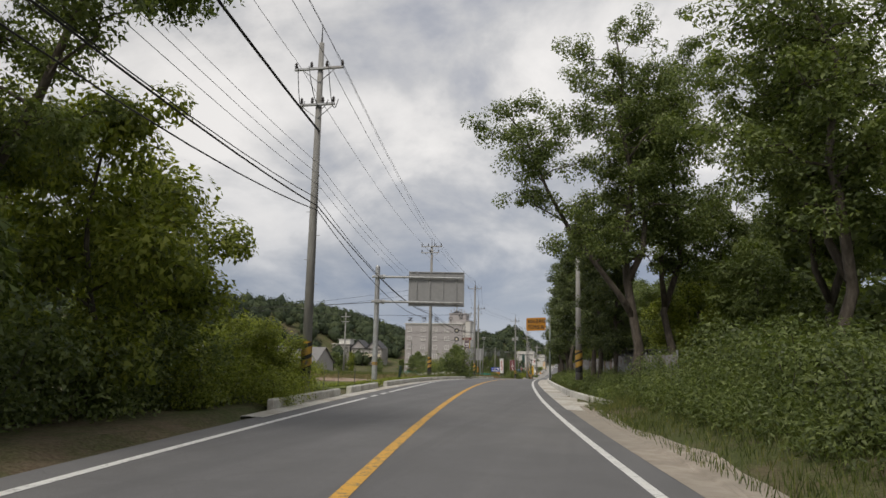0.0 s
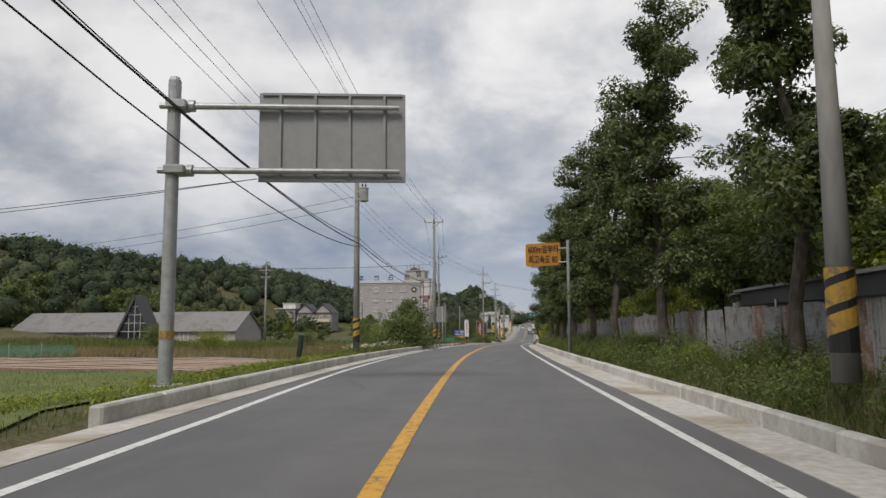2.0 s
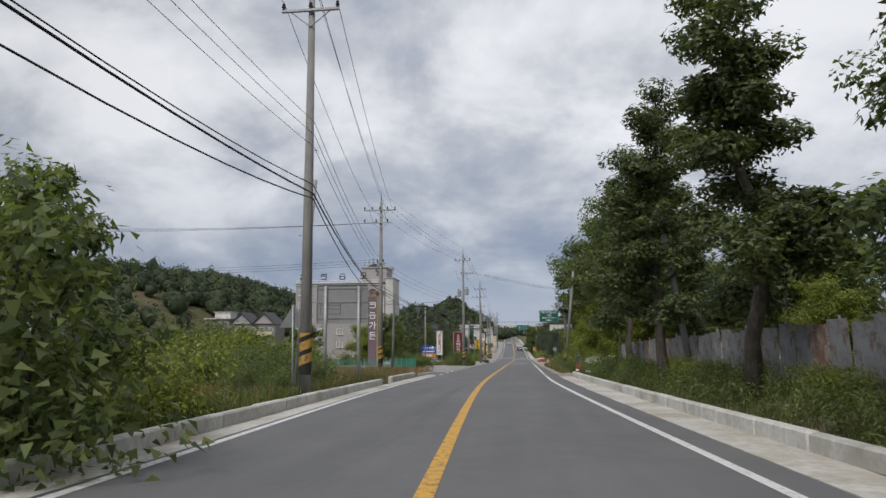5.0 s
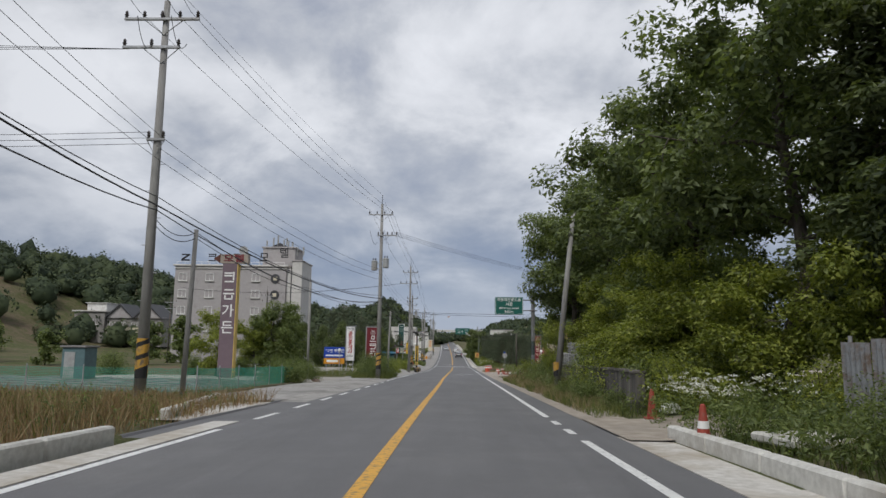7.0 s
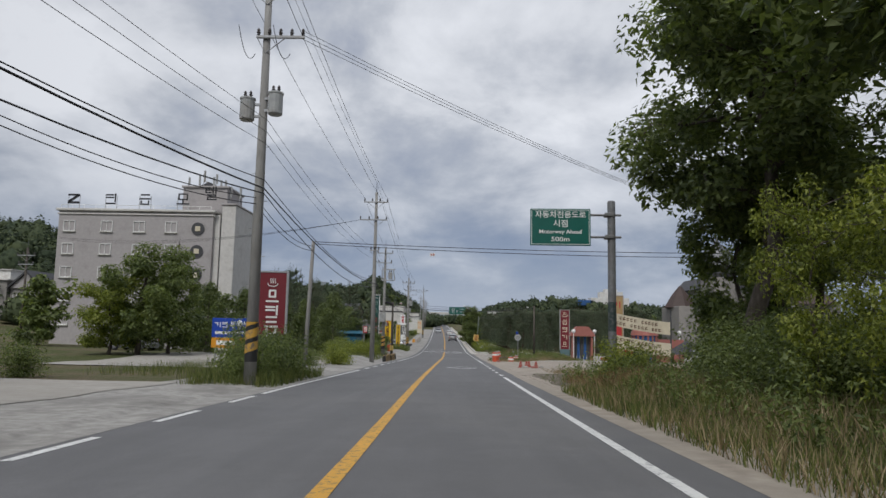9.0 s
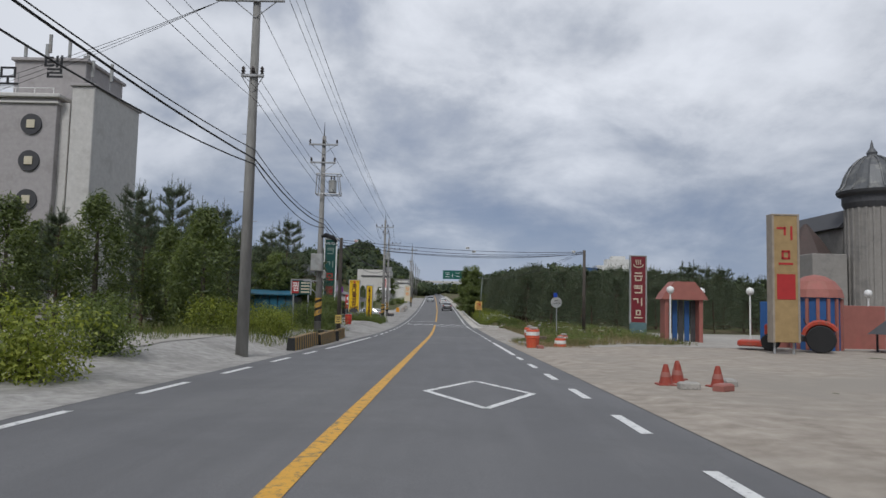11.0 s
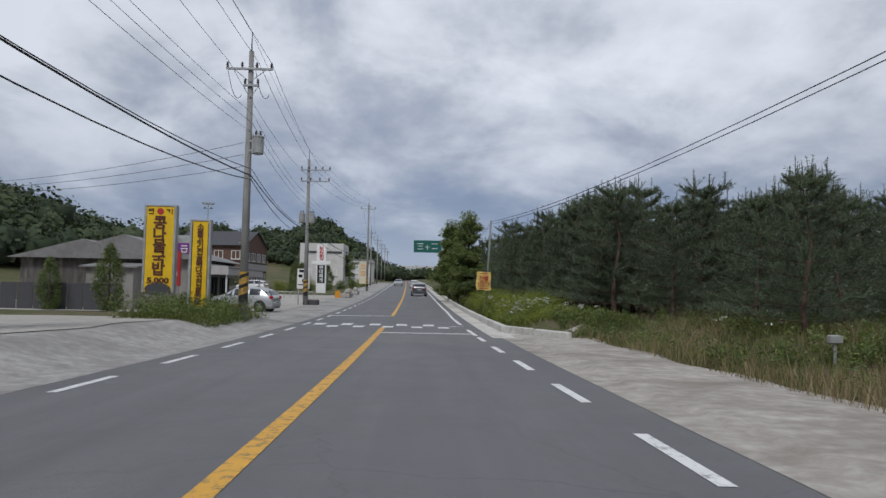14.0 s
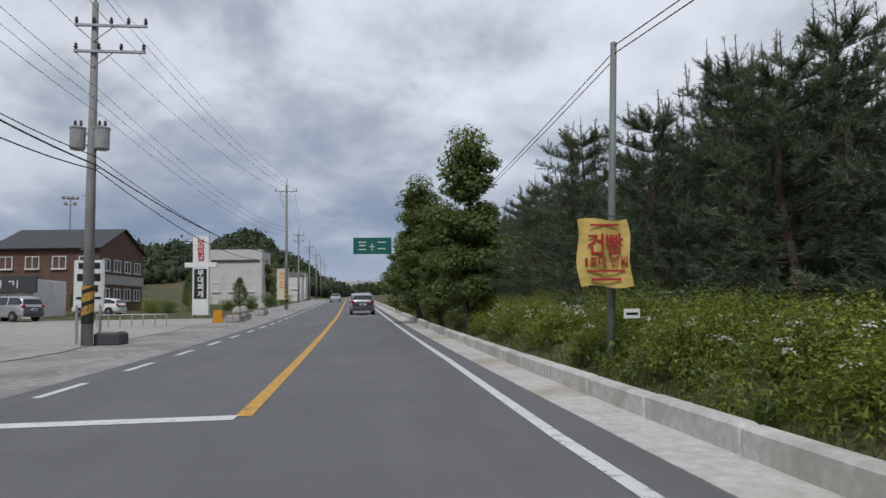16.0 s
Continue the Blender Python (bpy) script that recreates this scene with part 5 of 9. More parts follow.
# far belt of trees behind the forecourt and beyond
G = "far trees"
for i in range(26):
    x, y = 30 + rng.uniform(0, 46), 226 + rng.uniform(0, 90)
    stand(FAR[int(rng.integers(0, 2))], x, y, rng.uniform(0, 360), rng.uniform(0.45, 0.7), "dark broad-leaved tree in the distance", "tree", G)
for i in range(30):
    x, y = rng.choice([-1, 1]) * rng.uniform(9, 26), 335 + i * 8
    stand(FAR[int(rng.integers(0, 2))], mid_x(y) + x - (4 if x < 0 else -2), y, rng.uniform(0, 360), rng.uniform(0.5, 0.75), "dark broad-leaved tree in the distance", "tree", G)
for x, y, h in ((-56, 150, 0.6), (-48, 148, 0.42), (-72, 155, 0.7), (-40, 205, 0.7), (-84, 214, 0.6), (-80, 222, 0.6), (-75, 200, 0.6), (-30, 210, 0.5), (-38, 190, 0.5), (-68, 190, 0.7), (-26, 214, 0.6), (-85, 170, 0.8), (-90, 140, 0.8), (-46, 182, 0.42), (-54, 184, 0.42), (-62, 192, 0.5), (-67, 197, 0.52), (-58, 187, 0.46), (-70, 188, 0.55), (-74, 182, 0.55), (-66, 176, 0.5), (-80, 188, 0.6), (-59, 178, 0.42), (-90, 205, 0.7), (-96, 220, 0.7), (-63, 240, 0.4), (-56, 246, 0.45), (-53, 238, 0.4), (-98, 150, 0.8), (-104, 164, 0.9), (-94, 174, 0.8), (-99, 186, 0.9), (-88, 186, 0.7), (-90, 196, 0.8), (-101, 196, 0.9), (-82, 166, 0.6), (-106, 140, 0.9), (-102, 126, 0.8), (-98, 202, 0.9), (-84, 178, 0.65)):
    stand(FAR[int(rng.integers(0, 2))], x, y, rng.uniform(0, 360), h * 1.1, "broad-leaved tree at the edge of the fields", "tree", G)

for ob in MODELS:
    for o in (*ob.children_recursive, ob):
        bpy.data.objects.remove(o)


def forest(name, n, x0, x1, y0, y1, seed, label, size=(4.5, 7.5), least=4.0, leaf=0.95, dense=9):
    """Far woods: rounded crowns of leaf clumps over a hillside, too many to count."""
    r = np.random.default_rng(seed)
    x, y = r.uniform(x0, x1, n * 3), r.uniform(y0, y1, n * 3)
    keep = (hills(x, y) > least) & ~((x < 0) & (x > -90) & (y < 200))
    x, y = x[keep][:n], y[keep][:n]
    n = len(x)
    w = r.uniform(*size, n) * np.where(r.uniform(0, 1, n) < 0.25, 1.25, 1.0)
    core = bmesh.new()
    bmesh.ops.create_icosphere(core, subdivisions=1, radius=1.0)
    cv, cf = np.array([v.co for v in core.verts]), [tuple(v.index for v in f.verts) for f in core.faces]
    core.free()

    def billow(d):
        k = 0.78 + 0.26 * np.sin(d[..., :1] * 5 + x[:, None, None]) * np.sin(d[..., 1:2] * 5 + y[:, None, None])
        return np.stack([x, y, land_z(x, y) + w * 0.35], 1)[:, None] + d * k * (w * 0.55)[:, None, None] * np.array([1, 1, 1.15])

    body = billow(np.repeat(cv[None], n, 0) * 0.8).reshape(-1, 3)
    tri = (np.array(cf)[None] + (np.arange(n) * len(cv))[:, None, None]).reshape(-1, 3)
    m = 8 * dense
    d = r.normal(0, 1, (n, m, 3))
    d /= np.linalg.norm(d, axis=2, keepdims=True)
    d[..., 2] = np.abs(d[..., 2]) * 1.15 - 0.25
    c = billow(d) + r.normal(0, 0.16, (n, m, 3))
    nrm = d + r.normal(0, 0.38, (n, m, 3))
    side = np.cross(nrm, r.normal(0, 1, (n, m, 3)))
    side /= np.linalg.norm(side, axis=2, keepdims=True)
    way = np.cross(nrm, side)
    way /= np.linalg.norm(way, axis=2, keepdims=True)
    s = leaf * r.uniform(0.6, 1.3, (n, m, 1))
    v = np.stack([c - way * s * 0.5, c + side * s * 0.4, c + way * s * 0.5, c - side * s * 0.4], 2).reshape(-1, 3)
    me = bpy.data.meshes.new(name)
    me.from_pydata(np.concatenate([body, v]).tolist(), [], tri.tolist() + (np.arange(len(v)).reshape(-1, 4) + len(body)).tolist())
    me.materials.append(MATS["leaf_far"])
    me.shade_smooth()
    return tagged(new(name, me), label, "wood", kind="stuff")


forest("hill_forest", 2300, -330, -70, 90, 620, 5, "dense mixed wood over the hill beyond the fields", (4.0, 7.6), 1.4, 0.78, 14)
forest("slope_forest", 330, -125, -48, 285, 400, 26, "dark mixed wood on the slope behind the shops", (4.5, 7.5), 2.5, 0.8, 12)
forest("valley_forest", 1100, -150, -8, 440, 600, 6, "dark wood on a low hill", (4.5, 7), 2.0, 1.3, 5)
forest("valley_forest", 350, 12, 150, 450, 610, 16, "dark wood on a low rise", (4.5, 7), 2.0, 1.3, 4)
forest("distant_forest", 1300, -220, 330, 560, 900, 8, "dark wood along the horizon", (5, 8), 3.0, 1.8, 3)
forest("east_forest", 400, 40, 200, -40, 240, 9, "dark wood behind the roadside trees", (5, 8), 3.0, 1.1, 6)

# grasses and weeds
tuft_field("verge_grass", scatter(30000, 24, 119, 5.5, 8.6, 1), 0.34, "grass", "tall green grass and weeds along the kerb", 2)
tuft_field("verge_grass", scatter(12000, -6, 26, 4.95, 8.5, 3), 0.22, "grass", "green grass and weeds at the sandy shoulder", 4)
tuft_field("verge_grass", scatter(26000, 124, 161, 4.7, 8.2, 5), 0.33, "grass", "tall grass below the bank", 6)
tuft_field("verge_grass", scatter(1100, 159, 172, 5.0, 9, 77), 0.22, "grass", "thin grass before the forecourt", 78)
tuft_field("dry_grass", scatter(15000, 126, 161, 4.75, 9.4, 7, 0.5), 0.36, "straw", "dry straw-coloured grass below the bank", 8, 0.009)
tuft_field("dry_grass", scatter(9000, 158, 166, 5.6, 10.4, 83, 0.7), 0.4, "rust_grass", "ragged brown grass before the forecourt", 84, 0.007, 0.6)
tuft_field("meadow_grass", scatter(20000, 206, 242, 7.1, 14.0, 9), 0.3, "grass", "tall meadow grass before the pines", 10)
tuft_field("meadow_straw", scatter(20000, 206, 242, 7.0, 13.5, 11, 0.55), 0.38, "straw", "dry seed heads in the meadow", 12, 0.006)
tuft_field("kerb_weeds", scatter(2600, 244.3, 253, 5.15, 6.8, 213, 0.3), 0.22, "grass", "green grass close behind the kerb", 214, 0.008)
tuft_field("kerb_weeds", scatter(6000, 241.5, 253, 6.6, 9.2, 113), 0.3, "grass", "green grass behind the kerb", 114, 0.008)
tuft_field("kerb_weeds", scatter(18000, 252, 330, 5.2, 8.6, 13), 0.24, "grass", "thick green grass behind the kerb", 14, 0.009)
tuft_field("field_edge_grass", scatter(14000, 62, 107, -8.0, -4.8, 15), 0.42, "grass", "rough grass behind the kerb", 16)
tuft_field("dry_weeds", scatter(16000, 66, 128, -24, -5.2, 17), 0.55, "straw", "dry brown weeds before the fields", 18, 0.01)
tuft_field("rust_weeds", scatter(17000, 98, 129, -15, -5.0, 117, 0.5), 0.52, "rust_grass", "dense reddish-brown dry weeds behind the kerb", 118, 0.007, 0.35)
tuft_field("far_weeds", scatter(16000, 67, 84, -60, -22, 71), 0.62, "straw", "tall dry brown weeds behind the fields", 72, 0.02)
tuft_field("far_brush", scatter(16000, 78, 122, -66, -18, 73), 0.8, "grass", "rough green brush before the barns", 74, 0.025)
tuft_field("meadow_weeds", scatter(9000, 66, 128, -16, -5.2, 19), 0.5, "grass", "green weeds before the fields", 20)
tuft_field("field_verge_grass", scatter(9000, 50, 67, -9.6, -4.85, 151, 0.4), 0.18, "grass", "green weeds between kerb and ploughed field", 152, 0.01)
tuft_field("crop_rows", scatter(24000, 30, 53, -34, -4.9, 21, 0.3), 0.15, "grass", "low green crop", 22)
tuft_field("pole_grass", scatter(3500, 160, 168.5, -7.2, -4.2, 23), 0.5, "grass", "grass round the foot of a pole", 24)
tuft_field("island_grass", scatter(5000, 241.5, 250.5, -8.6, -5.6, 25), 0.35, "grass", "green weeds round the sign posts", 26, 0.008)
tuft_field("lot_grass", scatter(5000, 165, 200, -13, -7.4, 27), 0.45, "grass", "weeds at the edge of the lot", 28)
tuft_field("garden_grass", scatter(4000, 196, 214, -10, -5.2, 29), 0.4, "grass", "weeds behind the striped blocks", 30)
tuft_field("cut_reeds", scatter(6000, 164, 179, 6.4, 13, 31, 0.8), 0.35, "straw", "cut and trampled reeds", 32, 0.012, 1.4)


def weeds(name, spots, height, material, label, seed, leaf=0.09):
    """Leafy weeds: upright stems with leaves all the way up."""
    r = np.random.default_rng(seed)
    p = np.asarray(spots)
    n = len(p)
    h = height * r.uniform(0.5, 1.25, n)
    u = np.linspace(0.12, 1.0, 6)
    lean = r.normal(0, 0.12, (n, 2))
    c = np.stack([p[:, None, 0] + lean[:, :1] * u * h[:, None], p[:, None, 1] + lean[:, 1:] * u * h[:, None], land_z(p[:, 0], p[:, 1])[:, None] + h[:, None] * u], -1).reshape(-1, 3)
    v, q = leaves(c, 0.15, 6, leaf, seed + 1, droop=0.1, slim=0.4)
    return tagged(new(name, arrays(name, v, q, material)), label, "weeds", kind="stuff")


weeds("kerb_weeds", scatter(600, 241.5, 253, 6.7, 9.0, 41, 0.35), 0.34, "leaf_mid", "leafy green weeds behind the kerb", 42, 0.08)
weeds("kerb_weeds", scatter(1100, 244.4, 262, 5.25, 8.4, 245, 0.75), 0.36, "leaf_bright", "knee-high yellow-green weeds behind the kerb", 246, 0.07)
weeds("kerb_weeds", scatter(800, 252, 276, 5.4, 8.4, 145, 0.8), 0.46, "leaf_bright", "waist-high yellow-green weeds behind the kerb", 146, 0.085)
weeds("kerb_weeds", scatter(1500, 246, 300, 5.3, 8.2, 141, 0.75), 0.42, "leaf_mid", "tall leafy green weeds behind the kerb", 142, 0.08)
weeds("bank_weeds", scatter(1700, 26, 118, 5.7, 7.8, 43, 0.4), 0.55, "leaf_mid", "leafy weeds along the fence", 44)
weeds("shoulder_weeds", scatter(1300, -4, 29, 6.2, 8.6, 45, 0.3), 0.8, "leaf_mid", "leafy weeds under the trees", 46)
weeds("field_weeds", scatter(800, 98, 129, -15, -5.2, 147, 0.75), 0.42, "leaf_mid", "leafy green weeds among dry grass", 148, 0.08)
weeds("field_weeds", scatter(700, 62, 112, -9, -5, 47, 0.5), 0.36, "leaf_mid", "leafy weeds beside the fields", 48)
weeds("field_verge_weeds", scatter(500, 38, 67, -9.0, -4.9, 153, 0.45), 0.22, "leaf_bright", "yellow-green leafy weeds behind the kerb", 154, 0.08)
weeds("meadow_weeds", scatter(900, 208, 242, 7.4, 13, 81, 0.5), 0.45, "leaf_mid", "leafy weeds in the meadow", 82)
weeds("island_weeds", scatter(420, 241.5, 250.5, -8.8, -5.5, 75, 0.4), 0.7, "leaf_mid", "leafy weeds round the sign posts", 76)
weeds("verge_weeds", scatter(900, 110, 168, 5.6, 8.4, 49, 0.45), 0.7, "leaf_mid", "leafy weeds below the bank", 50)


def flowers(name, spots, height, seed, label):
    r = np.random.default_rng(seed)
    p = np.asarray(spots)
    c = np.stack([p[:, 0], p[:, 1], land_z(p[:, 0], p[:, 1]) + height * r.uniform(0.7, 1.2, len(p))], 1)
    v, q = leaves(c, 0.12, 14, 0.038, seed, slim=0.9, flat=0.3)
    return tagged(new(name, arrays(name, v, q, "petal")), label, "flowers", kind="stuff")


flowers("white_flowers", scatter(420, 246, 275, 5.8, 8.0, 155, 1.05), 0.64, 156, "clusters of small white flowers on tall weeds")
flowers("white_flowers", scatter(520, 245, 300, 5.5, 8.4, 33, 1.0), 0.5, 34, "small white daisies among the weeds")
flowers("white_flowers", scatter(260, 67, 82, -9, -5.6, 35, 0.95), 0.6, 36, "small white daisies by the kerb")
flowers("white_flowers", scatter(130, 212, 242, 9.5, 14.5, 79, 1.0), 0.5, 80, "white umbel flowers in the meadow")
flowers("white_flowers", scatter(160, 119, 127, 6.2, 8.0, 37, 0.7), 0.9, 38, "small white daisies on the verge")

# ---- poles, wires and road signs ----
def hazard_band(parent, r, z0, z1):
    """A black sleeve with yellow stripes wound round it."""
    part("sleeve", Geo().tube([(0, 0, z0), (0, 0, z1)], r + 0.006, 16), "band_black", parent, "black and yellow warning sleeve", smooth=False)
    for k in range(3):
        g, n = Geo(), 14
        w = 0.27
        for i in range(n + 1):
            a = 2 * math.pi * i / n
            zz = z0 + (z1 - z0) * (k / 3) + 0.42 * i / n
            for dz in (0, w):
                z = min(max(zz + dz, z0), z1)
                g.v.append(((r + 0.011) * math.cos(a), (r + 0.011) * math.sin(a), z))
        g.f = [(2 * i, 2 * i + 2, 2 * i + 3, 2 * i + 1) for i in range(n)]
        part("stripe", g, "band_yellow", parent)


def insulator(g, x, y, z, s=1.0):
    g.turned([(0.02 * s, 0), (0.06 * s, 0.03 * s), (0.03 * s, 0.06 * s), (0.075 * s, 0.1 * s), (0.035 * s, 0.14 * s), (0.06 * s, 0.18 * s), (0.02 * s, 0.25 * s)], 8, (x, y, z))


def can(parent, x, y, z, s=1.0):
    """A round transformer with bushings."""
    t = part("transformer", Geo().turned([(0.2 * s, 0), (0.24 * s, 0.04), (0.24 * s, 0.68 * s), (0.26 * s, 0.7 * s), (0.26 * s, 0.75 * s), (0.14 * s, 0.8 * s)], 14, (x, y, z)), "transformer", parent, "grey steel transformer can")
    for dx in (-0.09, 0.09):
        g = Geo()
        insulator(g, x + dx * s, y, z + 0.78 * s, 0.9)
        part("bushing", g, "porcelain", t)
    return t


POLES = {}


def utility_pole(key, x, y, h, arms=(), cans=(), band=True, material="pole_concrete", r0=0.19, r1=0.1, lean=(0.0, 0.0), label="tall grey concrete power pole", steps=True, pin=True, base=None, band_z=(0.75, 2.0), group="power poles"):
    """arms: (height, reach left, reach right, insulators). cans: (side offset, height)."""
    z = float(land_z(x, y)) if base is None else base
    p = thing("utility_pole", (x, y, z), label=label, category="utility pole", group=group)
    part("shaft", Geo().tube([(0, 0, -0.3), (lean[0] * 0.5, lean[1] * 0.5, h * 0.5), (lean[0], lean[1], h)], [r0, (r0 + r1) / 2, r1], 14), material, p, smooth=True)
    if pin:
        part("tip", Geo().tube([(lean[0], lean[1], h - 0.1), (lean[0], lean[1], h + 0.8)], [0.035, 0.012], 6), "dark_steel", p)
    for az, a, b, n in arms:
        g = Geo().box(((b - a) / 2, -r1 - 0.05, az), (a + b, 0.09, 0.09), bevel=0.01)
        g.tube([(-min(a, 0.7), -r1 - 0.05, az), (0, -r1 - 0.02, az - 0.55), (min(b, 0.7), -r1 - 0.05, az)], 0.018, 5)
        arm = part("crossarm", g, "galvanised", p, "steel crossarm")
        for i in range(n):
            ins = Geo()
            insulator(ins, -a + 0.06 + (a + b - 0.12) * i / max(n - 1, 1), -r1 - 0.05, az + 0.045)
            part("insulator", ins, "porcelain", arm)
    for dx, az in cans:
        can(p, dx, -0.1, az)
        part("bracket", Geo().box((dx / 2, -0.08, az + 0.15), (abs(dx) + 0.1, 0.08, 0.08)).box((dx / 2, -0.08, az + 0.55), (abs(dx) + 0.1, 0.08, 0.08)), "galvanised", p)
    if steps:
        for i in range(6):
            part("foot_peg", Geo().tube([(0, 0, 3.2 + i * 0.9), ((0.28 if i % 2 else -0.28), 0, 3.2 + i * 0.9)], 0.012, 5), "galvanised", p)
    if band:
        hazard_band(p, r0 * 0.97, *band_z)
    POLES[key] = (Vector((x + lean[0], y + lean[1], z)), h)
    return p


ARM2 = ((-0.75, 0.9, 0.9, 4), (-1.65, 0.75, 0.75, 3))


def arms_at(h, spec=ARM2):
    return [(h + d, a, b, n) for d, a, b, n in spec]


utility_pole("a", 4.6, -14, 13.6, arms_at(13.6))
utility_pole("b", -0.54, 23.84, 13.5, arms_at(13.5, ((-1.1, 1.0, 1.0, 4), (-2.55, 0.7, 0.7, 4))), label="tall grey concrete power pole with two crossarms")
utility_pole("c", -4.95, 63.9, 12.6, arms_at(12.6, ((-0.1, 1.0, 1.0, 4), (-0.7, 1.0, 0.75, 3))), [(0.42, 8.3)], label="tall grey concrete pole with one transformer")
utility_pole("d", -5.6, 95.0, 12.7, arms_at(12.7, ((-0.4, 0.95, 0.95, 3),)))
utility_pole("e", -10.05, 127.5, 13.4, arms_at(13.4, ((-0.7, 1.35, 1.2, 5), (-1.7, 1.35, 0.6, 3), (-4.9, 0.3, 0.3, 2))), label="tall grey concrete power pole before dry weeds")
utility_pole("f", -6.4, 160.6, 14.0, arms_at(14.0, ((-0.9, 1.05, 0.9, 4), (-2.6, 0.3, 1.3, 5))), [(-0.5, 8.55), (0.42, 8.75)], label="tall grey concrete pole with two transformers", r0=0.2)
utility_pole("g", -6.25, 191.8, 13.2, arms_at(13.2, ((-0.8, 0.95, 0.95, 4), (-2.2, 1.25, 0.9, 4), (-4.6, 0.35, 0.35, 3))), label="tall grey concrete power pole over the lot", band=False)
utility_pole("h", -7.1, 208.3, 10.9, arms_at(10.9, ((-0.5, 0.8, 0.8, 3), (-1.5, 0.7, 0.7, 3))), label="concrete pole with a caged transformer and meter boxes")
utility_pole("i", -7.25, 247.0, 11.3, arms_at(11.3, ((-0.8, 1.0, 0.95, 4), (-1.5, 0.25, 0.4, 2))), [(0.42, 6.9)], label="grey concrete pole with one transformer beside signs", r0=0.19)
utility_pole("j", -9.1, 273.0, 11.6, arms_at(11.6, ((-0.85, 0.6, 1.75, 5), (-1.75, 0.6, 1.7, 4))), [(-0.42, 6.5), (0.35, 6.5)], label="grey concrete pole with two transformers beside a planter")
utility_pole("k", -8.3, 323, 13.2, arms_at(13.2, ((-0.7, 1.2, 1.1, 3),)), label="tall grey power pole further along the road")
for i, y in enumerate((366, 398, 430, 462, 500)):
    utility_pole("l%d" % i, mid_x(y) - 7.6, y, 12.0, arms_at(12.0), label="tall grey power pole far along the road", steps=False, band=False)
utility_pole("r", 9.0, 37.96, 6.3, (), label="concrete pole leaning among roadside trees", pin=False, steps=False, group="", base=2.6, band_z=(0.1, 1.25))
utility_pole("s", 4.85, 140.4, 8.6, (), label="bare concrete pole leaning at the verge", pin=False, steps=False, lean=(0.95, 0.1), group="", r0=0.16, r1=0.11, base=0.2, band_z=(0.25, 0.95))
utility_pole("w", -6.55, 212.0, 5.6, (), material="wood_pole", label="short dark tarred wooden cable pole", pin=False, steps=False, band=False, r0=0.13, r1=0.1, group="cable poles", base=-1.75)
utility_pole("x", 9.08, 217.5, 5.3, (), material="wood_pole", label="short dark wooden pole with small boxes", pin=False, steps=False, band=False, r0=0.12, r1=0.09, group="cable poles", base=-1.45)
utility_pole("m", -6.6, 169.4, 6.2, (), label="slim grey concrete cable pole", pin=False, steps=False, band=False, r0=0.1, r1=0.075, lean=(0.2, 0), group="cable poles", base=-1.3)
utility_pole("n", -9.5, 129.5, 5.9, (), label="slim grey concrete cable pole", pin=False, steps=False, band=False, r0=0.1, r1=0.075, lean=(0.15, 0), group="cable poles")
utility_pole("p", 4.02, 260.6, 5.9, (), label="slim leaning steel pole behind the kerb", material="green_post", pin=False, steps=False, band=False, r0=0.075, r1=0.055, lean=(0.28, 0), group="cable poles", base=-2.5)
utility_pole("q", -32.4, 117.4, 10.9, arms_at(10.9), label="power pole beside the long barns", steps=False, band=False)
utility_pole("y", 30, 172, 8.0, (), label="concrete pole behind the trees", pin=False, steps=False, band=False, group="cable poles")
utility_pole("o", -9.8, 150.5, 6.6, (), label="slim grey cable pole by the yard", pin=False, steps=False, band=False, r0=0.09, r1=0.07, group="cable poles")
utility_pole("t", -30.4, 213.5, 11.5, arms_at(11.5), label="dark pole close before the motel", material="wood_pole", steps=False, band=False, r0=0.14)
utility_pole("u", -42.5, 206, 9.5, arms_at(9.5), label="thin pole before the motel", material="wood_pole", steps=False, band=False, r0=0.12)

m = thing("flood_mast", (-41.0, 350.0, float(land_z(-41, 350))), 10, "slim mast with a bar of floodlights behind houses", "lamp")
hm = 14.6 - float(land_z(-41, 350))
part("mast", Geo().tube([(0, 0, -0.3), (0, 0, hm)], [0.16, 0.08], 8), "galvanised", m)
part("lamp_bar", Geo().box((0, 0, hm - 0.1), (2.0, 0.1, 0.1)).box((0, 0, hm - 0.9), (1.6, 0.1, 0.1)), "galvanised", m)
for i, (dx, dz) in enumerate(((-0.9, 0.1), (-0.3, 0.1), (0.3, 0.1), (0.9, 0.1), (-0.6, -0.7), (0.6, -0.7))):
    part("floodlight", Geo().box((dx, -0.15, hm + dz), (0.42, 0.3, 0.36), bevel=0.05), "transformer", m)

# boxes and a caged transformer on the pole by the striped blocks
cage = thing("pole_cage", (-7.1, 208.3, float(land_z(-7.1, 208.3))), label="steel cage platform with a transformer, fixed to a pole", category="transformer")
can(cage, 0.55, 0.0, 7.75, 0.9)
for z in (7.65, 8.75):
    part("frame", Geo().tube([(-0.3, -0.35, z), (1.0, -0.35, z), (1.0, 0.35, z), (-0.3, 0.35, z), (-0.3, -0.35, z)], 0.035, 6), "galvanised", cage)
for x, y in ((-0.3, -0.35), (1.0, -0.35), (1.0, 0.35), (-0.3, 0.35)):
    part("post", Geo().tube([(x, y, 7.65), (x * 0.85, y, 8.75)], 0.03, 6), "galvanised", cage)
boxes = thing("meter_box", (-7.1, 208.3, float(land_z(-7.1, 208.3))), label="pale grey steel meter boxes strapped to a pole", category="meter box")
part("box", Geo().box((-0.1, -0.32, 3.9), (0.62, 0.3, 0.95), bevel=0.02), "transformer", boxes)
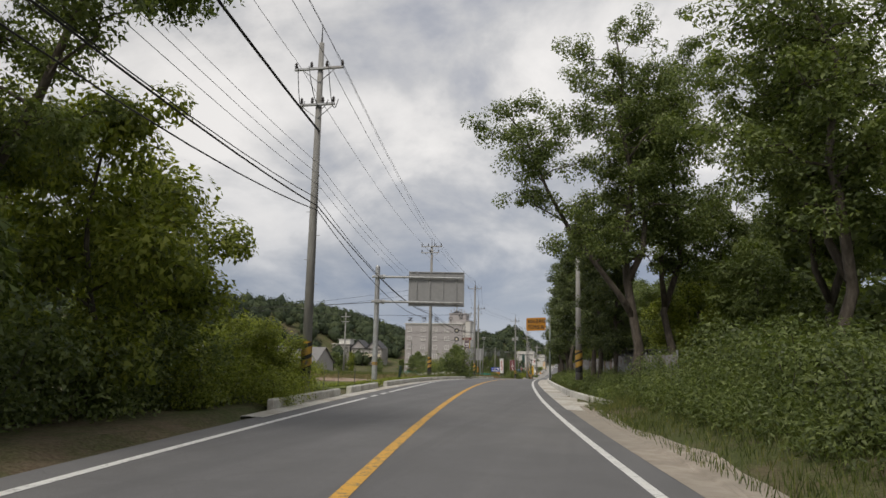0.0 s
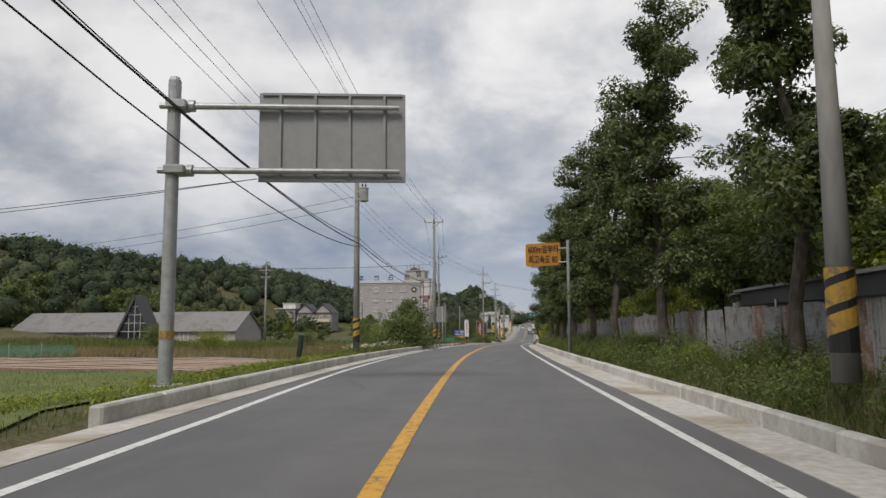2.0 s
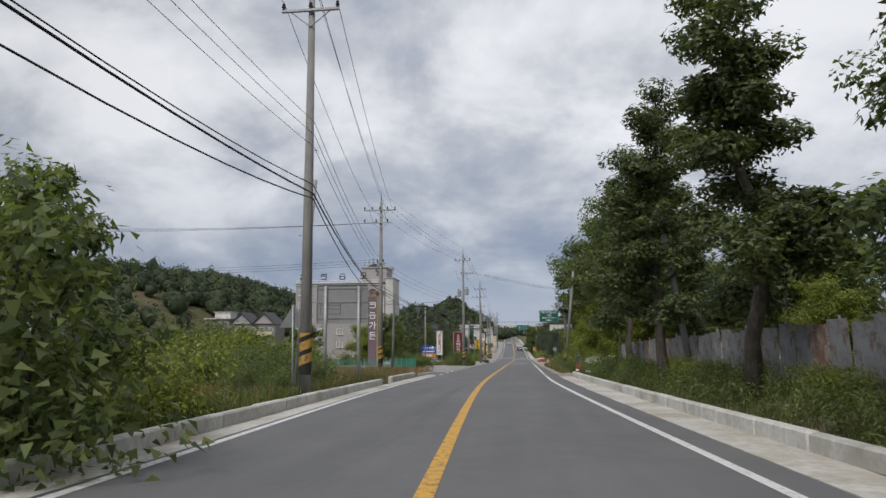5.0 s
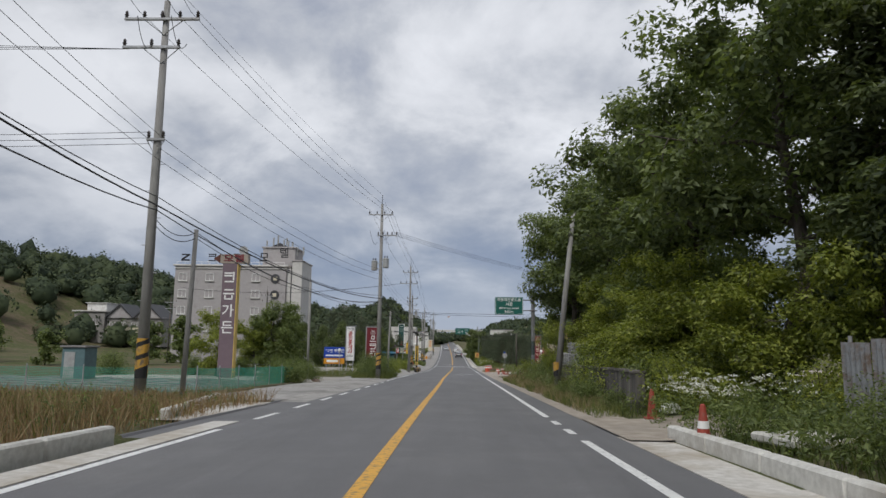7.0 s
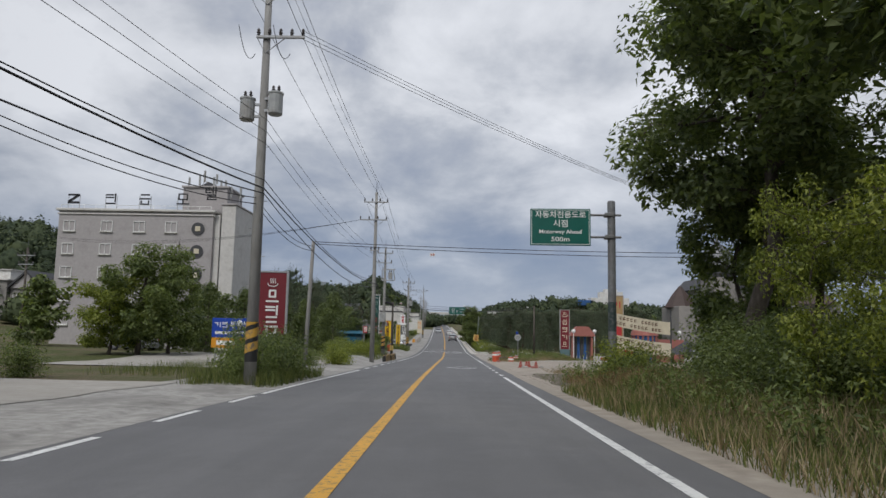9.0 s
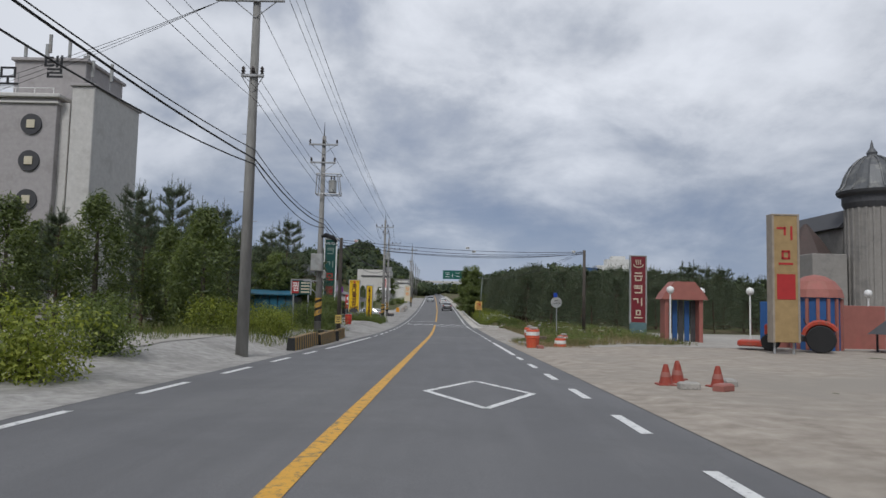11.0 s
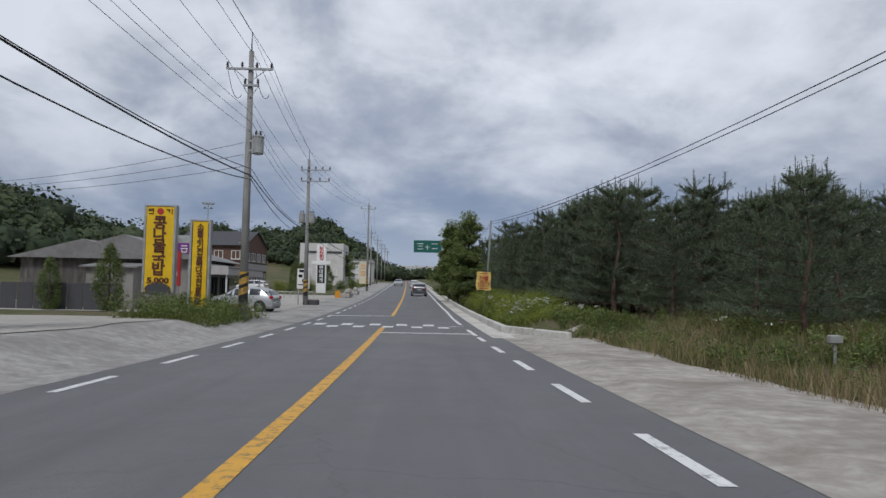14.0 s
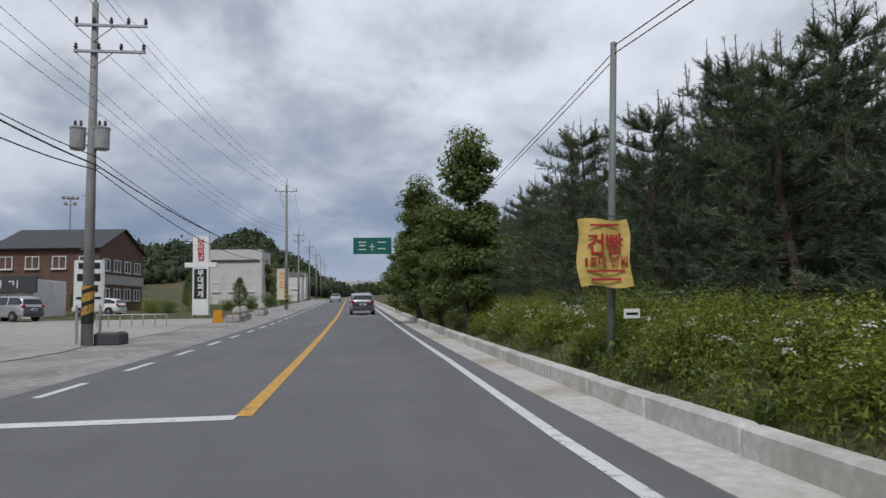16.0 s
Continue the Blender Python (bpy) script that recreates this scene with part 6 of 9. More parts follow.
part("door", Geo().box((-0.1, -0.48, 3.9), (0.54, 0.02, 0.86), bevel=0.006), "transformer", boxes)
part("small_box", Geo().box((0.28, -0.22, 3.25), (0.2, 0.14, 0.4), bevel=0.02), "transformer", boxes)
part("shelf", Geo().box((-0.45, -0.1, 2.9), (0.75, 0.4, 0.05), bevel=0.01), "galvanised", boxes)
part("strut", Geo().tube([(-0.75, -0.1, 2.88), (-0.1, -0.1, 2.2)], 0.02, 5), "galvanised", boxes)
splice = thing("cable_splice", (-6.7, 208.1, float(land_z(-7, 208)) + 5.3), label="black cable splice closure hanging by a pole", category="cable box")
part("case", Geo().tube([(-0.3, 0, 0.05), (-0.1, 0, 0.12), (0.3, 0, 0.0), (0.5, 0.05, -0.25)], [0.07, 0.13, 0.13, 0.07], 10), "rubber", splice, smooth=True)


s = thing("leaning_pole", (6.8, 99.5, float(land_z(6.8, 99.5))), 0, "bare grey pole leaning over the verge", "pole")
part("shaft", Geo().tube([(0, 0, -0.3), (-0.45, 0, 2.9), (-0.95, 0, 6.2)], [0.12, 0.105, 0.085], 14), "pole_concrete", s, smooth=True)
part("cap", Geo().turned([(0.088, 0), (0.09, 0.02), (0.03, 0.05)], 12, (-0.955, 0, 6.19)), "galvanised", s)


def wire(a, b, sag, r, name="power_line", label="thin dark overhead power line", group="overhead lines", n=14):
    a, b = Vector(a), Vector(b)
    pts = [a + (b - a) * t + Vector((0, 0, -4 * sag * t * (1 - t))) for t in (i / n for i in range(n + 1))]
    ob = part(name, Geo().tube(pts, r, 4, caps=False), "cable")
    return tagged(ob, label, "cable", group)


RUN = ["a", "b", "c", "d", "e", "f", "g", "i", "j", "k", "l0", "l1", "l2", "l3", "l4"]
DROP = {"a": 0.75, "b": 1.1, "c": 0.1, "d": 0.4, "e": 0.7, "f": 0.9, "g": 0.8, "i": 0.8, "j": 0.85, "k": 0.7}
for p, q in zip(RUN, RUN[1:]):
    (u, hu), (v, hv) = POLES[p], POLES[q]
    near = RUN.index(p) < 9
    span = (v - u).length
    for off in (-0.88, 0.35, 0.88) if near else (-0.8, 0.8):
        wire(u + Vector((off, -0.15, hu - DROP.get(p, 0.75) + 0.28)), v + Vector((off, -0.15, hv - DROP.get(q, 0.75) + 0.28)), span * 0.014, 0.011)
    wire(u + Vector((0, 0, hu + 0.78)), v + Vector((0, 0, hv + 0.78)), span * 0.009, 0.008)
    if near:
        for k, hz in enumerate((8.6, 8.2, 7.8)):
            wire(u + Vector((0.16, 0, hz)), v + Vector((0.16, 0, hz)), span * 0.018, 0.009)
for run in (["a", "b", "c", "d", "e", "f", "g", "h", "i", "j", "k"],):
    for p, q in zip(run, run[1:]):
        u, v = POLES[p][0], POLES[q][0]
        span = (v - u).length
        hu, hv = ({"a": 7.0, "b": 7.0, "d": 6.3, "e": 6.3, "f": 6.3}.get(key, 6.0) for key in (p, q))
        for k, (dz, r) in enumerate(((0, 0.028), (0.28, 0.016), (-0.16, 0.02))):
            wire(u + Vector((0.18, -0.1, hu + dz)), v + Vector((0.18, -0.1, hv + dz)), span * (0.02 + 0.006 * k), r, "telephone_cable", "thick black bundled telephone cable")
wire(POLES["a"][0] + Vector((0.3, 0, 10.6)), POLES["b"][0] + Vector((0.1, -0.1, 9.9)), 0.5, 0.05, "feeder_cable", "thick black feeder cable ending at a pole")
# jumper loops on the first pole
u, hu = POLES["b"]
for i, (x0, x1) in enumerate(((-0.85, -0.5), (-0.4, 0.45), (0.4, 0.85))):
    wire(u + Vector((x0, -0.2, hu - 1.0)), u + Vector((x1, -0.2, hu - 2.4)), 0.9, 0.016, "jumper_cable", "black looped jumper cable", n=12)
for key, z in (("e", 12.3), ("f", 11.3), ("i", 9.9)):
    u, hu = POLES[key]
    for x0, x1 in ((-0.9, -0.3), (0.25, 0.85)):
        wire(u + Vector((x0, -0.2, z + 0.5)), u + Vector((x1, -0.2, z - 0.5)), 0.55, 0.012, "jumper_cable", "black looped jumper cable", n=10)
# lines across the road and to side poles
w0, x0 = POLES["w"], POLES["x"]
for dz, s in ((0.0, 0.28), (-0.12, 0.42), (-0.3, 0.5), (-0.36, 0.38)):
    wire(w0[0] + Vector((0, 0, w0[1] - 0.12 + dz)), x0[0] + Vector((0, 0, x0[1] - 0.1 + dz * 0.4)), s, 0.014, "telephone_cable", "black telephone cable across the road")
for dz, s in ((0.0, 0.5), (0.1, 0.4)):
    wire(POLES["m"][0] + Vector((0, 0, 6.1 + dz)), POLES["y"][0] + Vector((0, 0, 6.3 + dz)), s, 0.014, "telephone_cable", "black telephone cable across the road")
for dz in (0.0, 0.14):
    wire(x0[0] + Vector((0, 0, 5.2 + dz)), POLES["p"][0] + Vector((0, 0, 5.7 + dz)), 0.7, 0.012, "telephone_cable", "black cable along the pines")
    wire(POLES["p"][0] + Vector((0, 0, 5.6 + dz)), (3.6, 318, 4.2), 0.8, 0.012, "telephone_cable", "black cable along the pines")
for p, q, hz in (("h", "w", 5.3), ("f", "m", 5.9), ("n", "e", 5.8), ("n", "o", 5.8), ("o", "f", 6.0)):
    for dz in (0, 0.2):
        wire(POLES[p][0] + Vector((0, 0, hz + dz - 0.2)), POLES[q][0] + Vector((0, 0, (5.5 if q == "w" else 5.9) + dz - 0.1)), 0.35, 0.014, "telephone_cable", "black bundled telephone cable")
for dz in (0, 0.5, 1.0):
    wire(POLES["f"][0] + Vector((1.2, 0, 11.4 + dz * 0.3)), (25, 190 + dz, 8.5 + dz * 0.3), 0.8, 0.01)
    wire(POLES["e"][0] + Vector((-1.2, 0, 11.7)), (-70, 118 + dz * 4, 13.5), 1.2, 0.01)
    wire(POLES["e"][0] + Vector((-0.3, 0, 8.4 + dz * 0.4)), (-60, 122, 9.0 + dz * 0.4), 1.0, 0.009)
    wire(POLES["g"][0] + Vector((-1.2, 0, 11.0)), (-45, 214 + dz * 3, 10.5), 1.0, 0.01)
    wire(POLES["i"][0] + Vector((-0.2, 0, 7.4 - dz)), (-34, 262, 5.0 - dz * 0.3), 0.6, 0.01)
for dz in (0, 0.5):
    wire(POLES["c"][0] + Vector((-0.2, 0, 8.6 - dz)), (-60, 80, 9.0 - dz), 1.2, 0.012)
    wire(POLES["b"][0].lerp(POLES["c"][0], 0.55) + Vector((0.1, 0, 5.6)), (-60, 55 + dz * 6, 8.2), 0.9, 0.011)
# small tags clipped to the cables
for k, (x, y, z) in enumerate(((-1.05, 170.35, 4.5), (-5.7, 212.3, 3.72), (1.1, 214.7, 3.62), (1.5, 214.9, 3.42), (8.3, 217.2, 3.72))):
    tag = thing("cable_tag", (x, y, z), label="small white height tag clipped to a cable", category="tag", group="cable tags")
    part("plate", Geo().box((0, 0, 0), (0.24, 0.02, 0.15), bevel=0.006), "sign_white", tag)
    part("mark", Geo().box((-0.05, -0.012, 0), (0.07, 0.004, 0.07)).box((0.05, -0.012, 0), (0.05, 0.004, 0.09)), "ink_red" if k in (0, 1) else "ink", tag)


# the sign gantry seen from behind
z0 = float(land_z(-3.95, 43.3))
g = thing("sign_gantry", (-3.95, 43.3, z0), 11.5, "grey steel sign gantry, its board seen from behind", "road sign")
part("post", Geo().turned([(0.3, -0.2), (0.3, 0.05), (0.17, 0.08), (0.155, 7.5), (0.11, 7.6)], 16), "galvanised", g, smooth=False)
part("base_plate", Geo().box((0, 0, 0.05), (0.7, 0.7, 0.06), bevel=0.02), "galvanised", g)
for z in (6.9 - z0, 8.53 - z0):
    part("arm", Geo().tube([(-0.35, 0, z), (0.3, 0, z), (5.55, 0, z)], [0.075, 0.085, 0.06], 10), "galvanised", g)
    part("clamp", Geo().box((0.1, 0, z), (0.5, 0.5, 0.22), bevel=0.03).tube([(0.35, 0, z), (0.5, 0, z)], 0.15, 12), "galvanised", g)
bx = 3.88
board = part("board", Geo().box((bx, 0.16, 7.79 - z0), (3.66, 0.04, 2.28), bevel=0.01), "board_back", g, "grey sheet-metal back of a road sign")
for dx in (-1.3, -0.43, 0.43, 1.3):
    part("stiffener", Geo().box((bx + dx, 0.11, 7.79 - z0), (0.07, 0.07, 2.2), bevel=0.008), "board_back", board)
for dz in (-1.1, 1.1):
    part("edge_rail", Geo().box((bx, 0.12, 7.79 - z0 + dz), (3.5, 0.07, 0.07), bevel=0.008), "board_back", board)
part("reflector", Geo().tube([(0, 0, 1.15), (0, 0, 1.35)], 0.176, 16), "band_yellow", g)

# sheet board on two posts beside the shrubs, seen from behind
zb = float(land_z(-6.85, 103.9))
s = thing("notice_board", (-6.85, 103.9, zb), 4, "large grey metal board on two posts, seen from behind", "road sign")
face = part("board", Geo().box((0, 0.08, 4.11 - zb), (2.24, 0.04, 1.68), bevel=0.01), "board_back", s)
part("edge", Geo().box((0, 0.05, 4.96 - zb), (2.26, 0.08, 0.03)).box((0, 0.05, 3.26 - zb), (2.26, 0.08, 0.03)).box((1.12, 0.05, 4.11 - zb), (0.03, 0.08, 1.66)).box((-1.12, 0.05, 4.11 - zb), (0.03, 0.08, 1.66)), "galvanised", face)
for dx in (-0.73, 0.73):
    part("post", Geo().tube([(dx, 0, -0.3), (dx, 0, 4.9 - zb)], 0.075, 10), "galvanised", s, smooth=True)
for z in (3.5, 4.2, 4.8):
    part("rail", Geo().box((0, 0.045, z - zb), (2.2, 0.03, 0.05), bevel=0.005), "board_back", s)
part("table", Geo().box((-0.52, 0.055, 4.06 - zb), (0.9, 0.006, 0.012)).box((-0.52, 0.055, 3.9 - zb), (0.9, 0.006, 0.012)).box((-0.52, 0.055, 3.68 - zb), (0.9, 0.006, 0.012)).box((-0.08, 0.055, 3.9 - zb), (0.012, 0.006, 0.46)).box((-0.96, 0.055, 3.9 - zb), (0.012, 0.006, 0.46)), "ink", s, "printed label frame")
zb = float(land_z(-6.6, 97))
s = thing("warning_sign", (-6.62, 96.8, zb), 0, "triangular road sign on a slim leaning post, seen from behind", "road sign")
part("post", Geo().tube([(0.02, 0, -0.2), (-0.02, 0, 3.0)], 0.03, 8), "galvanised", s, smooth=True)
part("plate", Geo().prism([(-0.45, 2.25), (0.45, 2.25), (0.0, 3.05)], 0.02, pose(0, 0.04, 0, 0, 0, 25)), "board_back", s)
utility_pole("v", -6.75, 97.4, 7.4, (), label="slim grey steel pole leaning over the shrubs", material="galvanised", pin=False, steps=False, band=False, r0=0.085, r1=0.07, lean=(0.62, 0), group="cable poles")

# yellow speed notice
s = thing("speed_sign", (6.25, 63.0, float(land_z(6.25, 63.0))), 0, "orange-yellow notice board with black lettering on a slim post", "road sign")
zb = float(land_z(6.25, 63.0))
part("post", Geo().tube([(0, 0, -0.3), (0.02, 0, 7.25 - zb)], [0.085, 0.075], 12), "green_post", s, smooth=True)
for z in (6.15, 6.85):
    part("arm", Geo().tube([(0.0, 0, z - zb), (-0.45, 0, z - zb)], 0.035, 8), "galvanised", s)
face = part("panel", Geo().prism([(-2.1, 6.02 - zb), (-2.1, 7.02 - zb), (-2.02, 7.1 - zb), (-0.4, 7.16 - zb), (-0.35, 7.1 - zb), (-0.35, 6.0 - zb), (-2.0, 5.94 - zb)], 0.05, pose(0, 0.05, 0)), "notice_orange", s)
lettering("600m앞부터", 0.36, "ink", s, pose(-1.22, 0.04, 6.79 - zb), wide=1.5, bold=0.008)
lettering("최고속도 80", 0.36, "ink", s, pose(-1.22, 0.04, 6.27 - zb), wide=1.45, bold=0.008)

# green motorway notice
zb = float(land_z(6.5, 167.2))
s = thing("motorway_sign", (6.5, 167.2, zb), -3, "green road sign with white lettering on a steel post", "road sign")
part("post", Geo().turned([(0.17, -0.3), (0.165, 6.5 - zb), (0.12, 6.55 - zb)], 16), "dark_galvanised", s)
for z in (5.02, 5.95):
    part("arm", Geo().tube([(0.4, 0, z - zb), (-1.0, 0, z - zb)], 0.05, 8), "dark_galvanised", s)
    part("clamp", Geo().box((-0.1, 0, z - zb), (0.4, 0.44, 0.16), bevel=0.03), "dark_galvanised", s)
part("sticker", Geo().tube([(0, 0, 1.9), (0, 0, 3.1)], [0.172, 0.171], 16), "poster_dark", s, "dark green advertising sheet wrapped round the post")
face = part("panel", Geo().box((-2.12, -0.06, 5.42 - zb), (2.5, 0.05, 1.56), bevel=0.02), "sign_green", s)
part("border", Geo().box((-2.12, -0.09, 6.14 - zb), (2.4, 0.006, 0.02)).box((-2.12, -0.09, 4.7 - zb), (2.4, 0.006, 0.02)).box((-3.31, -0.09, 5.42 - zb), (0.02, 0.006, 1.45)).box((-0.93, -0.09, 5.42 - zb), (0.02, 0.006, 1.45)), "ink_white", s)
for text, z, h, w in (("자동차전용도로", 5.93, 0.25, 2.1), ("시점", 5.55, 0.27, 0.6), ("Motorway Ahead", 5.22, 0.18, 1.75), ("500m", 4.9, 0.22, 0.75)):
    lettering(text, h, "ink_white", s, pose(-2.12, -0.095, z - zb), wide=w, bold=0.003)

# far green gantry over the road
yb = 334.5
zb = float(land_z(5.8, yb))
s = thing("direction_sign", (5.8, yb, zb), 0, "large green direction sign on an arm over the road", "road sign")
part("post", Geo().turned([(0.22, -0.3), (0.2, 8.3), (0.15, 8.4)], 14), "galvanised", s)
for z in (6.3, 7.3):
    part("arm", Geo().tube([(0.3, 0, z), (-7.0, 0, z)], 0.08, 8), "galvanised", s)
part("panel", Geo().box((-4.95, -0.1, 6.85), (4.7, 0.06, 2.05), bevel=0.02), "sign_green", s)
gb = Geo()
for x, z, w in ((-6.2, 7.3, 1.3), (-3.8, 7.3, 1.3), (-6.2, 6.9, 1.0), (-3.8, 6.5, 1.2), (-6.2, 6.4, 1.2)):
    gb.box((x, -0.14, z), (w * 0.8, 0.01, 0.1))
gb.box((-5.0, -0.14, 6.7), (0.09, 0.01, 0.9)).box((-5.0, -0.14, 6.75), (0.7, 0.01, 0.08))
part("bars", gb, "ink_white", s, "unreadable white bars and an arrow")

# ---- buildings ----
def win(parent, x, y, z, w, h, frame="sign_white", panes=2, face=0, sill=True):
    """A window set in a wall that faces -y (face 0) or +x (face 90)."""
    m = pose(x, y, z, 0, 0, face)
    g = Geo()
    for cx, cz, sx, sz in ((0, h / 2, w + 0.1, 0.08), (0, -h / 2, w + 0.1, 0.08), (-w / 2, 0, 0.08, h), (w / 2, 0, 0.08, h), (0, 0, 0.06, h)):
        g.box((0, 0, 0), (sx, 0.12, sz), m=m @ pose(cx, -0.03, cz))
    o = part("window", g, frame, parent)
    for k in range(panes):
        part("pane", Geo().box((0, 0, 0), (w / panes - 0.04, 0.02, h - 0.05), m=m @ pose(-w / 2 + w * (k + 0.5) / panes, 0.015, 0)), "glass", o)
    if sill:
        part("sill", Geo().box((0, 0, 0), (w + 0.25, 0.2, 0.09), m=m @ pose(0, -0.1, -h / 2 - 0.08)), "concrete", o)
    return o


def house(name, x, y, w, d, h, wall, roof, label, pitch=1.6, rz=0.0, windows=2, storeys=1, eave=0.45, base=None, category="house"):
    """A walled house under a pitched roof, its ridge along x."""
    z = (float(land_z(x, y)) if base is None else base)
    o = thing(name, (x, y, z), rz, label, category)
    part("wall", Geo().prism([(-d / 2, -0.5), (d / 2, -0.5), (d / 2, h), (0, h + pitch * 0.96), (-d / 2, h)], w, pose(-w / 2, 0, 0, 0, 0, -90) @ pose(0, 0, 0)), wall, o)
    for sgn in (-1, 1):
        ln = math.hypot(d / 2 + eave, pitch * (d / 2 + eave) / (d / 2))
        ang = math.degrees(math.atan2(pitch, d / 2))
        part("roof", Geo().box((0, 0, 0), (w + 0.7, ln, 0.12), m=pose(0, sgn * (d / 4 + eave / 2), h + pitch / 2 - eave * pitch / d, -sgn * ang, 0, 0) @ pose(0, 0, 0.06), bevel=0.02), roof, o)
    for s in range(storeys):
        for k in range(windows):
            win(o, -w / 2 + w * (k + 0.5) / windows, -d / 2, h * (s + 0.55) / storeys, min(1.6, w / windows * 0.5), 1.2)
    return o


def motel():
    y0, z0 = 221.0, float(land_z(-38, 221)) - 0.2
    o = thing("motel", (-38, y0, z0), 0, "five-storey grey stucco motel with rooftop letters and masts", "building")
    t = 14.6 - z0
    part("wall", Geo().box((-1.0, 4.5, t / 2), (19.0, 9.0, t), bevel=0.04), "stucco", o)
    part("parapet", Geo().box((-1.0, 4.5, t + 0.15), (19.6, 9.6, 0.3), bevel=0.05).box((-1.0, 4.5, t - 0.35), (19.3, 9.3, 0.18), bevel=0.04), "stucco_pale", o)
    part("stair_wall", Geo().box((8.6, 4.2, t / 2 + 0.1), (1.2, 7.4, t - 0.6), bevel=0.04), "stucco_pale", o)
    part("stair_glass", Geo().box((9.3, 4.0, t / 2), (0.5, 6.6, t - 1.0)), "glass", o, "dark glazed strip beside the stairs")
    part("stair_tower", Geo().box((10.3, 3.9, t / 2 + 0.5), (1.7, 7.4, t + 1.0), bevel=0.05), "stucco_pale", o)
    part("tower_cap", Geo().box((10.3, 3.9, t + 1.1), (2.0, 7.7, 0.22), bevel=0.04), "stucco", o)
    ph = part("penthouse", Geo().box((6.6, 5.0, t + 1.9), (5.6, 6.0, 3.2), bevel=0.05).box((6.6, 5.0, t + 3.6), (6.0, 6.4, 0.25), bevel=0.03), "stucco", o)
    part("penthouse_roof", Geo().prism([(-2.4, 0), (2.4, 0), (0, 1.1)], 5.0, pose(6.0, 4.6, t + 3.7)), "roof_dark", o)
    part("tank_wall", Geo().box((4.6, 4.0, t + 1.2), (2.0, 2.4, 1.9), bevel=0.04), "stucco", o)
    for z in (12.75, 9.95, 7.1, 4.25, 1.4):
        for x in (-47.1, -42.5, -38.5, -34.6):
            win(o, x + 38, 0.0, z - z0, 1.35, 1.25)
    for z in (12.6, 9.85, 6.95, 4.1):
        r = part("medallion", Geo().tube([(6.7, -0.12, z - z0), (6.7, 0.05, z - z0)], 0.78, 20), "roof_dark", o, "dark round medallion")
        part("boss", Geo().box((6.7, -0.16, z - z0), (0.62, 0.06, 0.62), bevel=0.02), "sign_pale", r)
    rail = Geo()
    rail.tube([(-10.3, 0.0, t + 0.75), (8.2, 0.0, t + 0.75)], 0.03, 5)
    for k in range(14):
        rail.tube([(-10.3 + k * 1.42, 0.0, t + 0.2), (-10.3 + k * 1.42, 0.0, t + 0.75)], 0.025, 5)
    part("rail", rail, "sign_white", o)
    # rooftop letters on frames: an emblem, two name blocks, and the word
    for k, x in enumerate((-8.9, -4.3, -0.1, 4.6)):
        fr = part("letter_frame", Geo().tube([(x - 0.7, 0.25, t), (x - 0.7, 0.25, t + 2.0)], 0.035, 5).tube([(x + 0.7, 0.25, t), (x + 0.7, 0.25, t + 2.0)], 0.035, 5).tube([(x - 0.8, 0.25, t + 0.95), (x + 0.8, 0.25, t + 0.95)], 0.03, 5), "galvanised", o)
        if k == 0:
            part("emblem", Geo().box((x, 0.12, t + 1.55), (1.6, 0.1, 0.3), m=pose(x, 0.12, t + 1.55, 0, -35)).box((x, 0.12, t + 2.0), (1.4, 0.1, 0.22)).box((x, 0.12, t + 1.05), (1.4, 0.1, 0.25)), "ink", fr)
        elif k < 3:
            part("letter", glyph_bars(Geo(), x, t + 1.55, 1.5, 0.12, k), "ink", fr)
    lettering("모", 1.5, "ink", o, pose(4.6, 0.1, t + 1.5), bold=0.02)
    lettering("텔", 1.5, "ink", o, pose(8.0, 0.1, t + 2.3), bold=0.02)
    for k in range(11):
        x, y, h = 4.2 + k * 0.6 + rng.uniform(-0.2, 0.2), 2.5 + (k % 3) * 1.6, rng.uniform(1.2, 2.3)
        m = part("mast", Geo().tube([(x, y, t + 3.4 if k < 8 else t + 1.1), (x, y, t + 3.6 + h if k < 8 else t + 1.8 + h)], 0.04, 6), "galvanised", o)
        part("antenna", Geo().box((x + 0.12, y - 0.05, (t + 3.4 if k < 8 else t + 1.6) + h * 0.75), (0.24, 0.16, min(1.5, h * 0.7)), bevel=0.03), "transformer", m)
    part("dish", Geo().turned([(0.05, 0), (0.35, 0.1), (0.5, 0.25)], 12, (4.0, 3.2, t + 2.4)), "transformer", o)


motel()

# the tall arrow sign of an inn in the yard
zb = float(land_z(-16.8, 155.5))
s = thing("inn_sign", (-16.8, 155.5, zb), 0, "tall mauve sign pillar with an orange edge and arrow board", "sign")
part("pillar", Geo().box((0, 0, (7.6 - zb) / 2), (1.08, 0.55, 7.6 - zb), bevel=0.02), "sign_mauve", s)
part("side_strip", Geo().box((0.565, 0, (7.6 - zb) / 2), (0.05, 0.6, 7.5 - zb)), "sign_ochre", s, "orange side strip")
part("arrow_board", Geo().prism([(-1.25, 7.95 - zb), (-0.75, 7.62 - zb), (1.3, 7.62 - zb), (1.3, 8.28 - zb), (-0.75, 8.28 - zb)], 0.5, pose(0, -0.28, 0)), "board_dull", s, "weathered cream arrow board")
part("arrow_tip", Geo().prism([(-1.25, 7.95 - zb), (-0.75, 7.62 - zb), (-0.75, 8.28 - zb)], 0.02, pose(0, -0.305, 0)), "ink_brown", s)
lettering("모텔", 0.5, "sign_red", s, pose(0.25, -0.3, 7.95 - zb), wide=1.5, bold=0.012)
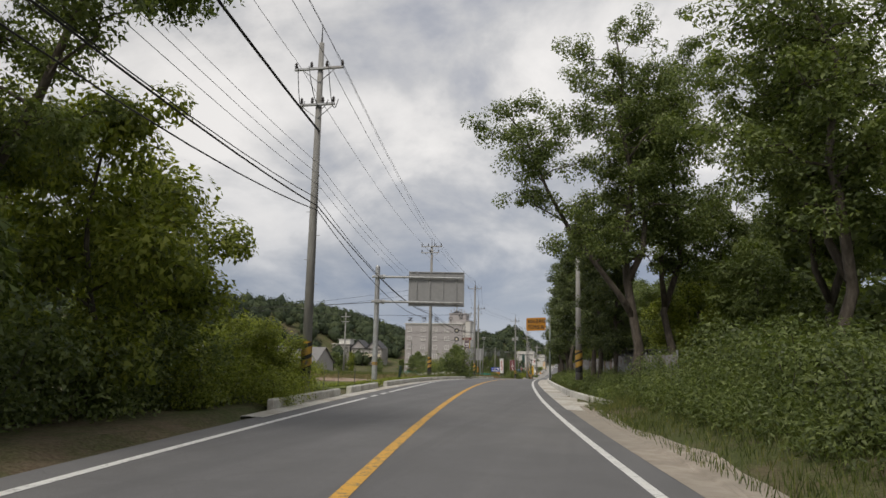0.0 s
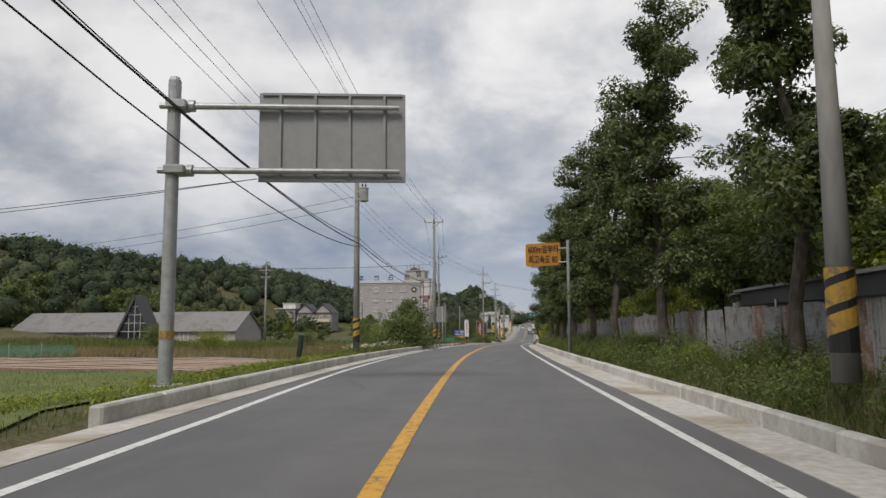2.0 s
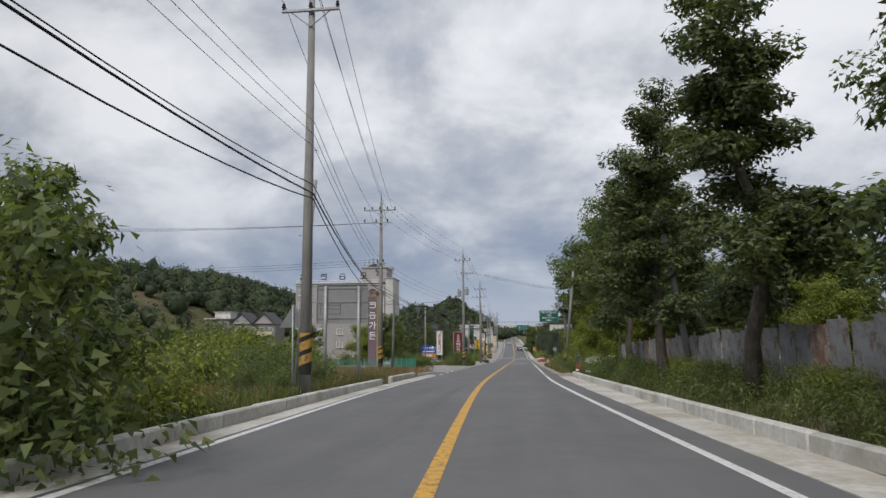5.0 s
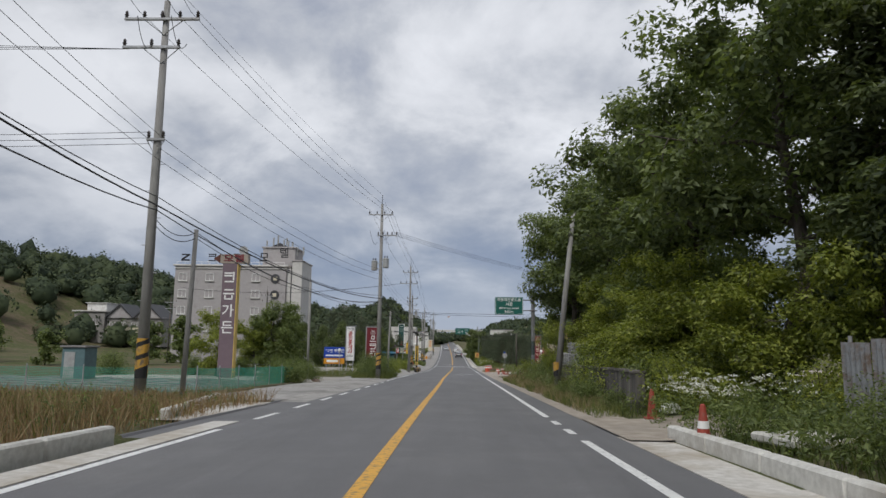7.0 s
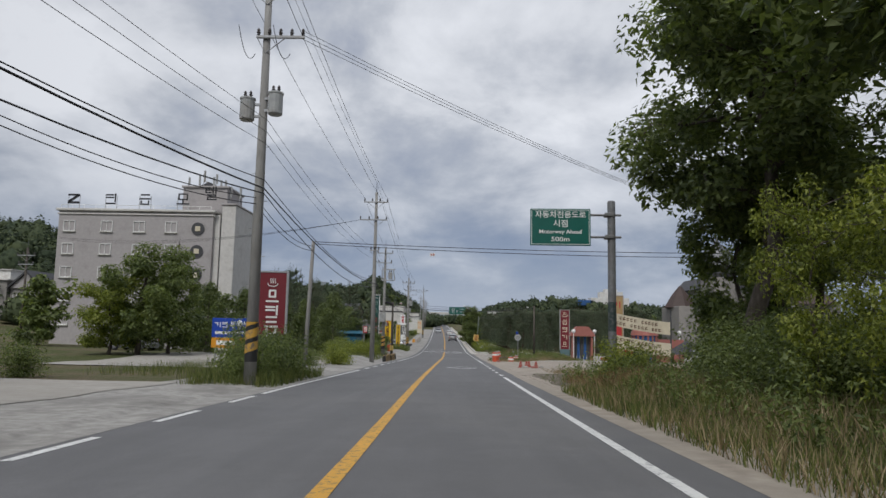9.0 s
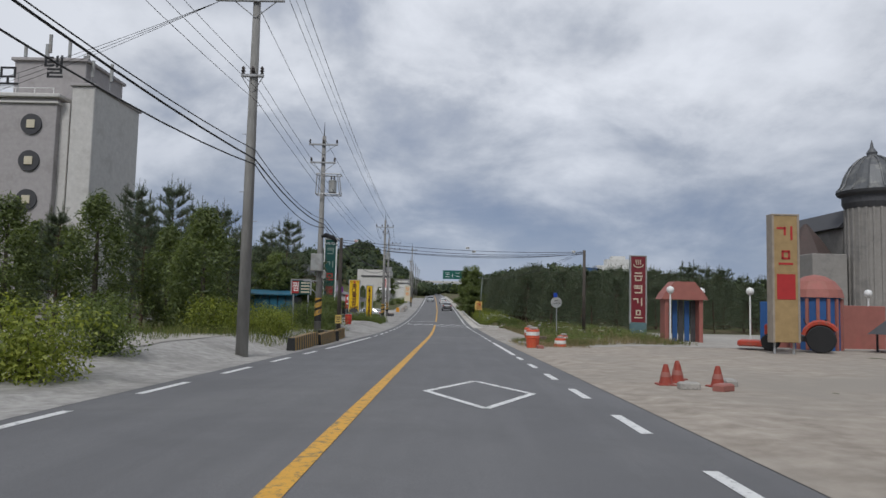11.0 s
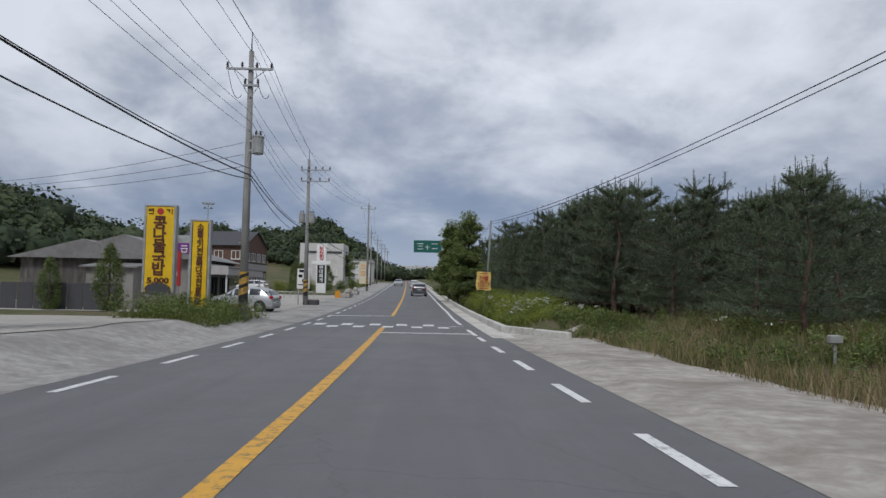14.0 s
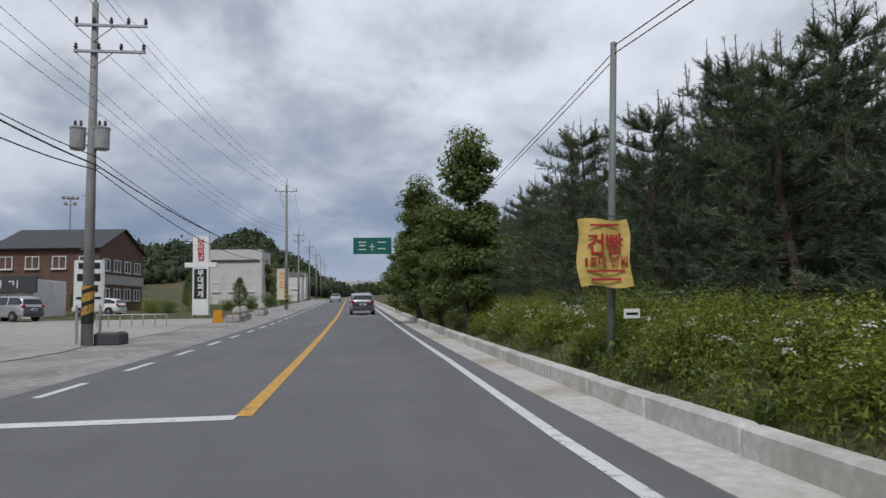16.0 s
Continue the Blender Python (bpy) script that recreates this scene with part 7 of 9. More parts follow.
part("disc", Geo().tube([(0.85, -0.1, 8.6 - zb), (0.85, 0.1, 8.6 - zb)], 0.32, 16).box((0.85, 0, 8.3 - zb), (0.06, 0.06, 0.3)), "transformer", s)
part("name_strokes", glyph_bars(glyph_bars(Geo(), 0, 6.6 - zb, 0.85, -0.285, 1), 0, 5.35 - zb, 0.85, -0.285, 2), "sign_white", s)
lettering("가", 0.8, "ink_white", s, pose(0, -0.285, 4.1 - zb), bold=0.01)
lettering("든", 0.8, "ink_white", s, pose(0, -0.285, 2.9 - zb), bold=0.01)

# barns with an A-frame hall between them
for x0, x1, lab in ((-86, -64.5, "long low barn with a pale grey sheet roof"), (-63.2, -45.2, "long low barn with a pale grey sheet roof")):
    house("barn", (x0 + x1) / 2, 141, x1 - x0, 10.5, 2.3, "stucco", "roof_grey", lab, pitch=3.1, windows=5, base=-0.1, category="barn")
zb = float(land_z(-61, 131))
s = thing("a_frame_hall", (-59.6, 130.0, zb), 12, "dark A-frame hall with a glazed gable", "building")
part("gable", Geo().prism([(-3.9, 0), (3.9, 0), (0, 8.2)], 0.2, pose(0, 0.4, 0)), "glass", s, "glazed gable wall")
for sg in (-1, 1):
    part("roof", Geo().prism([(sg * 4.5, -0.2), (sg * 0.05, 9.2), (sg * -0.15, 8.6), (sg * 4.0, -0.2)][:: sg], 6.5, pose(0, -0.2, 0)), "roof_dark", s)
for k in range(1, 5):
    z = k * 1.7
    part("mullion", Geo().box((0, 0.3, z), (7.6 * (1 - z / 8.2), 0.12, 0.12)), "stucco_pale", s)
for x in (-1.2, 0, 1.2):
    part("mullion", Geo().box((x, 0.3, (8.2 * (1 - abs(x) / 3.9)) / 2), (0.1, 0.12, 8.2 * (1 - abs(x) / 3.9))), "stucco_pale", s)
s.scale = (0.74, 0.74, 0.78)

# houses beyond the fields
for x, y, w, lab in ((-86.0, 264, 7.2, "flat pale house with dark windows"),):
    z = float(land_z(x, y))
    o = thing("house", (x, y, z), 0, lab, "house")
    part("wall", Geo().box((0, 4, 3.4), (w, 8, 7.2), bevel=0.05), "stucco_dull", o)
    part("roof", Geo().box((0, 4, 7.1), (w + 0.8, 8.8, 0.3), bevel=0.04), "stucco_pale", o)
    part("penthouse", Geo().box((0.8, 4, 8.1), (4.6, 5, 1.8), bevel=0.04), "stucco_white", o)
    part("roof", Geo().box((0.8, 4, 9.05), (5.3, 5.6, 0.16), bevel=0.03), "stucco_pale", o)
    for k in range(2):
        win(o, -1.6 + 3.2 * k, 0, 4.6, 1.3, 1.2)
o = thing("house", (-75.6, 264.6, 0.7), 0, "pale two-storey house with twin pointed gables", "house")
part("wall", Geo().box((0, 4, 3.2), (13, 8, 6.8), bevel=0.05), "stucco_dull", o)
for gx in (-3.4, 3.2):
    part("gable", Geo().prism([(-3.0, 6.4), (3.0, 6.4), (0, 9.2)], 8.0, pose(gx, -0.4, 0)), "stucco", o)
    part("roof", Geo().prism([(-3.5, 6.3), (-3.2, 6.3), (0, 9.3), (3.2, 6.3), (3.5, 6.3), (0, 9.75)], 8.8, pose(gx, -0.8, 0)), "roof_dark", o)
for k in range(5):
    win(o, -5.2 + 2.6 * k, 0, 4.7, 1.3, 1.2)
part("balcony", Geo().box((0, -0.7, 3.1), (12, 1.3, 0.18)).box((0, -1.3, 3.7), (12, 0.08, 0.9)), "sign_pale", o)
for k in range(4):
    win(o, -4.6 + 3.0 * k, 0, 1.7, 1.7, 1.7)
o = thing("house", (-103, 152, float(land_z(-103, 152)) - 1.8), 20, "white three-storey house with steep dormer gables", "house")
part("wall", Geo().box((0, 4.5, 2.9), (8.5, 9, 6.4), bevel=0.05), "stucco_white", o)
for gx in (-2.2, 2.2):
    part("gable", Geo().prism([(-1.9, 6.1), (1.9, 6.1), (0, 8.2)], 7, pose(gx, -0.1, 0)), "stucco_white", o)
    part("roof", Geo().prism([(-2.3, 6.0), (-2.0, 6.0), (0, 8.2), (2.0, 6.0), (2.3, 6.0), (0, 8.6)], 7.6, pose(gx, -0.4, 0)), "roof_grey", o)
for z in (1.6, 4.4):
    for k in range(3):
        win(o, -2.8 + 2.8 * k, 0, z, 1.1, 1.2)
house("hill_house", -143, 420, 14, 8, 4.5, "stucco_white", "stucco_white", "pale house among trees on the hillside", base=float(land_z(-143, 420)) + 0.2)
for x, y, w in ((-84, 195, 9), (-72, 186, 8)):
    house("house", x, y, w, 7, 2.8, "stucco_pale", "roof_grey", "low pale house with a grey roof behind trees", windows=2)

# shed and hut behind the metal fence
o = thing("shed", (12.3, 44.6, float(land_z(13, 45))), 0, "dark flat-roofed shed behind a metal fence", "shed")
part("wall", Geo().box((0, 0, 0.85), (2.9, 8.5, 1.8), bevel=0.03), "stucco", o)
part("fascia", Geo().box((0, 0, 1.8), (3.2, 9.0, 0.42), bevel=0.03), "roof_dark", o)
part("roof", Geo().box((0, 0, 2.04), (3.5, 9.3, 0.07)), "roof_grey", o)
o = thing("hut", (14.6, 57.0, float(land_z(14.6, 57))), -7, "weathered pinkish plank hut with a white window", "shed")
part("wall", Geo().box((0, 0, 1.05), (3.0, 6.5, 2.2), bevel=0.03), "rust_sheet", o)
part("roof", Geo().box((0, 0, 2.28), (3.6, 7.0, 0.1), m=pose(0, 0, 2.3, 0, 4, 0), bevel=0.02), "roof_grey", o)
for k in range(9):
    part("plank", Geo().box((-1.53, -3.0 + k * 0.75, 1.05), (0.05, 0.6, 2.1), bevel=0.01), "pink_paint" if k % 3 == 0 else "stucco_pale", o)
win(o, -1.56, -1.2, 1.2, 1.1, 1.3, face=-90)

# sheet-metal fence: posts, rails and separate sheets, some rusted, some leaning
fence = thing("sheet_fence", (0, 0, 0), label="tall fence of weathered corrugated metal sheets", category="fence")
sheet = Geo()
for k in range(13):
    sheet.v += [(-0.45 + 0.075 * k, 0.022 * (1 if k % 2 else -1), 0.0), (-0.45 + 0.075 * k, 0.022 * (1 if k % 2 else -1), 1.65)]
sheet.f = [(2 * k, 2 * k + 2, 2 * k + 3, 2 * k + 1) for k in range(12)]
sheets = {}
for mname in ("zinc_sheet", "rust_sheet"):
    me = sheet.mesh("sheet")
    me.materials.append(MATS[mname])
    sheets[mname] = me


def fence_x(y):
    return mid_x(y) + 8.1


y = 26.0
while y < 119.0:
    x = fence_x(y)
    turn = 90 - math.degrees(math.atan2(fence_x(y + 1) - x, 1.0))
    if not 43.0 < y < 43.6:
        ob = new("sheet", sheets["rust_sheet" if rng.uniform() < 0.16 else "zinc_sheet"])
        ob.parent = fence
        ob.matrix_basis = pose(x, y, float(land_z(x, y)) - 0.1 + rng.normal(0, 0.035), rng.normal(0, 1.2), rng.normal(0, 1.0), turn)
    y += 0.93
for yy in np.arange(26, 119, 2.8):
    x = fence_x(yy) + 0.12
    part("post", Geo().tube([(x, yy, float(land_z(x, yy)) - 0.2), (x, yy, float(land_z(x, yy)) + 1.7)], 0.035, 6), "galvanised", fence)

# bank wall: concrete below, dry stones above
wall = thing("retaining_wall", (0, 0, 0), label="dark stained concrete retaining wall under stones", category="wall", kind="structure")
for k in range(11):
    y = 124.9 + k * 2.05
    x, b = 4.98 + 0.036 * (y - 125), float(road_z(y + 1))
    panel = Geo().box((x + rng.normal(0, 0.012), y + 1.02, b + 0.42 + 0.012 * k), (0.26, 2.02, 1.5), bevel=0.025)
    part("panel", panel, "stained_wall", wall, "stained concrete panel")
    part("coping", Geo().box((x + 0.02, y + 1.02, b + 1.2 + 0.012 * k), (0.36, 2.03, 0.09), bevel=0.02), "stained_wall", wall)
stones = thing("stone_wall", (0, 0, 0), label="wire-basket wall of small pale grey stones in two tiers", category="wall", kind="structure")
STONE_V = []
for k in range(6):
    r = np.random.default_rng(k)
    bm = bmesh.new()
    bmesh.ops.create_icosphere(bm, subdivisions=1, radius=0.5)
    for v in bm.verts:
        v.co *= r.uniform(0.8, 1.12)
        v.co = Vector([max(-0.4, min(0.4, c)) for c in v.co])
    STONE_V.append(bm)
STONE_ME = []
for bm in STONE_V:
    me = bpy.data.meshes.new("stone")
    bm.to_mesh(me)
    me.materials.append(MATS["bank_stone"])
    STONE_ME.append(me)


def basket_x(y):
    return 5.4 + 0.036 * (y - 125)


far_v, far_f = [], []
for tier, (z0, z1, y0, y1, back) in enumerate(((0.93, 1.52, 131.4, 148.5, 0.0), (1.52, 2.12, 131.4, 146.2, 0.16))):
    core = Geo().box((basket_x((y0 + y1) / 2) + 0.3 + back, (y0 + y1) / 2, (z0 + z1) / 2), (0.3, y1 - y0 - 0.1, z1 - z0 - 0.06), rz=-2.06)
    part("filling", core, "dark_soil", stones)
    z = z0
    while z < z1 - 0.05:
        rise = rng.uniform(0.085, 0.12)
        y = y0 + rng.uniform(0, 0.1)
        while y < y1:
            run = rng.uniform(0.08, 0.2)
            k = int(rng.integers(0, 6))
            sag = 0.02 * math.sin(y * 1.9 + tier)
            m = pose(basket_x(y) + back + 0.06 + rng.normal(0, 0.022), y + run / 2, z + rise / 2 + sag + rng.normal(0, 0.024), rng.uniform(-35, 35), rng.uniform(-12, 12), rng.uniform(-15, 15)) @ Matrix.Diagonal((0.2, run * 1.18, rise * rng.uniform(0.85, 1.45), 1))
            if 141.2 < y < 143.6:
                ob = new("stone", STONE_ME[k])
                ob.parent = stones
                ob.matrix_basis = m
            else:
                n0 = len(far_v)
                far_v += [tuple(m @ v.co) for v in STONE_V[k].verts]
                far_f += [tuple(n0 + v.index for v in f.verts) for f in STONE_V[k].faces]
            y += run + 0.012
        z += rise
    for yy in np.arange(y0 + 1.0, y1, 2.0):
        part("wire_seam", Geo().box((basket_x(yy) + back - 0.03, yy, (z0 + z1) / 2), (0.03, 0.05, z1 - z0), bevel=0.008), "galvanised", stones)
me = bpy.data.meshes.new("rubble_filling")
me.from_pydata(far_v, [], far_f)
me.materials.append(MATS["bank_stone"])
ob = new("rubble_filling", me)
ob.parent = stones
tagged(ob, "small pale stones packed in the wire baskets", kind="stuff")

# castle-like motel with a domed tower
zb = float(land_z(34, 221))
c = thing("castle_motel", (32.0, 223, zb), 0, "grey castle-like motel with a lead-domed round tower", "building")
t = 8.9 - zb
part("tower", Geo().turned([(1.9, -0.3), (1.86, t - 0.9), (1.9, t - 0.9), (1.9, t - 0.2)], 28), "stucco_dull", c, "ribbed grey round tower")
for k in range(24):
    a = 2 * math.pi * k / 24
    part("tower_rib", Geo().box((1.9 * math.cos(a), 1.9 * math.sin(a), (t - 1.0) / 2), (0.12, 0.16, t - 1.0), rz=math.degrees(a), bevel=0.02), "stucco_dull", c)
part("cornice", Geo().turned([(1.92, t - 1.0), (2.1, t - 0.6), (2.1, t - 0.1), (2.42, t + 0.1), (2.5, t + 0.3), (2.3, t + 0.35)], 28), "roof_dark", c)
part("dome", Geo().turned([(2.46, t + 0.3), (2.12, t + 0.7), (1.87, t + 1.5), (1.49, t + 2.2), (1.02, t + 2.7), (0.52, t + 3.0), (0.35, t + 3.15), (0.38, t + 3.35), (0.15, t + 3.7), (0.03, t + 4.3)], 28), "lead_roof", c)
for k in range(14):
    a = 2 * math.pi * k / 14
    part("rib", Geo().tube([(math.cos(a) * r2, math.sin(a) * r2, t + h2) for r2, h2 in ((2.43, 0.38), (2.12, 0.78), (1.87, 1.55), (1.49, 2.25), (1.02, 2.75), (0.52, 3.05))], 0.06, 5), "lead_roof", c)
for x, w2, hh, roof in ((-3.6, 2.6, 6.0, "roof_rust"), (6.0, 5.0, 6.2, "roof_rust"), (11.5, 6.0, 6.6, "roof_rust")):
    part("wing", Geo().box((x, 3, hh / 2), (w2, 7, hh), bevel=0.05), "stucco_dull", c)
    part("roof", Geo().turned([(w2 * 0.78, hh - 0.1), (w2 * 0.45, hh + 1.3), (0.15, hh + 2.6)], 8, (x, 3, 0)), roof, c)
part("hall", Geo().box((5.5, 6, 4.0), (14, 9, 8.4), bevel=0.05), "stucco_dull", c)
part("hall_roof", Geo().prism([(-7.5, 8.2), (7.5, 8.2), (6.0, 9.8), (-6.0, 9.8)], 9.6, pose(5.5, 1.2, 0)), "roof_dark", c)
for k in range(6):
    win(c, 3.4 + 2.0 * k, -0.5 if k < 3 else -0.5, 4.2, 0.8, 1.3)
for k in range(4):
    part("chimney", Geo().tube([(2 + 3 * k, 5, 9.6), (2 + 3 * k, 5, 10.6)], 0.12, 6), "roof_dark", c)

# gate pavilion, painted wall and domed booth on the forecourt
zb = float(land_z(13, 210))
p = thing("gate_pavilion", (13.1, 210.0, zb), 0, "small red arched pavilion with dark blue curtains", "pavilion")
for x in (-0.95, 0.95):
    part("pillar", Geo().box((x, 0, 1.2), (0.22, 0.9, 2.5), bevel=0.02), "pink_paint", p)
part("roof", Geo().prism([(-1.3, 2.4), (1.3, 2.4), (1.1, 2.75), (0.55, 3.4), (-0.55, 3.4), (-1.1, 2.75)], 1.2, pose(0, -0.6, 0)), "pink_paint", p)
for k in range(5):
    part("curtain", Geo().box((-0.68 + 0.34 * k, 0.1, 1.2), (0.28, 0.06, 2.3), bevel=0.02), "bright_blue" if k % 2 else "dark_steel", p)
p = thing("painted_wall", (19.3, 206.5, float(land_z(19, 206.5))), 0, "pink and blue painted wall with a red domed booth", "wall")
part("wall", Geo().box((0, 0, 1.1), (6.0, 0.2, 2.3), bevel=0.02), "pink_paint", p)
part("blue_panel", Geo().box((-3.0, -0.13, 1.15), (0.8, 0.1, 2.4), bevel=0.02), "bright_blue", p)
part("booth", Geo().turned([(1.15, 0), (1.15, 2.6), (1.25, 2.65)], 16, (-1.0, -0.9, 0)), "bright_blue", p, "blue striped round booth")
for k in range(8):
    a = math.pi + math.pi * k / 8
    part("stripe", Geo().box((-1.0 + 1.17 * math.cos(a), -0.9 + 1.17 * math.sin(a), 1.3), (0.14, 0.14, 2.5), rz=math.degrees(a)), "pink_paint", p)
part("dome", Geo().turned([(1.3, 2.6), (1.2, 3.0), (0.9, 3.4), (0.5, 3.65), (0.05, 3.75)], 16, (-1.0, -0.9, 0)), "pink_paint", p)
tent = thing("dark_tent", (21.6, 203.5, float(land_z(21, 203))), 0, "black peaked tent beside the tractor", "tent")
part("canopy", Geo().turned([(2.0, 0.9), (1.2, 1.5), (0.2, 2.1), (0.02, 2.2)], 4), "roof_dark", tent)
for k in range(4):
    a = math.pi / 4 + k * math.pi / 2
    part("leg", Geo().tube([(1.35 * math.cos(a), 1.35 * math.sin(a), 0), (1.35 * math.cos(a), 1.35 * math.sin(a), 1.1)], 0.05, 6), "roof_dark", tent)
for x, y in ((12.0, 208.5), (14.6, 211), (16.1, 208), (22.4, 208)):
    l = thing("globe_lamp", (x, y, float(land_z(x, y))), 0, "white globe lamp on a slim post", "lamp", "globe lamps")
    part("post", Geo().tube([(0, 0, -0.2), (0, 0, 2.75)], 0.045, 8), "sign_white", l)
    part("globe", Geo().turned([(0.05, 2.7), (0.16, 2.76), (0.21, 2.9), (0.16, 3.05), (0.02, 3.12)], 12), "sign_white", l, smooth=True)

# shops and houses on the left, further on
o = thing("sheet_shed", (-13.0, 217.6, float(land_z(-13, 217.6)) + 0.75), 0, "low blue sheet-metal shed behind pines", "shed")
for k in range(9):
    part("sheet", Geo().box((-2.2 + k * 0.55, 0, 0.65), (0.5, 0.06, 2.1), bevel=0.012), "sheet_dark_blue", o)
part("roof", Geo().box((0, 1.5, 1.85), (5.4, 3.6, 0.08), m=pose(0, 1.5, 1.8, 5)), "sheet_dark_blue", o)
part("wall", Geo().box((0, 1.5, 0.3), (4.9, 2.8, 2.4), bevel=0.02), "roof_dark", o)
o = thing("house", (-21.0, 262, float(land_z(-21, 262))), 0, "low grey sheet-clad house with a pale roof", "house")
part("wall", Geo().box((0, 5, 1.5), (8.0, 10, 3.4), bevel=0.03), "stained_wall", o)
part("roof", Geo().prism([(-4.6, 3.1), (4.6, 3.1), (0, 4.3)], 11, pose(0, -0.5, 0)), "roof_grey", o)
part("lean_to", Geo().box((2.6, -1.2, 1.3), (2.8, 2.4, 2.6), bevel=0.03), "stucco_dull", o)
part("lean_roof", Geo().box((2.6, -1.2, 2.65), (3.4, 3.0, 0.08), m=pose(2.6, -1.2, 2.7, 6)), "roof_grey", o)
for k in range(8):
    part("screen_panel", Geo().box((-3.6 + 0.95 * k, -3.4, 0.75), (0.9, 0.05, 1.6), bevel=0.01), "roof_dark", o)
o = thing("restaurant", (-17.2, 269.6, float(land_z(-17, 269))), 0, "low dark restaurant with a pale awning and sign band", "shop")
part("wall", Geo().box((-1.5, -2.7, 1.5), (9.0, 9.0, 3.4), bevel=0.03), "stucco_dull", o)
part("roof", Geo().prism([(-6.6, 3.1), (3.6, 3.1), (-1.5, 4.6)], 10, pose(0, -7.7, 0)), "roof_grey", o)
part("awning", Geo().box((3.9, -3.2, 2.72), (2.6, 9.2, 0.16), m=pose(3.9, -3.2, 2.75, 0, 6, 0), bevel=0.02), "roof_grey", o)
part("awning_skirt", Geo().box((5.15, -3.2, 2.4), (0.06, 9.2, 0.5)).box((3.9, -7.8, 2.45), (2.5, 0.06, 0.55)), "stucco", o)
for y in (-7.6, -3.2, 1.2):
    part("awning_post", Geo().tube([(5.0, y, -0.1), (5.0, y, 2.6)], 0.05, 6), "sign_white", o)
part("sign_band", Geo().box((1.6, -7.5, 3.75), (3.2, 0.2, 0.75), bevel=0.02), "violet_sign", o, "dark violet sign band")
part("sign_strokes", glyph_bars(glyph_bars(glyph_bars(Geo(), 0.7, 3.75, 0.5, -7.62, 0), 1.5, 3.75, 0.5, -7.62, 1), 2.3, 3.75, 0.5, -7.62, 2), "sign_white", o)
part("roof_unit", Geo().box((0.3, -3.2, 4.3), (1.8, 0.3, 1.2), bevel=0.03), "transformer", o)
for k in range(3):
    win(o, 3.01, -6.0 + 2.3 * k, 1.3, 1.4, 1.6, face=90, frame="dark_steel")
part("door", Geo().box((3.03, 0.7, 1.05), (0.08, 1.6, 2.1), bevel=0.01), "glass", o)
o = thing("shop", (-28.2, 306.0, float(land_z(-28, 306))), 0, "low white and black shop with glass doors", "shop")
part("wall", Geo().box((0, 3, 1.4), (5.0, 6, 3.2), bevel=0.03), "stucco_white", o)
part("fascia", Geo().box((0.2, -0.1, 2.6), (5.2, 0.3, 1.3), bevel=0.02), "roof_dark", o)
part("fascia_strokes", glyph_bars(glyph_bars(glyph_bars(Geo(), -1.2, 2.6, 0.7, -0.27, 3), 0, 2.6, 0.7, -0.27, 1), 1.2, 2.6, 0.7, -0.27, 0), "sign_white", o)
for x in (-0.6, 1.0):
    win(o, x, 0, 1.0, 1.1, 1.8, panes=1)
o = house("brick_house", -31.2, 327.0, 10.4, 11.0, 6.7, "brick_wall", "roof_dark", "two-storey brown brick house with a low dark roof", pitch=2.3, windows=4, storeys=2, rz=-4, base=-1.5)
for z in (2.0, 5.0):
    for k in range(4):
        win(o, 5.22, -4.0 + 2.6 * k, z, 1.5, 1.2, face=90)
part("balcony_wall", Geo().box((5.3, 0, 3.5), (0.15, 10.8, 1.0), bevel=0.02), "stucco", o)
o = thing("hall_building", (-21.0, 362, float(land_z(-21, 362)) - 0.3), 0, "plain pale box-shaped hall with a shaded eave", "building")
part("wall", Geo().box((0, 5, 4.3), (9.0, 10, 9.4), bevel=0.05), "stucco_pale", o)
part("band", Geo().box((0.4, -0.1, 7.2), (7.5, 0.15, 0.35)), "roof_dark", o)
for k in range(3):
    win(o, -2.6 + 2.6 * k, 0, 3.0, 1.2, 1.4)
for x, y, w, h, lab in ((-17, 392, 8, 5, "pale roadside shop in the distance"), (-19, 420, 9, 6, "pale roadside building in the distance"), (22, 470, 12, 7, "pale hotel in the distance")):
    o = thing("far_building", (x, y, float(land_z(x, y))), 0, lab, "building")
    part("wall", Geo().box((0, 3, h / 2), (w, 6, h + 0.4), bevel=0.04), "stucco_white", o)
    part("roof", Geo().box((0, 3, h + 0.25), (w + 0.6, 6.6, 0.25), bevel=0.03), "roof_grey", o)
    for k in range(3):
        win(o, -w / 3 + w / 3 * k, 0, h * 0.6, 1.2, 1.1)
o = thing("white_hotel", (90, 540, float(land_z(90, 540)) + 2.0), 0, "white stepped hotel on a far wooded slope", "building")
part("wall", Geo().box((0, 4, 1.5), (22, 9, 9), bevel=0.05), "stucco_white", o)
part("upper", Geo().box((1, 4, 7.5), (13, 8, 4), bevel=0.05).box((1, 4, 10.2), (7, 6, 2), bevel=0.05), "stucco_white", o)
part("blue_roof", Geo().box((-14, 4, 3.0), (9, 9, 3), bevel=0.05), "bright_blue", o)
o = thing("overpass", (-4, 640, float(land_z(0, 640))), 0, "far concrete overpass across the road", "bridge")
part("deck", Geo().box((0, 0, 7.5), (70, 6, 1.6), bevel=0.05), "stucco_pale", o)
for x in (-16, 12):
    part("pier", Geo().box((x, 0, 3.4), (2, 3, 7.0), bevel=0.05), "stucco_pale", o)

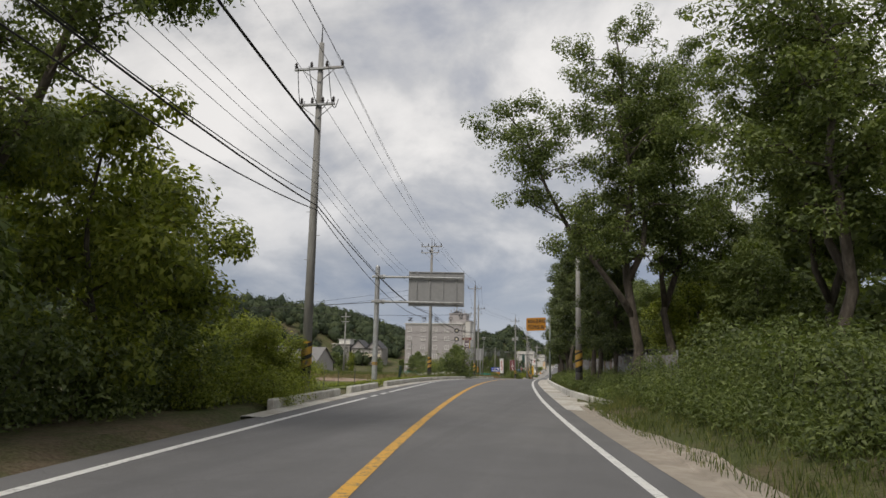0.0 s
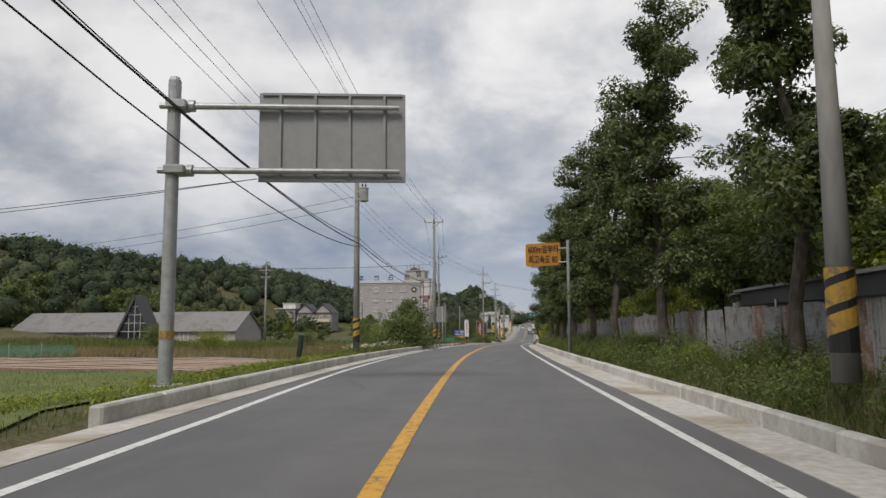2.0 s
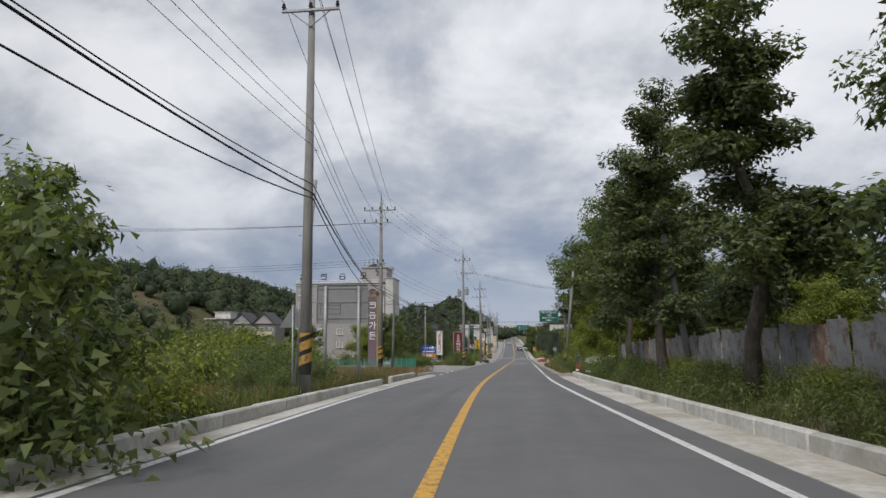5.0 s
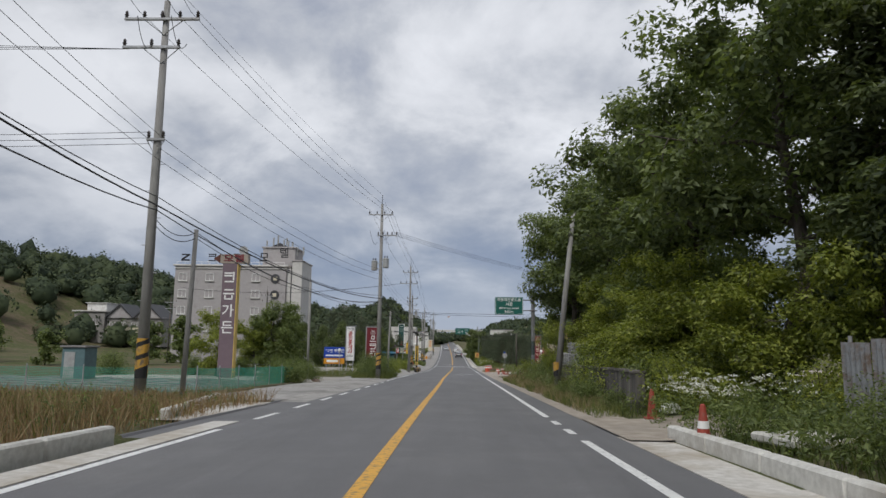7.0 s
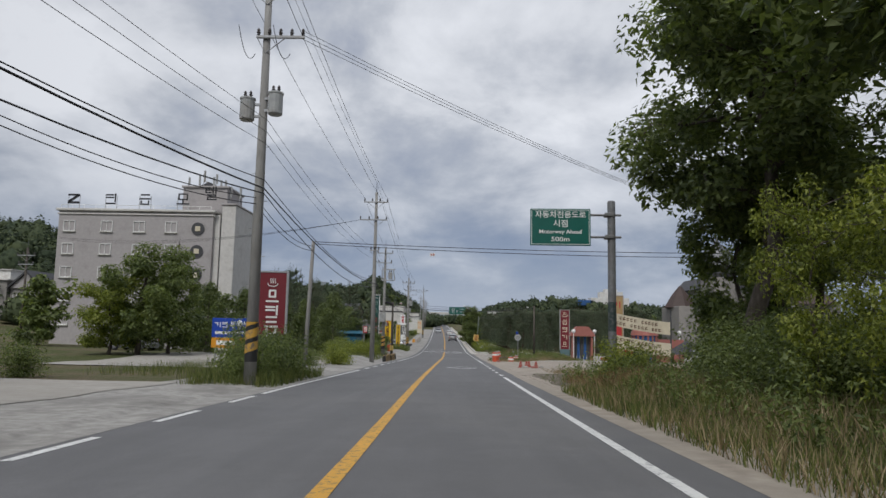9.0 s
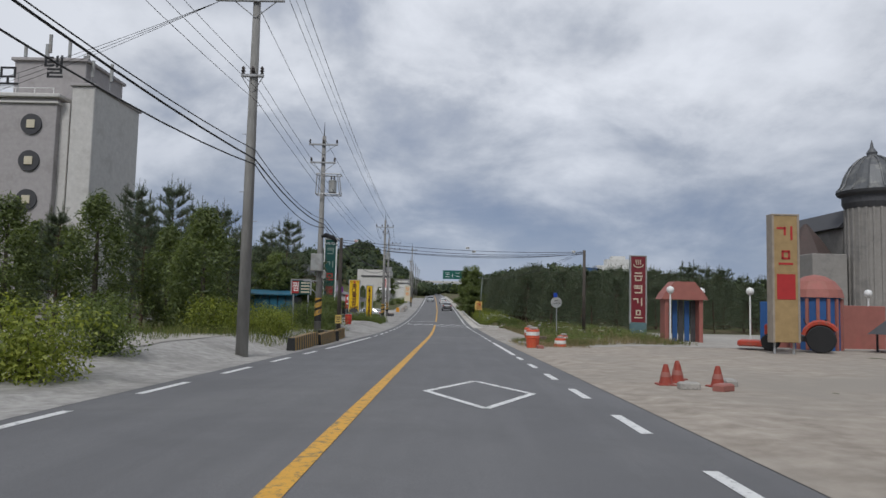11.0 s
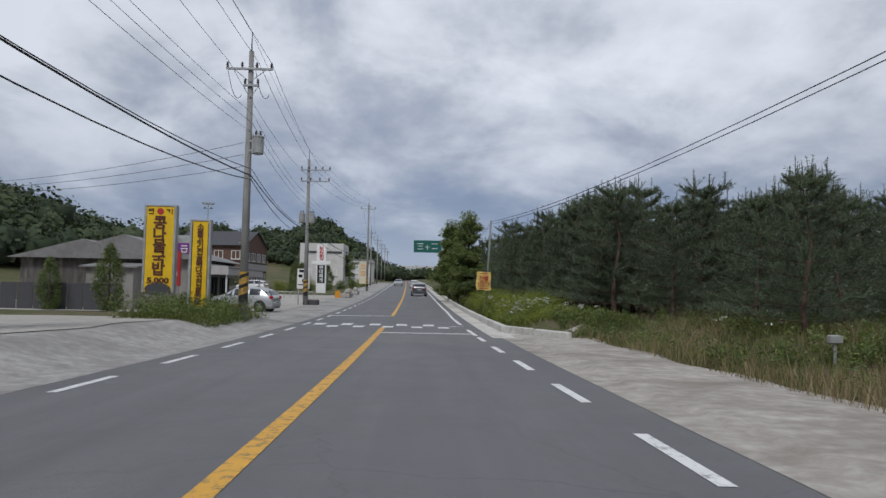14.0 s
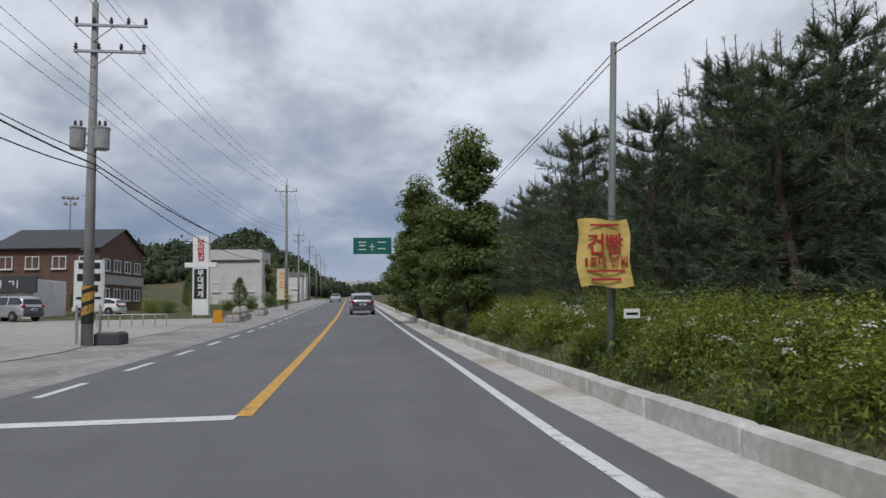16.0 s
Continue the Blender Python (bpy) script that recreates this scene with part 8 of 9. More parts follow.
# ---- signs, vehicles and small things ----
def pylon(name, x, y, z0, z1, w, d, material, label, rz=0.0, frame=None, category="sign"):
    b = float(land_z(x, y))
    s = thing(name, (x, y, b), rz, label, category)
    for dx in (-w * 0.38, w * 0.38):
        part("post", Geo().tube([(dx, 0, -0.2), (dx, 0, z0 - b + 0.1)], 0.05, 8), "galvanised", s)
    part("panel", Geo().box((0, 0, (z0 + z1) / 2 - b), (w, d, z1 - z0), bevel=0.015), material, s)
    if frame:
        for dx in (-w / 2, w / 2):
            part("edge", Geo().box((dx, 0, (z0 + z1) / 2 - b), (0.09, d + 0.05, z1 - z0 + 0.04), bevel=0.01), frame, s)
        part("cap", Geo().box((0, 0, z1 - b + 0.03), (w + 0.09, d + 0.05, 0.07), bevel=0.01), frame, s)
    return s, b


def column_words(s, words, x, y, z_top, z_low, size, material, bold=0.01):
    n = len(words)
    for i, ch in enumerate(words):
        lettering(ch, size, material, s, pose(x, y, z_top - (z_top - z_low) * (i + 0.5) / n), bold=bold)


def steam_mark(s, x, z, y, size, material):
    g = Geo()
    g.tube([(x + size * 0.5 * math.cos(a), y, z - size * 0.12 + size * 0.28 * math.sin(a)) for a in np.linspace(math.pi * 0.95, 2.05 * math.pi, 12)], size * 0.05, 5)
    for dx in (-0.22, 0, 0.22):
        g.tube([(x + dx * size + 0.05 * size * math.sin(k * 1.6), y, z + size * (-0.1 + 0.13 * k)) for k in range(5)], size * 0.045, 5)
    part("steam_mark", g, material, s, "hot-spring sign of three wavy lines")


# garden of signs beside the lot
s, b = pylon("red_sign", -7.85, 168.35, 0.72, 3.38, 1.22, 0.22, "sign_red", "dark red sign board with white writing on posts", rz=8, frame="galvanised")
steam_mark(s, 0, 2.95 - b, -0.125, 0.42, "ink_white")
for i, k in enumerate((3, 1, 2)):
    part("letter", glyph_bars(Geo(), 0, 2.35 - b - i * 0.66, 0.6, -0.125, k), "ink_white", s)
s, b = pylon("estate_sign", -13.5, 180.4, 0.35, 1.5, 2.2, 0.1, "sign_blue", "blue and orange office sign on posts", rz=6)
part("lower_panel", Geo().box((0, 0, 0.02 - b), (2.2, 0.11, 0.6), bevel=0.012), "sign_orange", s)
gb = Geo()
part("letter", glyph_bars(Geo(), -0.75, 1.1 - b, 0.36, -0.06, 0), "ink_white", s), part("letter", glyph_bars(Geo(), -0.35, 1.1 - b, 0.36, -0.06, 1), "ink_white", s)
gb.box((0, -0.06, 0.62 - b), (1.8, 0.012, 0.16)).box((-0.2, -0.065, 0.02 - b), (1.2, 0.012, 0.26))
part("writing_bar", gb, "ink_white", s)
lettering("부동산", 0.36, "ink_white", s, pose(0.5, -0.06, 1.1 - b), wide=1.05, bold=0.008)
s, b = pylon("agent_sign", -12.0, 181.6, 0.05, 3.72, 0.92, 0.12, "sign_white", "white upright office banner with red writing", rz=8, frame="galvanised")
column_words(s, "공인중개사", 0, -0.07, 3.2 - b, 0.75 - b, 0.42, "ink_red", 0.012)
part("letter", glyph_bars(Geo(), -0.2, 3.48 - b, 0.3, -0.07, 0), "ink", s), part("letter", glyph_bars(Geo(), 0.2, 3.48 - b, 0.3, -0.07, 1), "ink", s)
lettering("사무소", 0.2, "ink", s, pose(0, -0.07, 0.52 - b), wide=0.66)
lamp = thing("garden_lamp", (-12.9, 180.2, float(land_z(-12.9, 180.2))), 0, "white globe lamp beside the office sign", "lamp", "globe lamps")
part("post", Geo().tube([(0, 0, -0.2), (0, 0, 2.35)], 0.04, 8), "galvanised", lamp)
part("globe", Geo().turned([(0.04, 2.3), (0.12, 2.34), (0.17, 2.47), (0.12, 2.6), (0.02, 2.66)], 12), "sign_white", lamp, smooth=True)
# forecourt: pylons, rod with two slack banners
s, b = pylon("yellow_pylon", 14.6, 201.2, -1.2, 4.32, 1.1, 0.5, "sign_faded", "tall faded yellow sign pylon with red blocks", frame="board_dull")
gb = Geo()
part("letter", glyph_bars(Geo(), 0, 3.55 - b, 0.7, -0.26, 0), "ink_red", s), part("letter", glyph_bars(Geo(), 0, 2.45 - b, 0.7, -0.26, 3), "ink_red", s), gb.box((0, -0.26, 1.2 - b), (0.8, 0.012, 1.1))
part("writing_bar", gb, "ink_red", s)
s, b = pylon("red_pylon", 12.3, 216.0, -0.95, 3.42, 1.02, 0.16, "sign_red", "tall dark red sign pylon on a pale blue base", frame="transformer")
part("base", Geo().box((0, 0, -1.25 - b), (1.05, 0.3, 0.75), bevel=0.02), "cabin_teal", s, "pale blue corrugated base")
steam_mark(s, 0, 2.95 - b, -0.095, 0.62, "sign_pale")
for i, k in enumerate((2, 1, 0, 3)):
    part("letter", glyph_bars(Geo(), 0, 2.1 - b - i * 0.82, 0.6, -0.088, k), "sign_pale", s)
b = float(land_z(8.95, 178))
s = thing("banner_rod", (8.95, 178.0, b), 0, "thin black pole holding two slack cloth banners", "banner")
part("pole", Geo().tube([(0, 0, -0.3), (0, 0, 4.05 - b)], 0.06, 8), "dark_steel", s)
part("far_pole", Geo().tube([(3.35, 0.2, -0.3), (3.35, 0.2, 2.4 - b)], 0.05, 8), "dark_steel", s)
for k, (zl, zr2) in enumerate(((1.85, 1.35), (0.62, 0.16))):
    g = Geo()
    n = 14
    for i in range(n + 1):
        t = i / n
        zz = zl + (zr2 - zl) * t - 0.06 * math.sin(math.pi * t)
        y = 0.1 + 0.09 * math.sin(t * 9 + k)
        for dz in (0, 0.72):
            g.v.append((0.1 + 3.2 * t, y, zz + dz - 0.36 - b))
            g.v.append((0.1 + 3.2 * t, y + 0.012, zz + dz - 0.36 - b))
    for i in range(n):
        a = 4 * i
        g.f += [(a, a + 4, a + 6, a + 2), (a + 1, a + 3, a + 7, a + 5), (a, a + 1, a + 5, a + 4), (a + 2, a + 6, a + 7, a + 3)]
    bn = part("banner", g, "sign_pale", s, "cream cloth banner with faint bars of writing")
    for row in range(2):
        for i in range(13):
            t = 0.07 + i * 0.062
            zz = zl + (zr2 - zl) * t - 0.06 * math.sin(math.pi * t) - b + 0.16 - row * 0.32
            yy = 0.1 + 0.09 * math.sin(t * 9 + k) - 0.012
            if (i * 7 + row * 3 + k) % 6:
                part("letter", Geo().box((0.1 + 3.2 * t, yy, zz + 0.05), (0.13, 0.012, 0.035)).box((0.1 + 3.2 * t - 0.04, yy, zz - 0.02), (0.035, 0.012, 0.16)).box((0.1 + 3.2 * t + 0.03, yy, zz - 0.06), (0.09, 0.012, 0.03)), "ink_brown", bn)

# left: garden sign, tall motel sign, restaurant signs
s, b = pylon("green_sign", -9.35, 214.3, 0.42, 1.32, 1.2, 0.15, "motel_green", "dark green roadside sign with small rows of writing", rz=6, frame="galvanised")
part("red_block", Geo().box((-0.34, -0.085, 0.87 - b), (0.42, 0.012, 0.75)), "ink_red", s)
lettering("찜", 0.5, "ink_white", s, pose(-0.34, -0.095, 0.87 - b), wide=0.36, bold=0.008)
gb = Geo()
for i in range(4):
    gb.box((0.26, -0.085, 1.15 - b - i * 0.19), (0.52, 0.012, 0.09))
part("writing_bars", gb, "sign_pale", s)
s, b = pylon("motel_sign", -10.75, 232.7, -1.2, 5.45, 1.04, 0.4, "motel_green", "tall dark green motel sign with outlined letters", rz=4, frame="sign_white")
part("roof_sheet", Geo().box((0.05, 0, 5.57 - b), (1.25, 0.6, 0.04)), "sign_white", s)
lettering("MOTEL", 0.2, "ink_white", s, pose(0, -0.215, 5.1 - b), wide=0.8)
part("letter", glyph_bars(Geo(), 0, 4.45 - b, 0.66, -0.212, 1), "letter_dull", s), part("letter", glyph_bars(Geo(), 0, 3.25 - b, 0.66, -0.212, 0), "letter_dull", s)
for ch, z in (("모", 2.05), ("텔", 0.85)):
    lettering(ch, 0.66, "ink_red", s, pose(0, -0.212, z - b), bold=0.012)
part("yellow_panel", Geo().box((0, -0.205, -0.66 - b), (1.02, 0.02, 1.5), bevel=0.005), "sign_yellow", s)
lettering("무인텔형", 0.2, "ink", s, pose(0, -0.22, -0.1 - b), wide=0.8)
lettering("대형좋은방", 0.2, "ink", s, pose(0, -0.22, -0.42 - b), wide=0.85)
part("number_bars", Geo().box((-0.2, -0.22, -0.74 - b), (0.4, 0.01, 0.14)).box((0.25, -0.22, -0.74 - b), (0.3, 0.01, 0.14)), "ink", s)
part("red_arrow", Geo().prism([(-0.5, -1.15 - b), (-0.2, -1.0 - b), (-0.2, -1.09 - b), (0.45, -1.09 - b), (0.45, -1.22 - b), (-0.2, -1.22 - b), (-0.2, -1.3 - b)], 0.012, pose(0, -0.23, 0)), "ink_red", s)
s, b = pylon("soup_sign", -10.3, 245.9, -1.2, 2.2, 1.15, 0.3, "sign_yellow", "tall yellow restaurant sign with dark brown letters", rz=3, frame="galvanised")
column_words(s, "콩나물국밥", 0, -0.165, 1.75 - b, -0.55 - b, 0.46, "ink_brown", 0.016)
lettering("5,000", 0.24, "ink_brown", s, pose(0, -0.165, -0.75 - b), wide=0.85, bold=0.012)
part("letter", glyph_bars(Geo(), -0.36, 2.0 - b, 0.24, -0.165, 1), "ink_brown", s), part("letter", glyph_bars(Geo(), 0.36, 2.0 - b, 0.24, -0.165, 0), "ink_brown", s)
part("emblem", Geo().tube([(0, -0.17, 2.0 - b), (0, -0.15, 2.0 - b)], 0.13, 14), "ink_red", s)
part("food_picture", Geo().turned([(0.02, 0), (0.5, 0.0), (0.5, 0.01), (0.02, 0.012)], 18, (0, 0, 0)).mesh("food_picture"), "roof_dark", s).matrix_basis = pose(0, -0.16, -1.08 - b, 90, 0, 0) @ Matrix.Diagonal((1, 0.5, 1, 1))
part("base_cabinet", Geo().box((0, 0, -1.9 - b), (1.15, 0.32, 1.2), bevel=0.02), "roof_grey", s)
s, b = pylon("stew_sign", -8.62, 245.6, -1.75, 1.62, 0.72, 0.22, "sign_yellow", "narrow yellow restaurant sign in a grey frame", rz=3, frame="galvanised")
column_words(s, "소불고기전골뼈다귀전골뚝불", 0, -0.125, 1.5 - b, -1.65 - b, 0.23, "ink_brown", 0.01)
part("side_line", Geo().box((-0.31, -0.118, -0.06 - b), (0.04, 0.01, 3.2)).box((0.31, -0.118, -0.06 - b), (0.04, 0.01, 3.2)), "ink", s)
s, b = pylon("red_menu_sign", -11.5, 250.5, -0.95, 0.65, 0.85, 0.15, "ink_red", "small red menu board", category="sign")
part("bars", Geo().box((0, -0.085, 0.2 - b), (0.55, 0.012, 0.35)).box((0, -0.085, -0.4 - b), (0.6, 0.012, 0.18)), "sign_white", s)
tagged(s, "small red menu board on thin posts")
s, b = pylon("white_banner_stand", -9.45, 274.0, -1.05, 0.57, 1.0, 0.06, "sign_white", "white upright banner with rows of dark writing", category="banner")
for x, z, w, h in ((0, 0.38, 0.7, 0.2), (0.2, -0.02, 0.34, 0.26), (-0.24, -0.02, 0.3, 0.24), (0.1, -0.4, 0.4, 0.24), (0, -0.72, 0.8, 0.08)):
    part("writing_bar", Geo().box((x, -0.04, z - b), (w, 0.01, h)), "ink", s)
s, b = pylon("grill_sign", -12.15, 302.0, -1.6, 4.2, 1.05, 0.5, "sign_white", "tall white sign tower with red and blue panels", frame="sign_white")
part("red_panel", Geo().box((0, -0.26, 3.2 - b), (0.95, 0.02, 1.7)), "sign_white", s)
column_words(s, "보쌈집", 0, -0.275, 4.0 - b, 2.35 - b, 0.5, "ink_red", 0.02)
part("cross_board", Geo().box((0, -0.02, 2.1 - b), (2.3, 0.5, 0.35), bevel=0.02), "sign_white", s)
part("blue_panel", Geo().box((0, -0.26, 0.7 - b), (0.9, 0.02, 2.2)), "ink", s)
column_words(s, "부대찌개", 0, -0.275, 1.75 - b, -0.35 - b, 0.42, "ink_white", 0.012)
s, b = pylon("cream_sign", -9.6, 331.0, -0.2, 3.4, 1.3, 0.3, "sign_pale", "cream upright shop sign with orange blocks", category="sign")
part("letter", glyph_bars(Geo(), 0, 2.6 - b, 0.8, -0.16, 1), "ink_orange", s), part("letter", glyph_bars(Geo(), 0, 1.5 - b, 0.8, -0.16, 2), "ink_orange", s)

# cloth banner tied to the leaning pole
s = thing("cloth_banner", (3.9, 260.35, -0.88), 0, "yellow cloth banner tied to a pole, orange letters", "banner")
g = Geo()
n = 8
for i in range(n + 1):
    z = 1.1 - 1.12 * i / n
    for j in range(7):
        x = -0.48 + 0.86 * j / 6 + 0.03 * math.sin(i * 0.9) + 0.05 * i / n * (j / 6)
        g.v.append((x, -0.12 + 0.035 * math.sin(j * 1.4 + i * 0.5), z + 0.03 * math.sin(j * 1.1)))
for i in range(n):
    for j in range(6):
        k = i * 7 + j
        g.f.append((k, k + 1, k + 8, k + 7))
me = g.mesh("cloth")
cl = part("cloth", me, "sign_ochre", s)
so = cl.modifiers.new("thick", "SOLIDIFY")
so.thickness = 0.006
for k, text in enumerate("건빵"):
    lettering(text, 0.3, "ink_red", s, pose(-0.19 + 0.32 * k, -0.17, 0.66), wide=0.29, bold=0.006)
for x, text in ((-0.36, "1"), (-0.24, "포"), (-0.09, "대"), (0.13, "만"), (0.28, "원")):
    lettering(text, 0.15, "ink_red", s, pose(x, -0.17, 0.38), wide=0.13 if text != "1" else 0.05, bold=0.001)
for z, w, h in ((1.0, 0.5, 0.035), (0.24, 0.66, 0.03), (0.1, 0.5, 0.04)):
    part("writing_bar", Geo().box((-0.03, -0.17, z), (w, 0.006, h)), "ink_red", s)
part("tie", Geo().tube([(-0.5, -0.1, 1.12), (0.05, 0.1, 1.2), (0.45, -0.1, 1.12)], 0.012, 5), "cable", s)
s = thing("pole_plate", (4.32, 260.3, -1.35), 0, "small white notice plate on the leaning pole", "sign")
part("plate", Geo().box((0.0, -0.02, 0), (0.28, 0.02, 0.16), bevel=0.006), "sign_white", s)
part("bar", Geo().box((0, -0.033, 0), (0.2, 0.004, 0.04)), "ink", s)

s = thing("pole_plate", (-6.55, 211.84, float(land_z(-6.55, 212)) + 1.0), 0, "small yellow notice plate on a wooden pole", "sign")
part("plate", Geo().box((0, 0, 0), (0.36, 0.02, 0.5), bevel=0.008), "sign_ochre", s)
part("bar", Geo().box((0, -0.013, 0.12), (0.26, 0.004, 0.05)).box((0, -0.013, 0.0), (0.22, 0.004, 0.05)).box((0, -0.013, -0.13), (0.24, 0.004, 0.04)), "ink", s)

# bus stop sign, utility box, hydrants
b = float(land_z(7.3, 217.7))
s = thing("bus_stop_sign", (7.3, 217.7, b), 0, "round white bus stop sign on a thin post", "road sign")
part("post", Geo().tube([(0, 0, -0.2), (-0.04, 0, 2.75)], 0.03, 8), "galvanised", s)
part("disc", Geo().tube([(-0.05, -0.06, 2.45), (-0.05, -0.03, 2.45)], 0.37, 22).mesh("disc"), "transformer", s)
part("blue_cap", Geo().box((-0.12, -0.06, 2.93), (0.26, 0.04, 0.3), bevel=0.04), "sign_blue", s)
lettering("BUS STOP", 0.085, "ink", s, pose(-0.05, -0.07, 2.37), wide=0.5)
part("bird_mark", Geo().prism([(-0.2, 2.52), (0.05, 2.62), (0.12, 2.6), (-0.02, 2.53)], 0.008, pose(-0.05, -0.07, 0)), "dark_steel", s)
b = float(land_z(7.9, 231))
s = thing("utility_box", (7.9, 231.0, b), 0, "small grey utility box in the grass", "utility box")
part("post", Geo().tube([(0, 0, -0.1), (0, 0, 0.45)], 0.03, 6), "galvanised", s)
part("box", Geo().box((0, 0, 0.5), (0.24, 0.16, 0.16), bevel=0.02), "transformer", s)
for x, y, band in ((4.2, 117.75, True), (4.85, 123.3, False)):
    b = float(land_z(x, y))
    s = thing("traffic_cone", (x, y, b), 0, "tall faded red traffic cone by the driveway", "cone", "cones by the driveway")
    part("base", Geo().box((0, 0, 0.03), (0.36, 0.36, 0.05), bevel=0.015), "cone_red", s)
    part("cone", Geo().turned([(0.14, 0.05), (0.13, 0.08), (0.085, 0.42), (0.045, 0.72), (0.02, 0.74)], 14), "cone_red", s)
    if band:
        part("band", Geo().turned([(0.1, 0.33), (0.103, 0.335), (0.087, 0.45), (0.082, 0.455)], 14), "reflective", s, "white reflective band")
s = thing("rubbish_bag", (5.5, 124.0, float(land_z(5.5, 124.0))), 0, "crumpled white bag lying in the weeds", "rubbish")
part("bag", Geo().turned([(0.1, -0.02), (0.28, 0.05), (0.3, 0.16), (0.2, 0.27), (0.05, 0.33)], 9), "sign_white", s)
s = thing("stone_slab", (5.35, 116.5, float(road_z(116.5)) + 0.22), 12, "flat broken slab lying on the kerb", "slab")
part("slab", Geo().box((0, 0, 0.08), (1.3, 1.0, 0.14), bevel=0.03), "concrete", s)
s = thing("leaning_gate", (6.15, 112.8, float(land_z(6.15, 112.8))), 80, "pale grey sheet gate leaning by the verge", "gate")
part("panel", Geo().box((0, 0, 1.0), (0.9, 0.06, 2.0), bevel=0.015), "zinc_sheet", s)
part("stay", Geo().tube([(-0.45, 0.05, 2.0), (-0.1, 0.1, 2.06)], 0.02, 6), "galvanised", s)
# stakes, green net and posts by the field
for i, (x, y) in enumerate(((-3.6, 33.6), (-4.6, 34.4), (-5.0, 33.2), (-2.6, 35.4), (-3.9, 36.5))):
    s = thing("stake", (x, y, float(land_z(x, y))), 0, "thin dark garden stake in the field", "stake", "field stakes")
    part("rod", Geo().tube([(0, 0, -0.2), (0.02, 0, 0.95)], 0.02, 5), "dark_steel", s)
s = thing("fence_post", (-6.9, 60.6, float(land_z(-6.9, 60.6))), 8, "dark green wrapped post with drooping ropes", "post")
part("post", Geo().box((0, 0, 0.65), (0.24, 0.2, 1.5), m=pose(0, 0, 0.65, 3, 7, 0), bevel=0.04), "wrapped_post", s)
for z in (0.5, 0.85, 1.2):
    part("rope", Geo().tube([(0.1, 0, z), (0.9, 1.6, z - 0.12), (1.95, 3.3, z + 0.1)], 0.012, 5), "straw", s)


def net_fence(name, pts, h, label):
    f = thing(name, (0, 0, 0), 0, label, "fence")
    for (x0, y0), (x1, y1) in zip(pts, pts[1:]):
        n = max(1, int(math.hypot(x1 - x0, y1 - y0) / 2.2))
        for k in range(n):
            a, c = k / n, (k + 1) / n
            p, q = [(x0 + (x1 - x0) * t, y0 + (y1 - y0) * t) for t in (a, c)]
            zp, zq = float(land_z(*p)), float(land_z(*q))
            part("post", Geo().tube([(*p, zp - 0.2), (*p, zp + h + 0.1)], 0.025, 6), "galvanised", f)
            g = Geo()
            for i in range(31):
                t = i / 30
                x, y, z = p[0] + (q[0] - p[0]) * t, p[1] + (q[1] - p[1]) * t, zp + (zq - zp) * t
                g.tube([(x, y, z + 0.02), (x, y, z + h - 0.04 * math.sin(math.pi * t))], 0.008, 3, caps=False)
            for i in range(16):
                z = 0.02 + (h - 0.02) * i / 15
                mid = ((p[0] + q[0]) / 2, (p[1] + q[1]) / 2, (zp + zq) / 2 + z - 0.04 * i / 15)
                g.tube([(*p, zp + z), mid, (*q, zq + z)], 0.008, 3, caps=False)
            part("net", g, "mesh_green", f, "green plastic net")
    return f


net_fence("net_fence", [(-26, 132.5), (-10.3, 132.9), (-10.1, 147.8)], 1.0, "sagging green net fence round a plot")
for k in range(9):
    y = 134.2 + k * 1.5
    g = Geo()
    for i in range(20):
        x = -11.2 - i * 0.85
        for dy, dz in ((-0.4, 0.0), (-0.2, 0.16), (0.2, 0.16), (0.4, 0.0)):
            g.v.append((x, y + dy + 0.05 * math.sin(i * 0.9 + k), float(land_z(x, y)) + 0.06 + dz * min(1.0, i / 2) * (0.85 + 0.2 * math.sin(i * 1.7 + k))))
    g.f = [(4 * i + j, 4 * i + j + 1, 4 * i + j + 5, 4 * i + j + 4) for i in range(19) for j in range(3)]
    tagged(part("mulch_sheet", g, "mulch"), "garden row under grey plastic mulch sheet", "garden row", "garden rows")
for x, y, r, m2 in ((-9.2, 148.0, 0.7, "concrete"), (-9.5, 148.7, 1.0, "plank_brown"), (-9.0, 149.4, 0.7, "plank_brown")):
    s = thing("rubbish_bag", (x, y, float(land_z(x, y))), x * 70, "crumpled sack of rubbish beside the plot", "rubbish")
    part("bag", Geo().turned([(0.3 * r, -0.04), (0.46 * r, 0.05), (0.36 * r, 0.13), (0.3 * r, 0.19), (0.08 * r, 0.23)], 6), m2, s)
net_fence("net_fence", [(-52, 68), (-24, 67.5)], 0.9, "low green net along the ploughed field")
s = thing("booth", (-21.4, 144.4, float(land_z(-21.4, 144.4))), 0, "small teal cabin beside the net fence", "cabin")
part("body", Geo().box((0, 0, 0.95), (1.3, 1.3, 1.9), bevel=0.03), "cabin_teal", s)
part("roof", Geo().box((0, 0, 1.95), (1.5, 1.5, 0.1), bevel=0.02), "roof_grey", s)
part("door", Geo().box((-0.2, -0.66, 0.85), (0.6, 0.03, 1.6), bevel=0.01), "transformer", s)
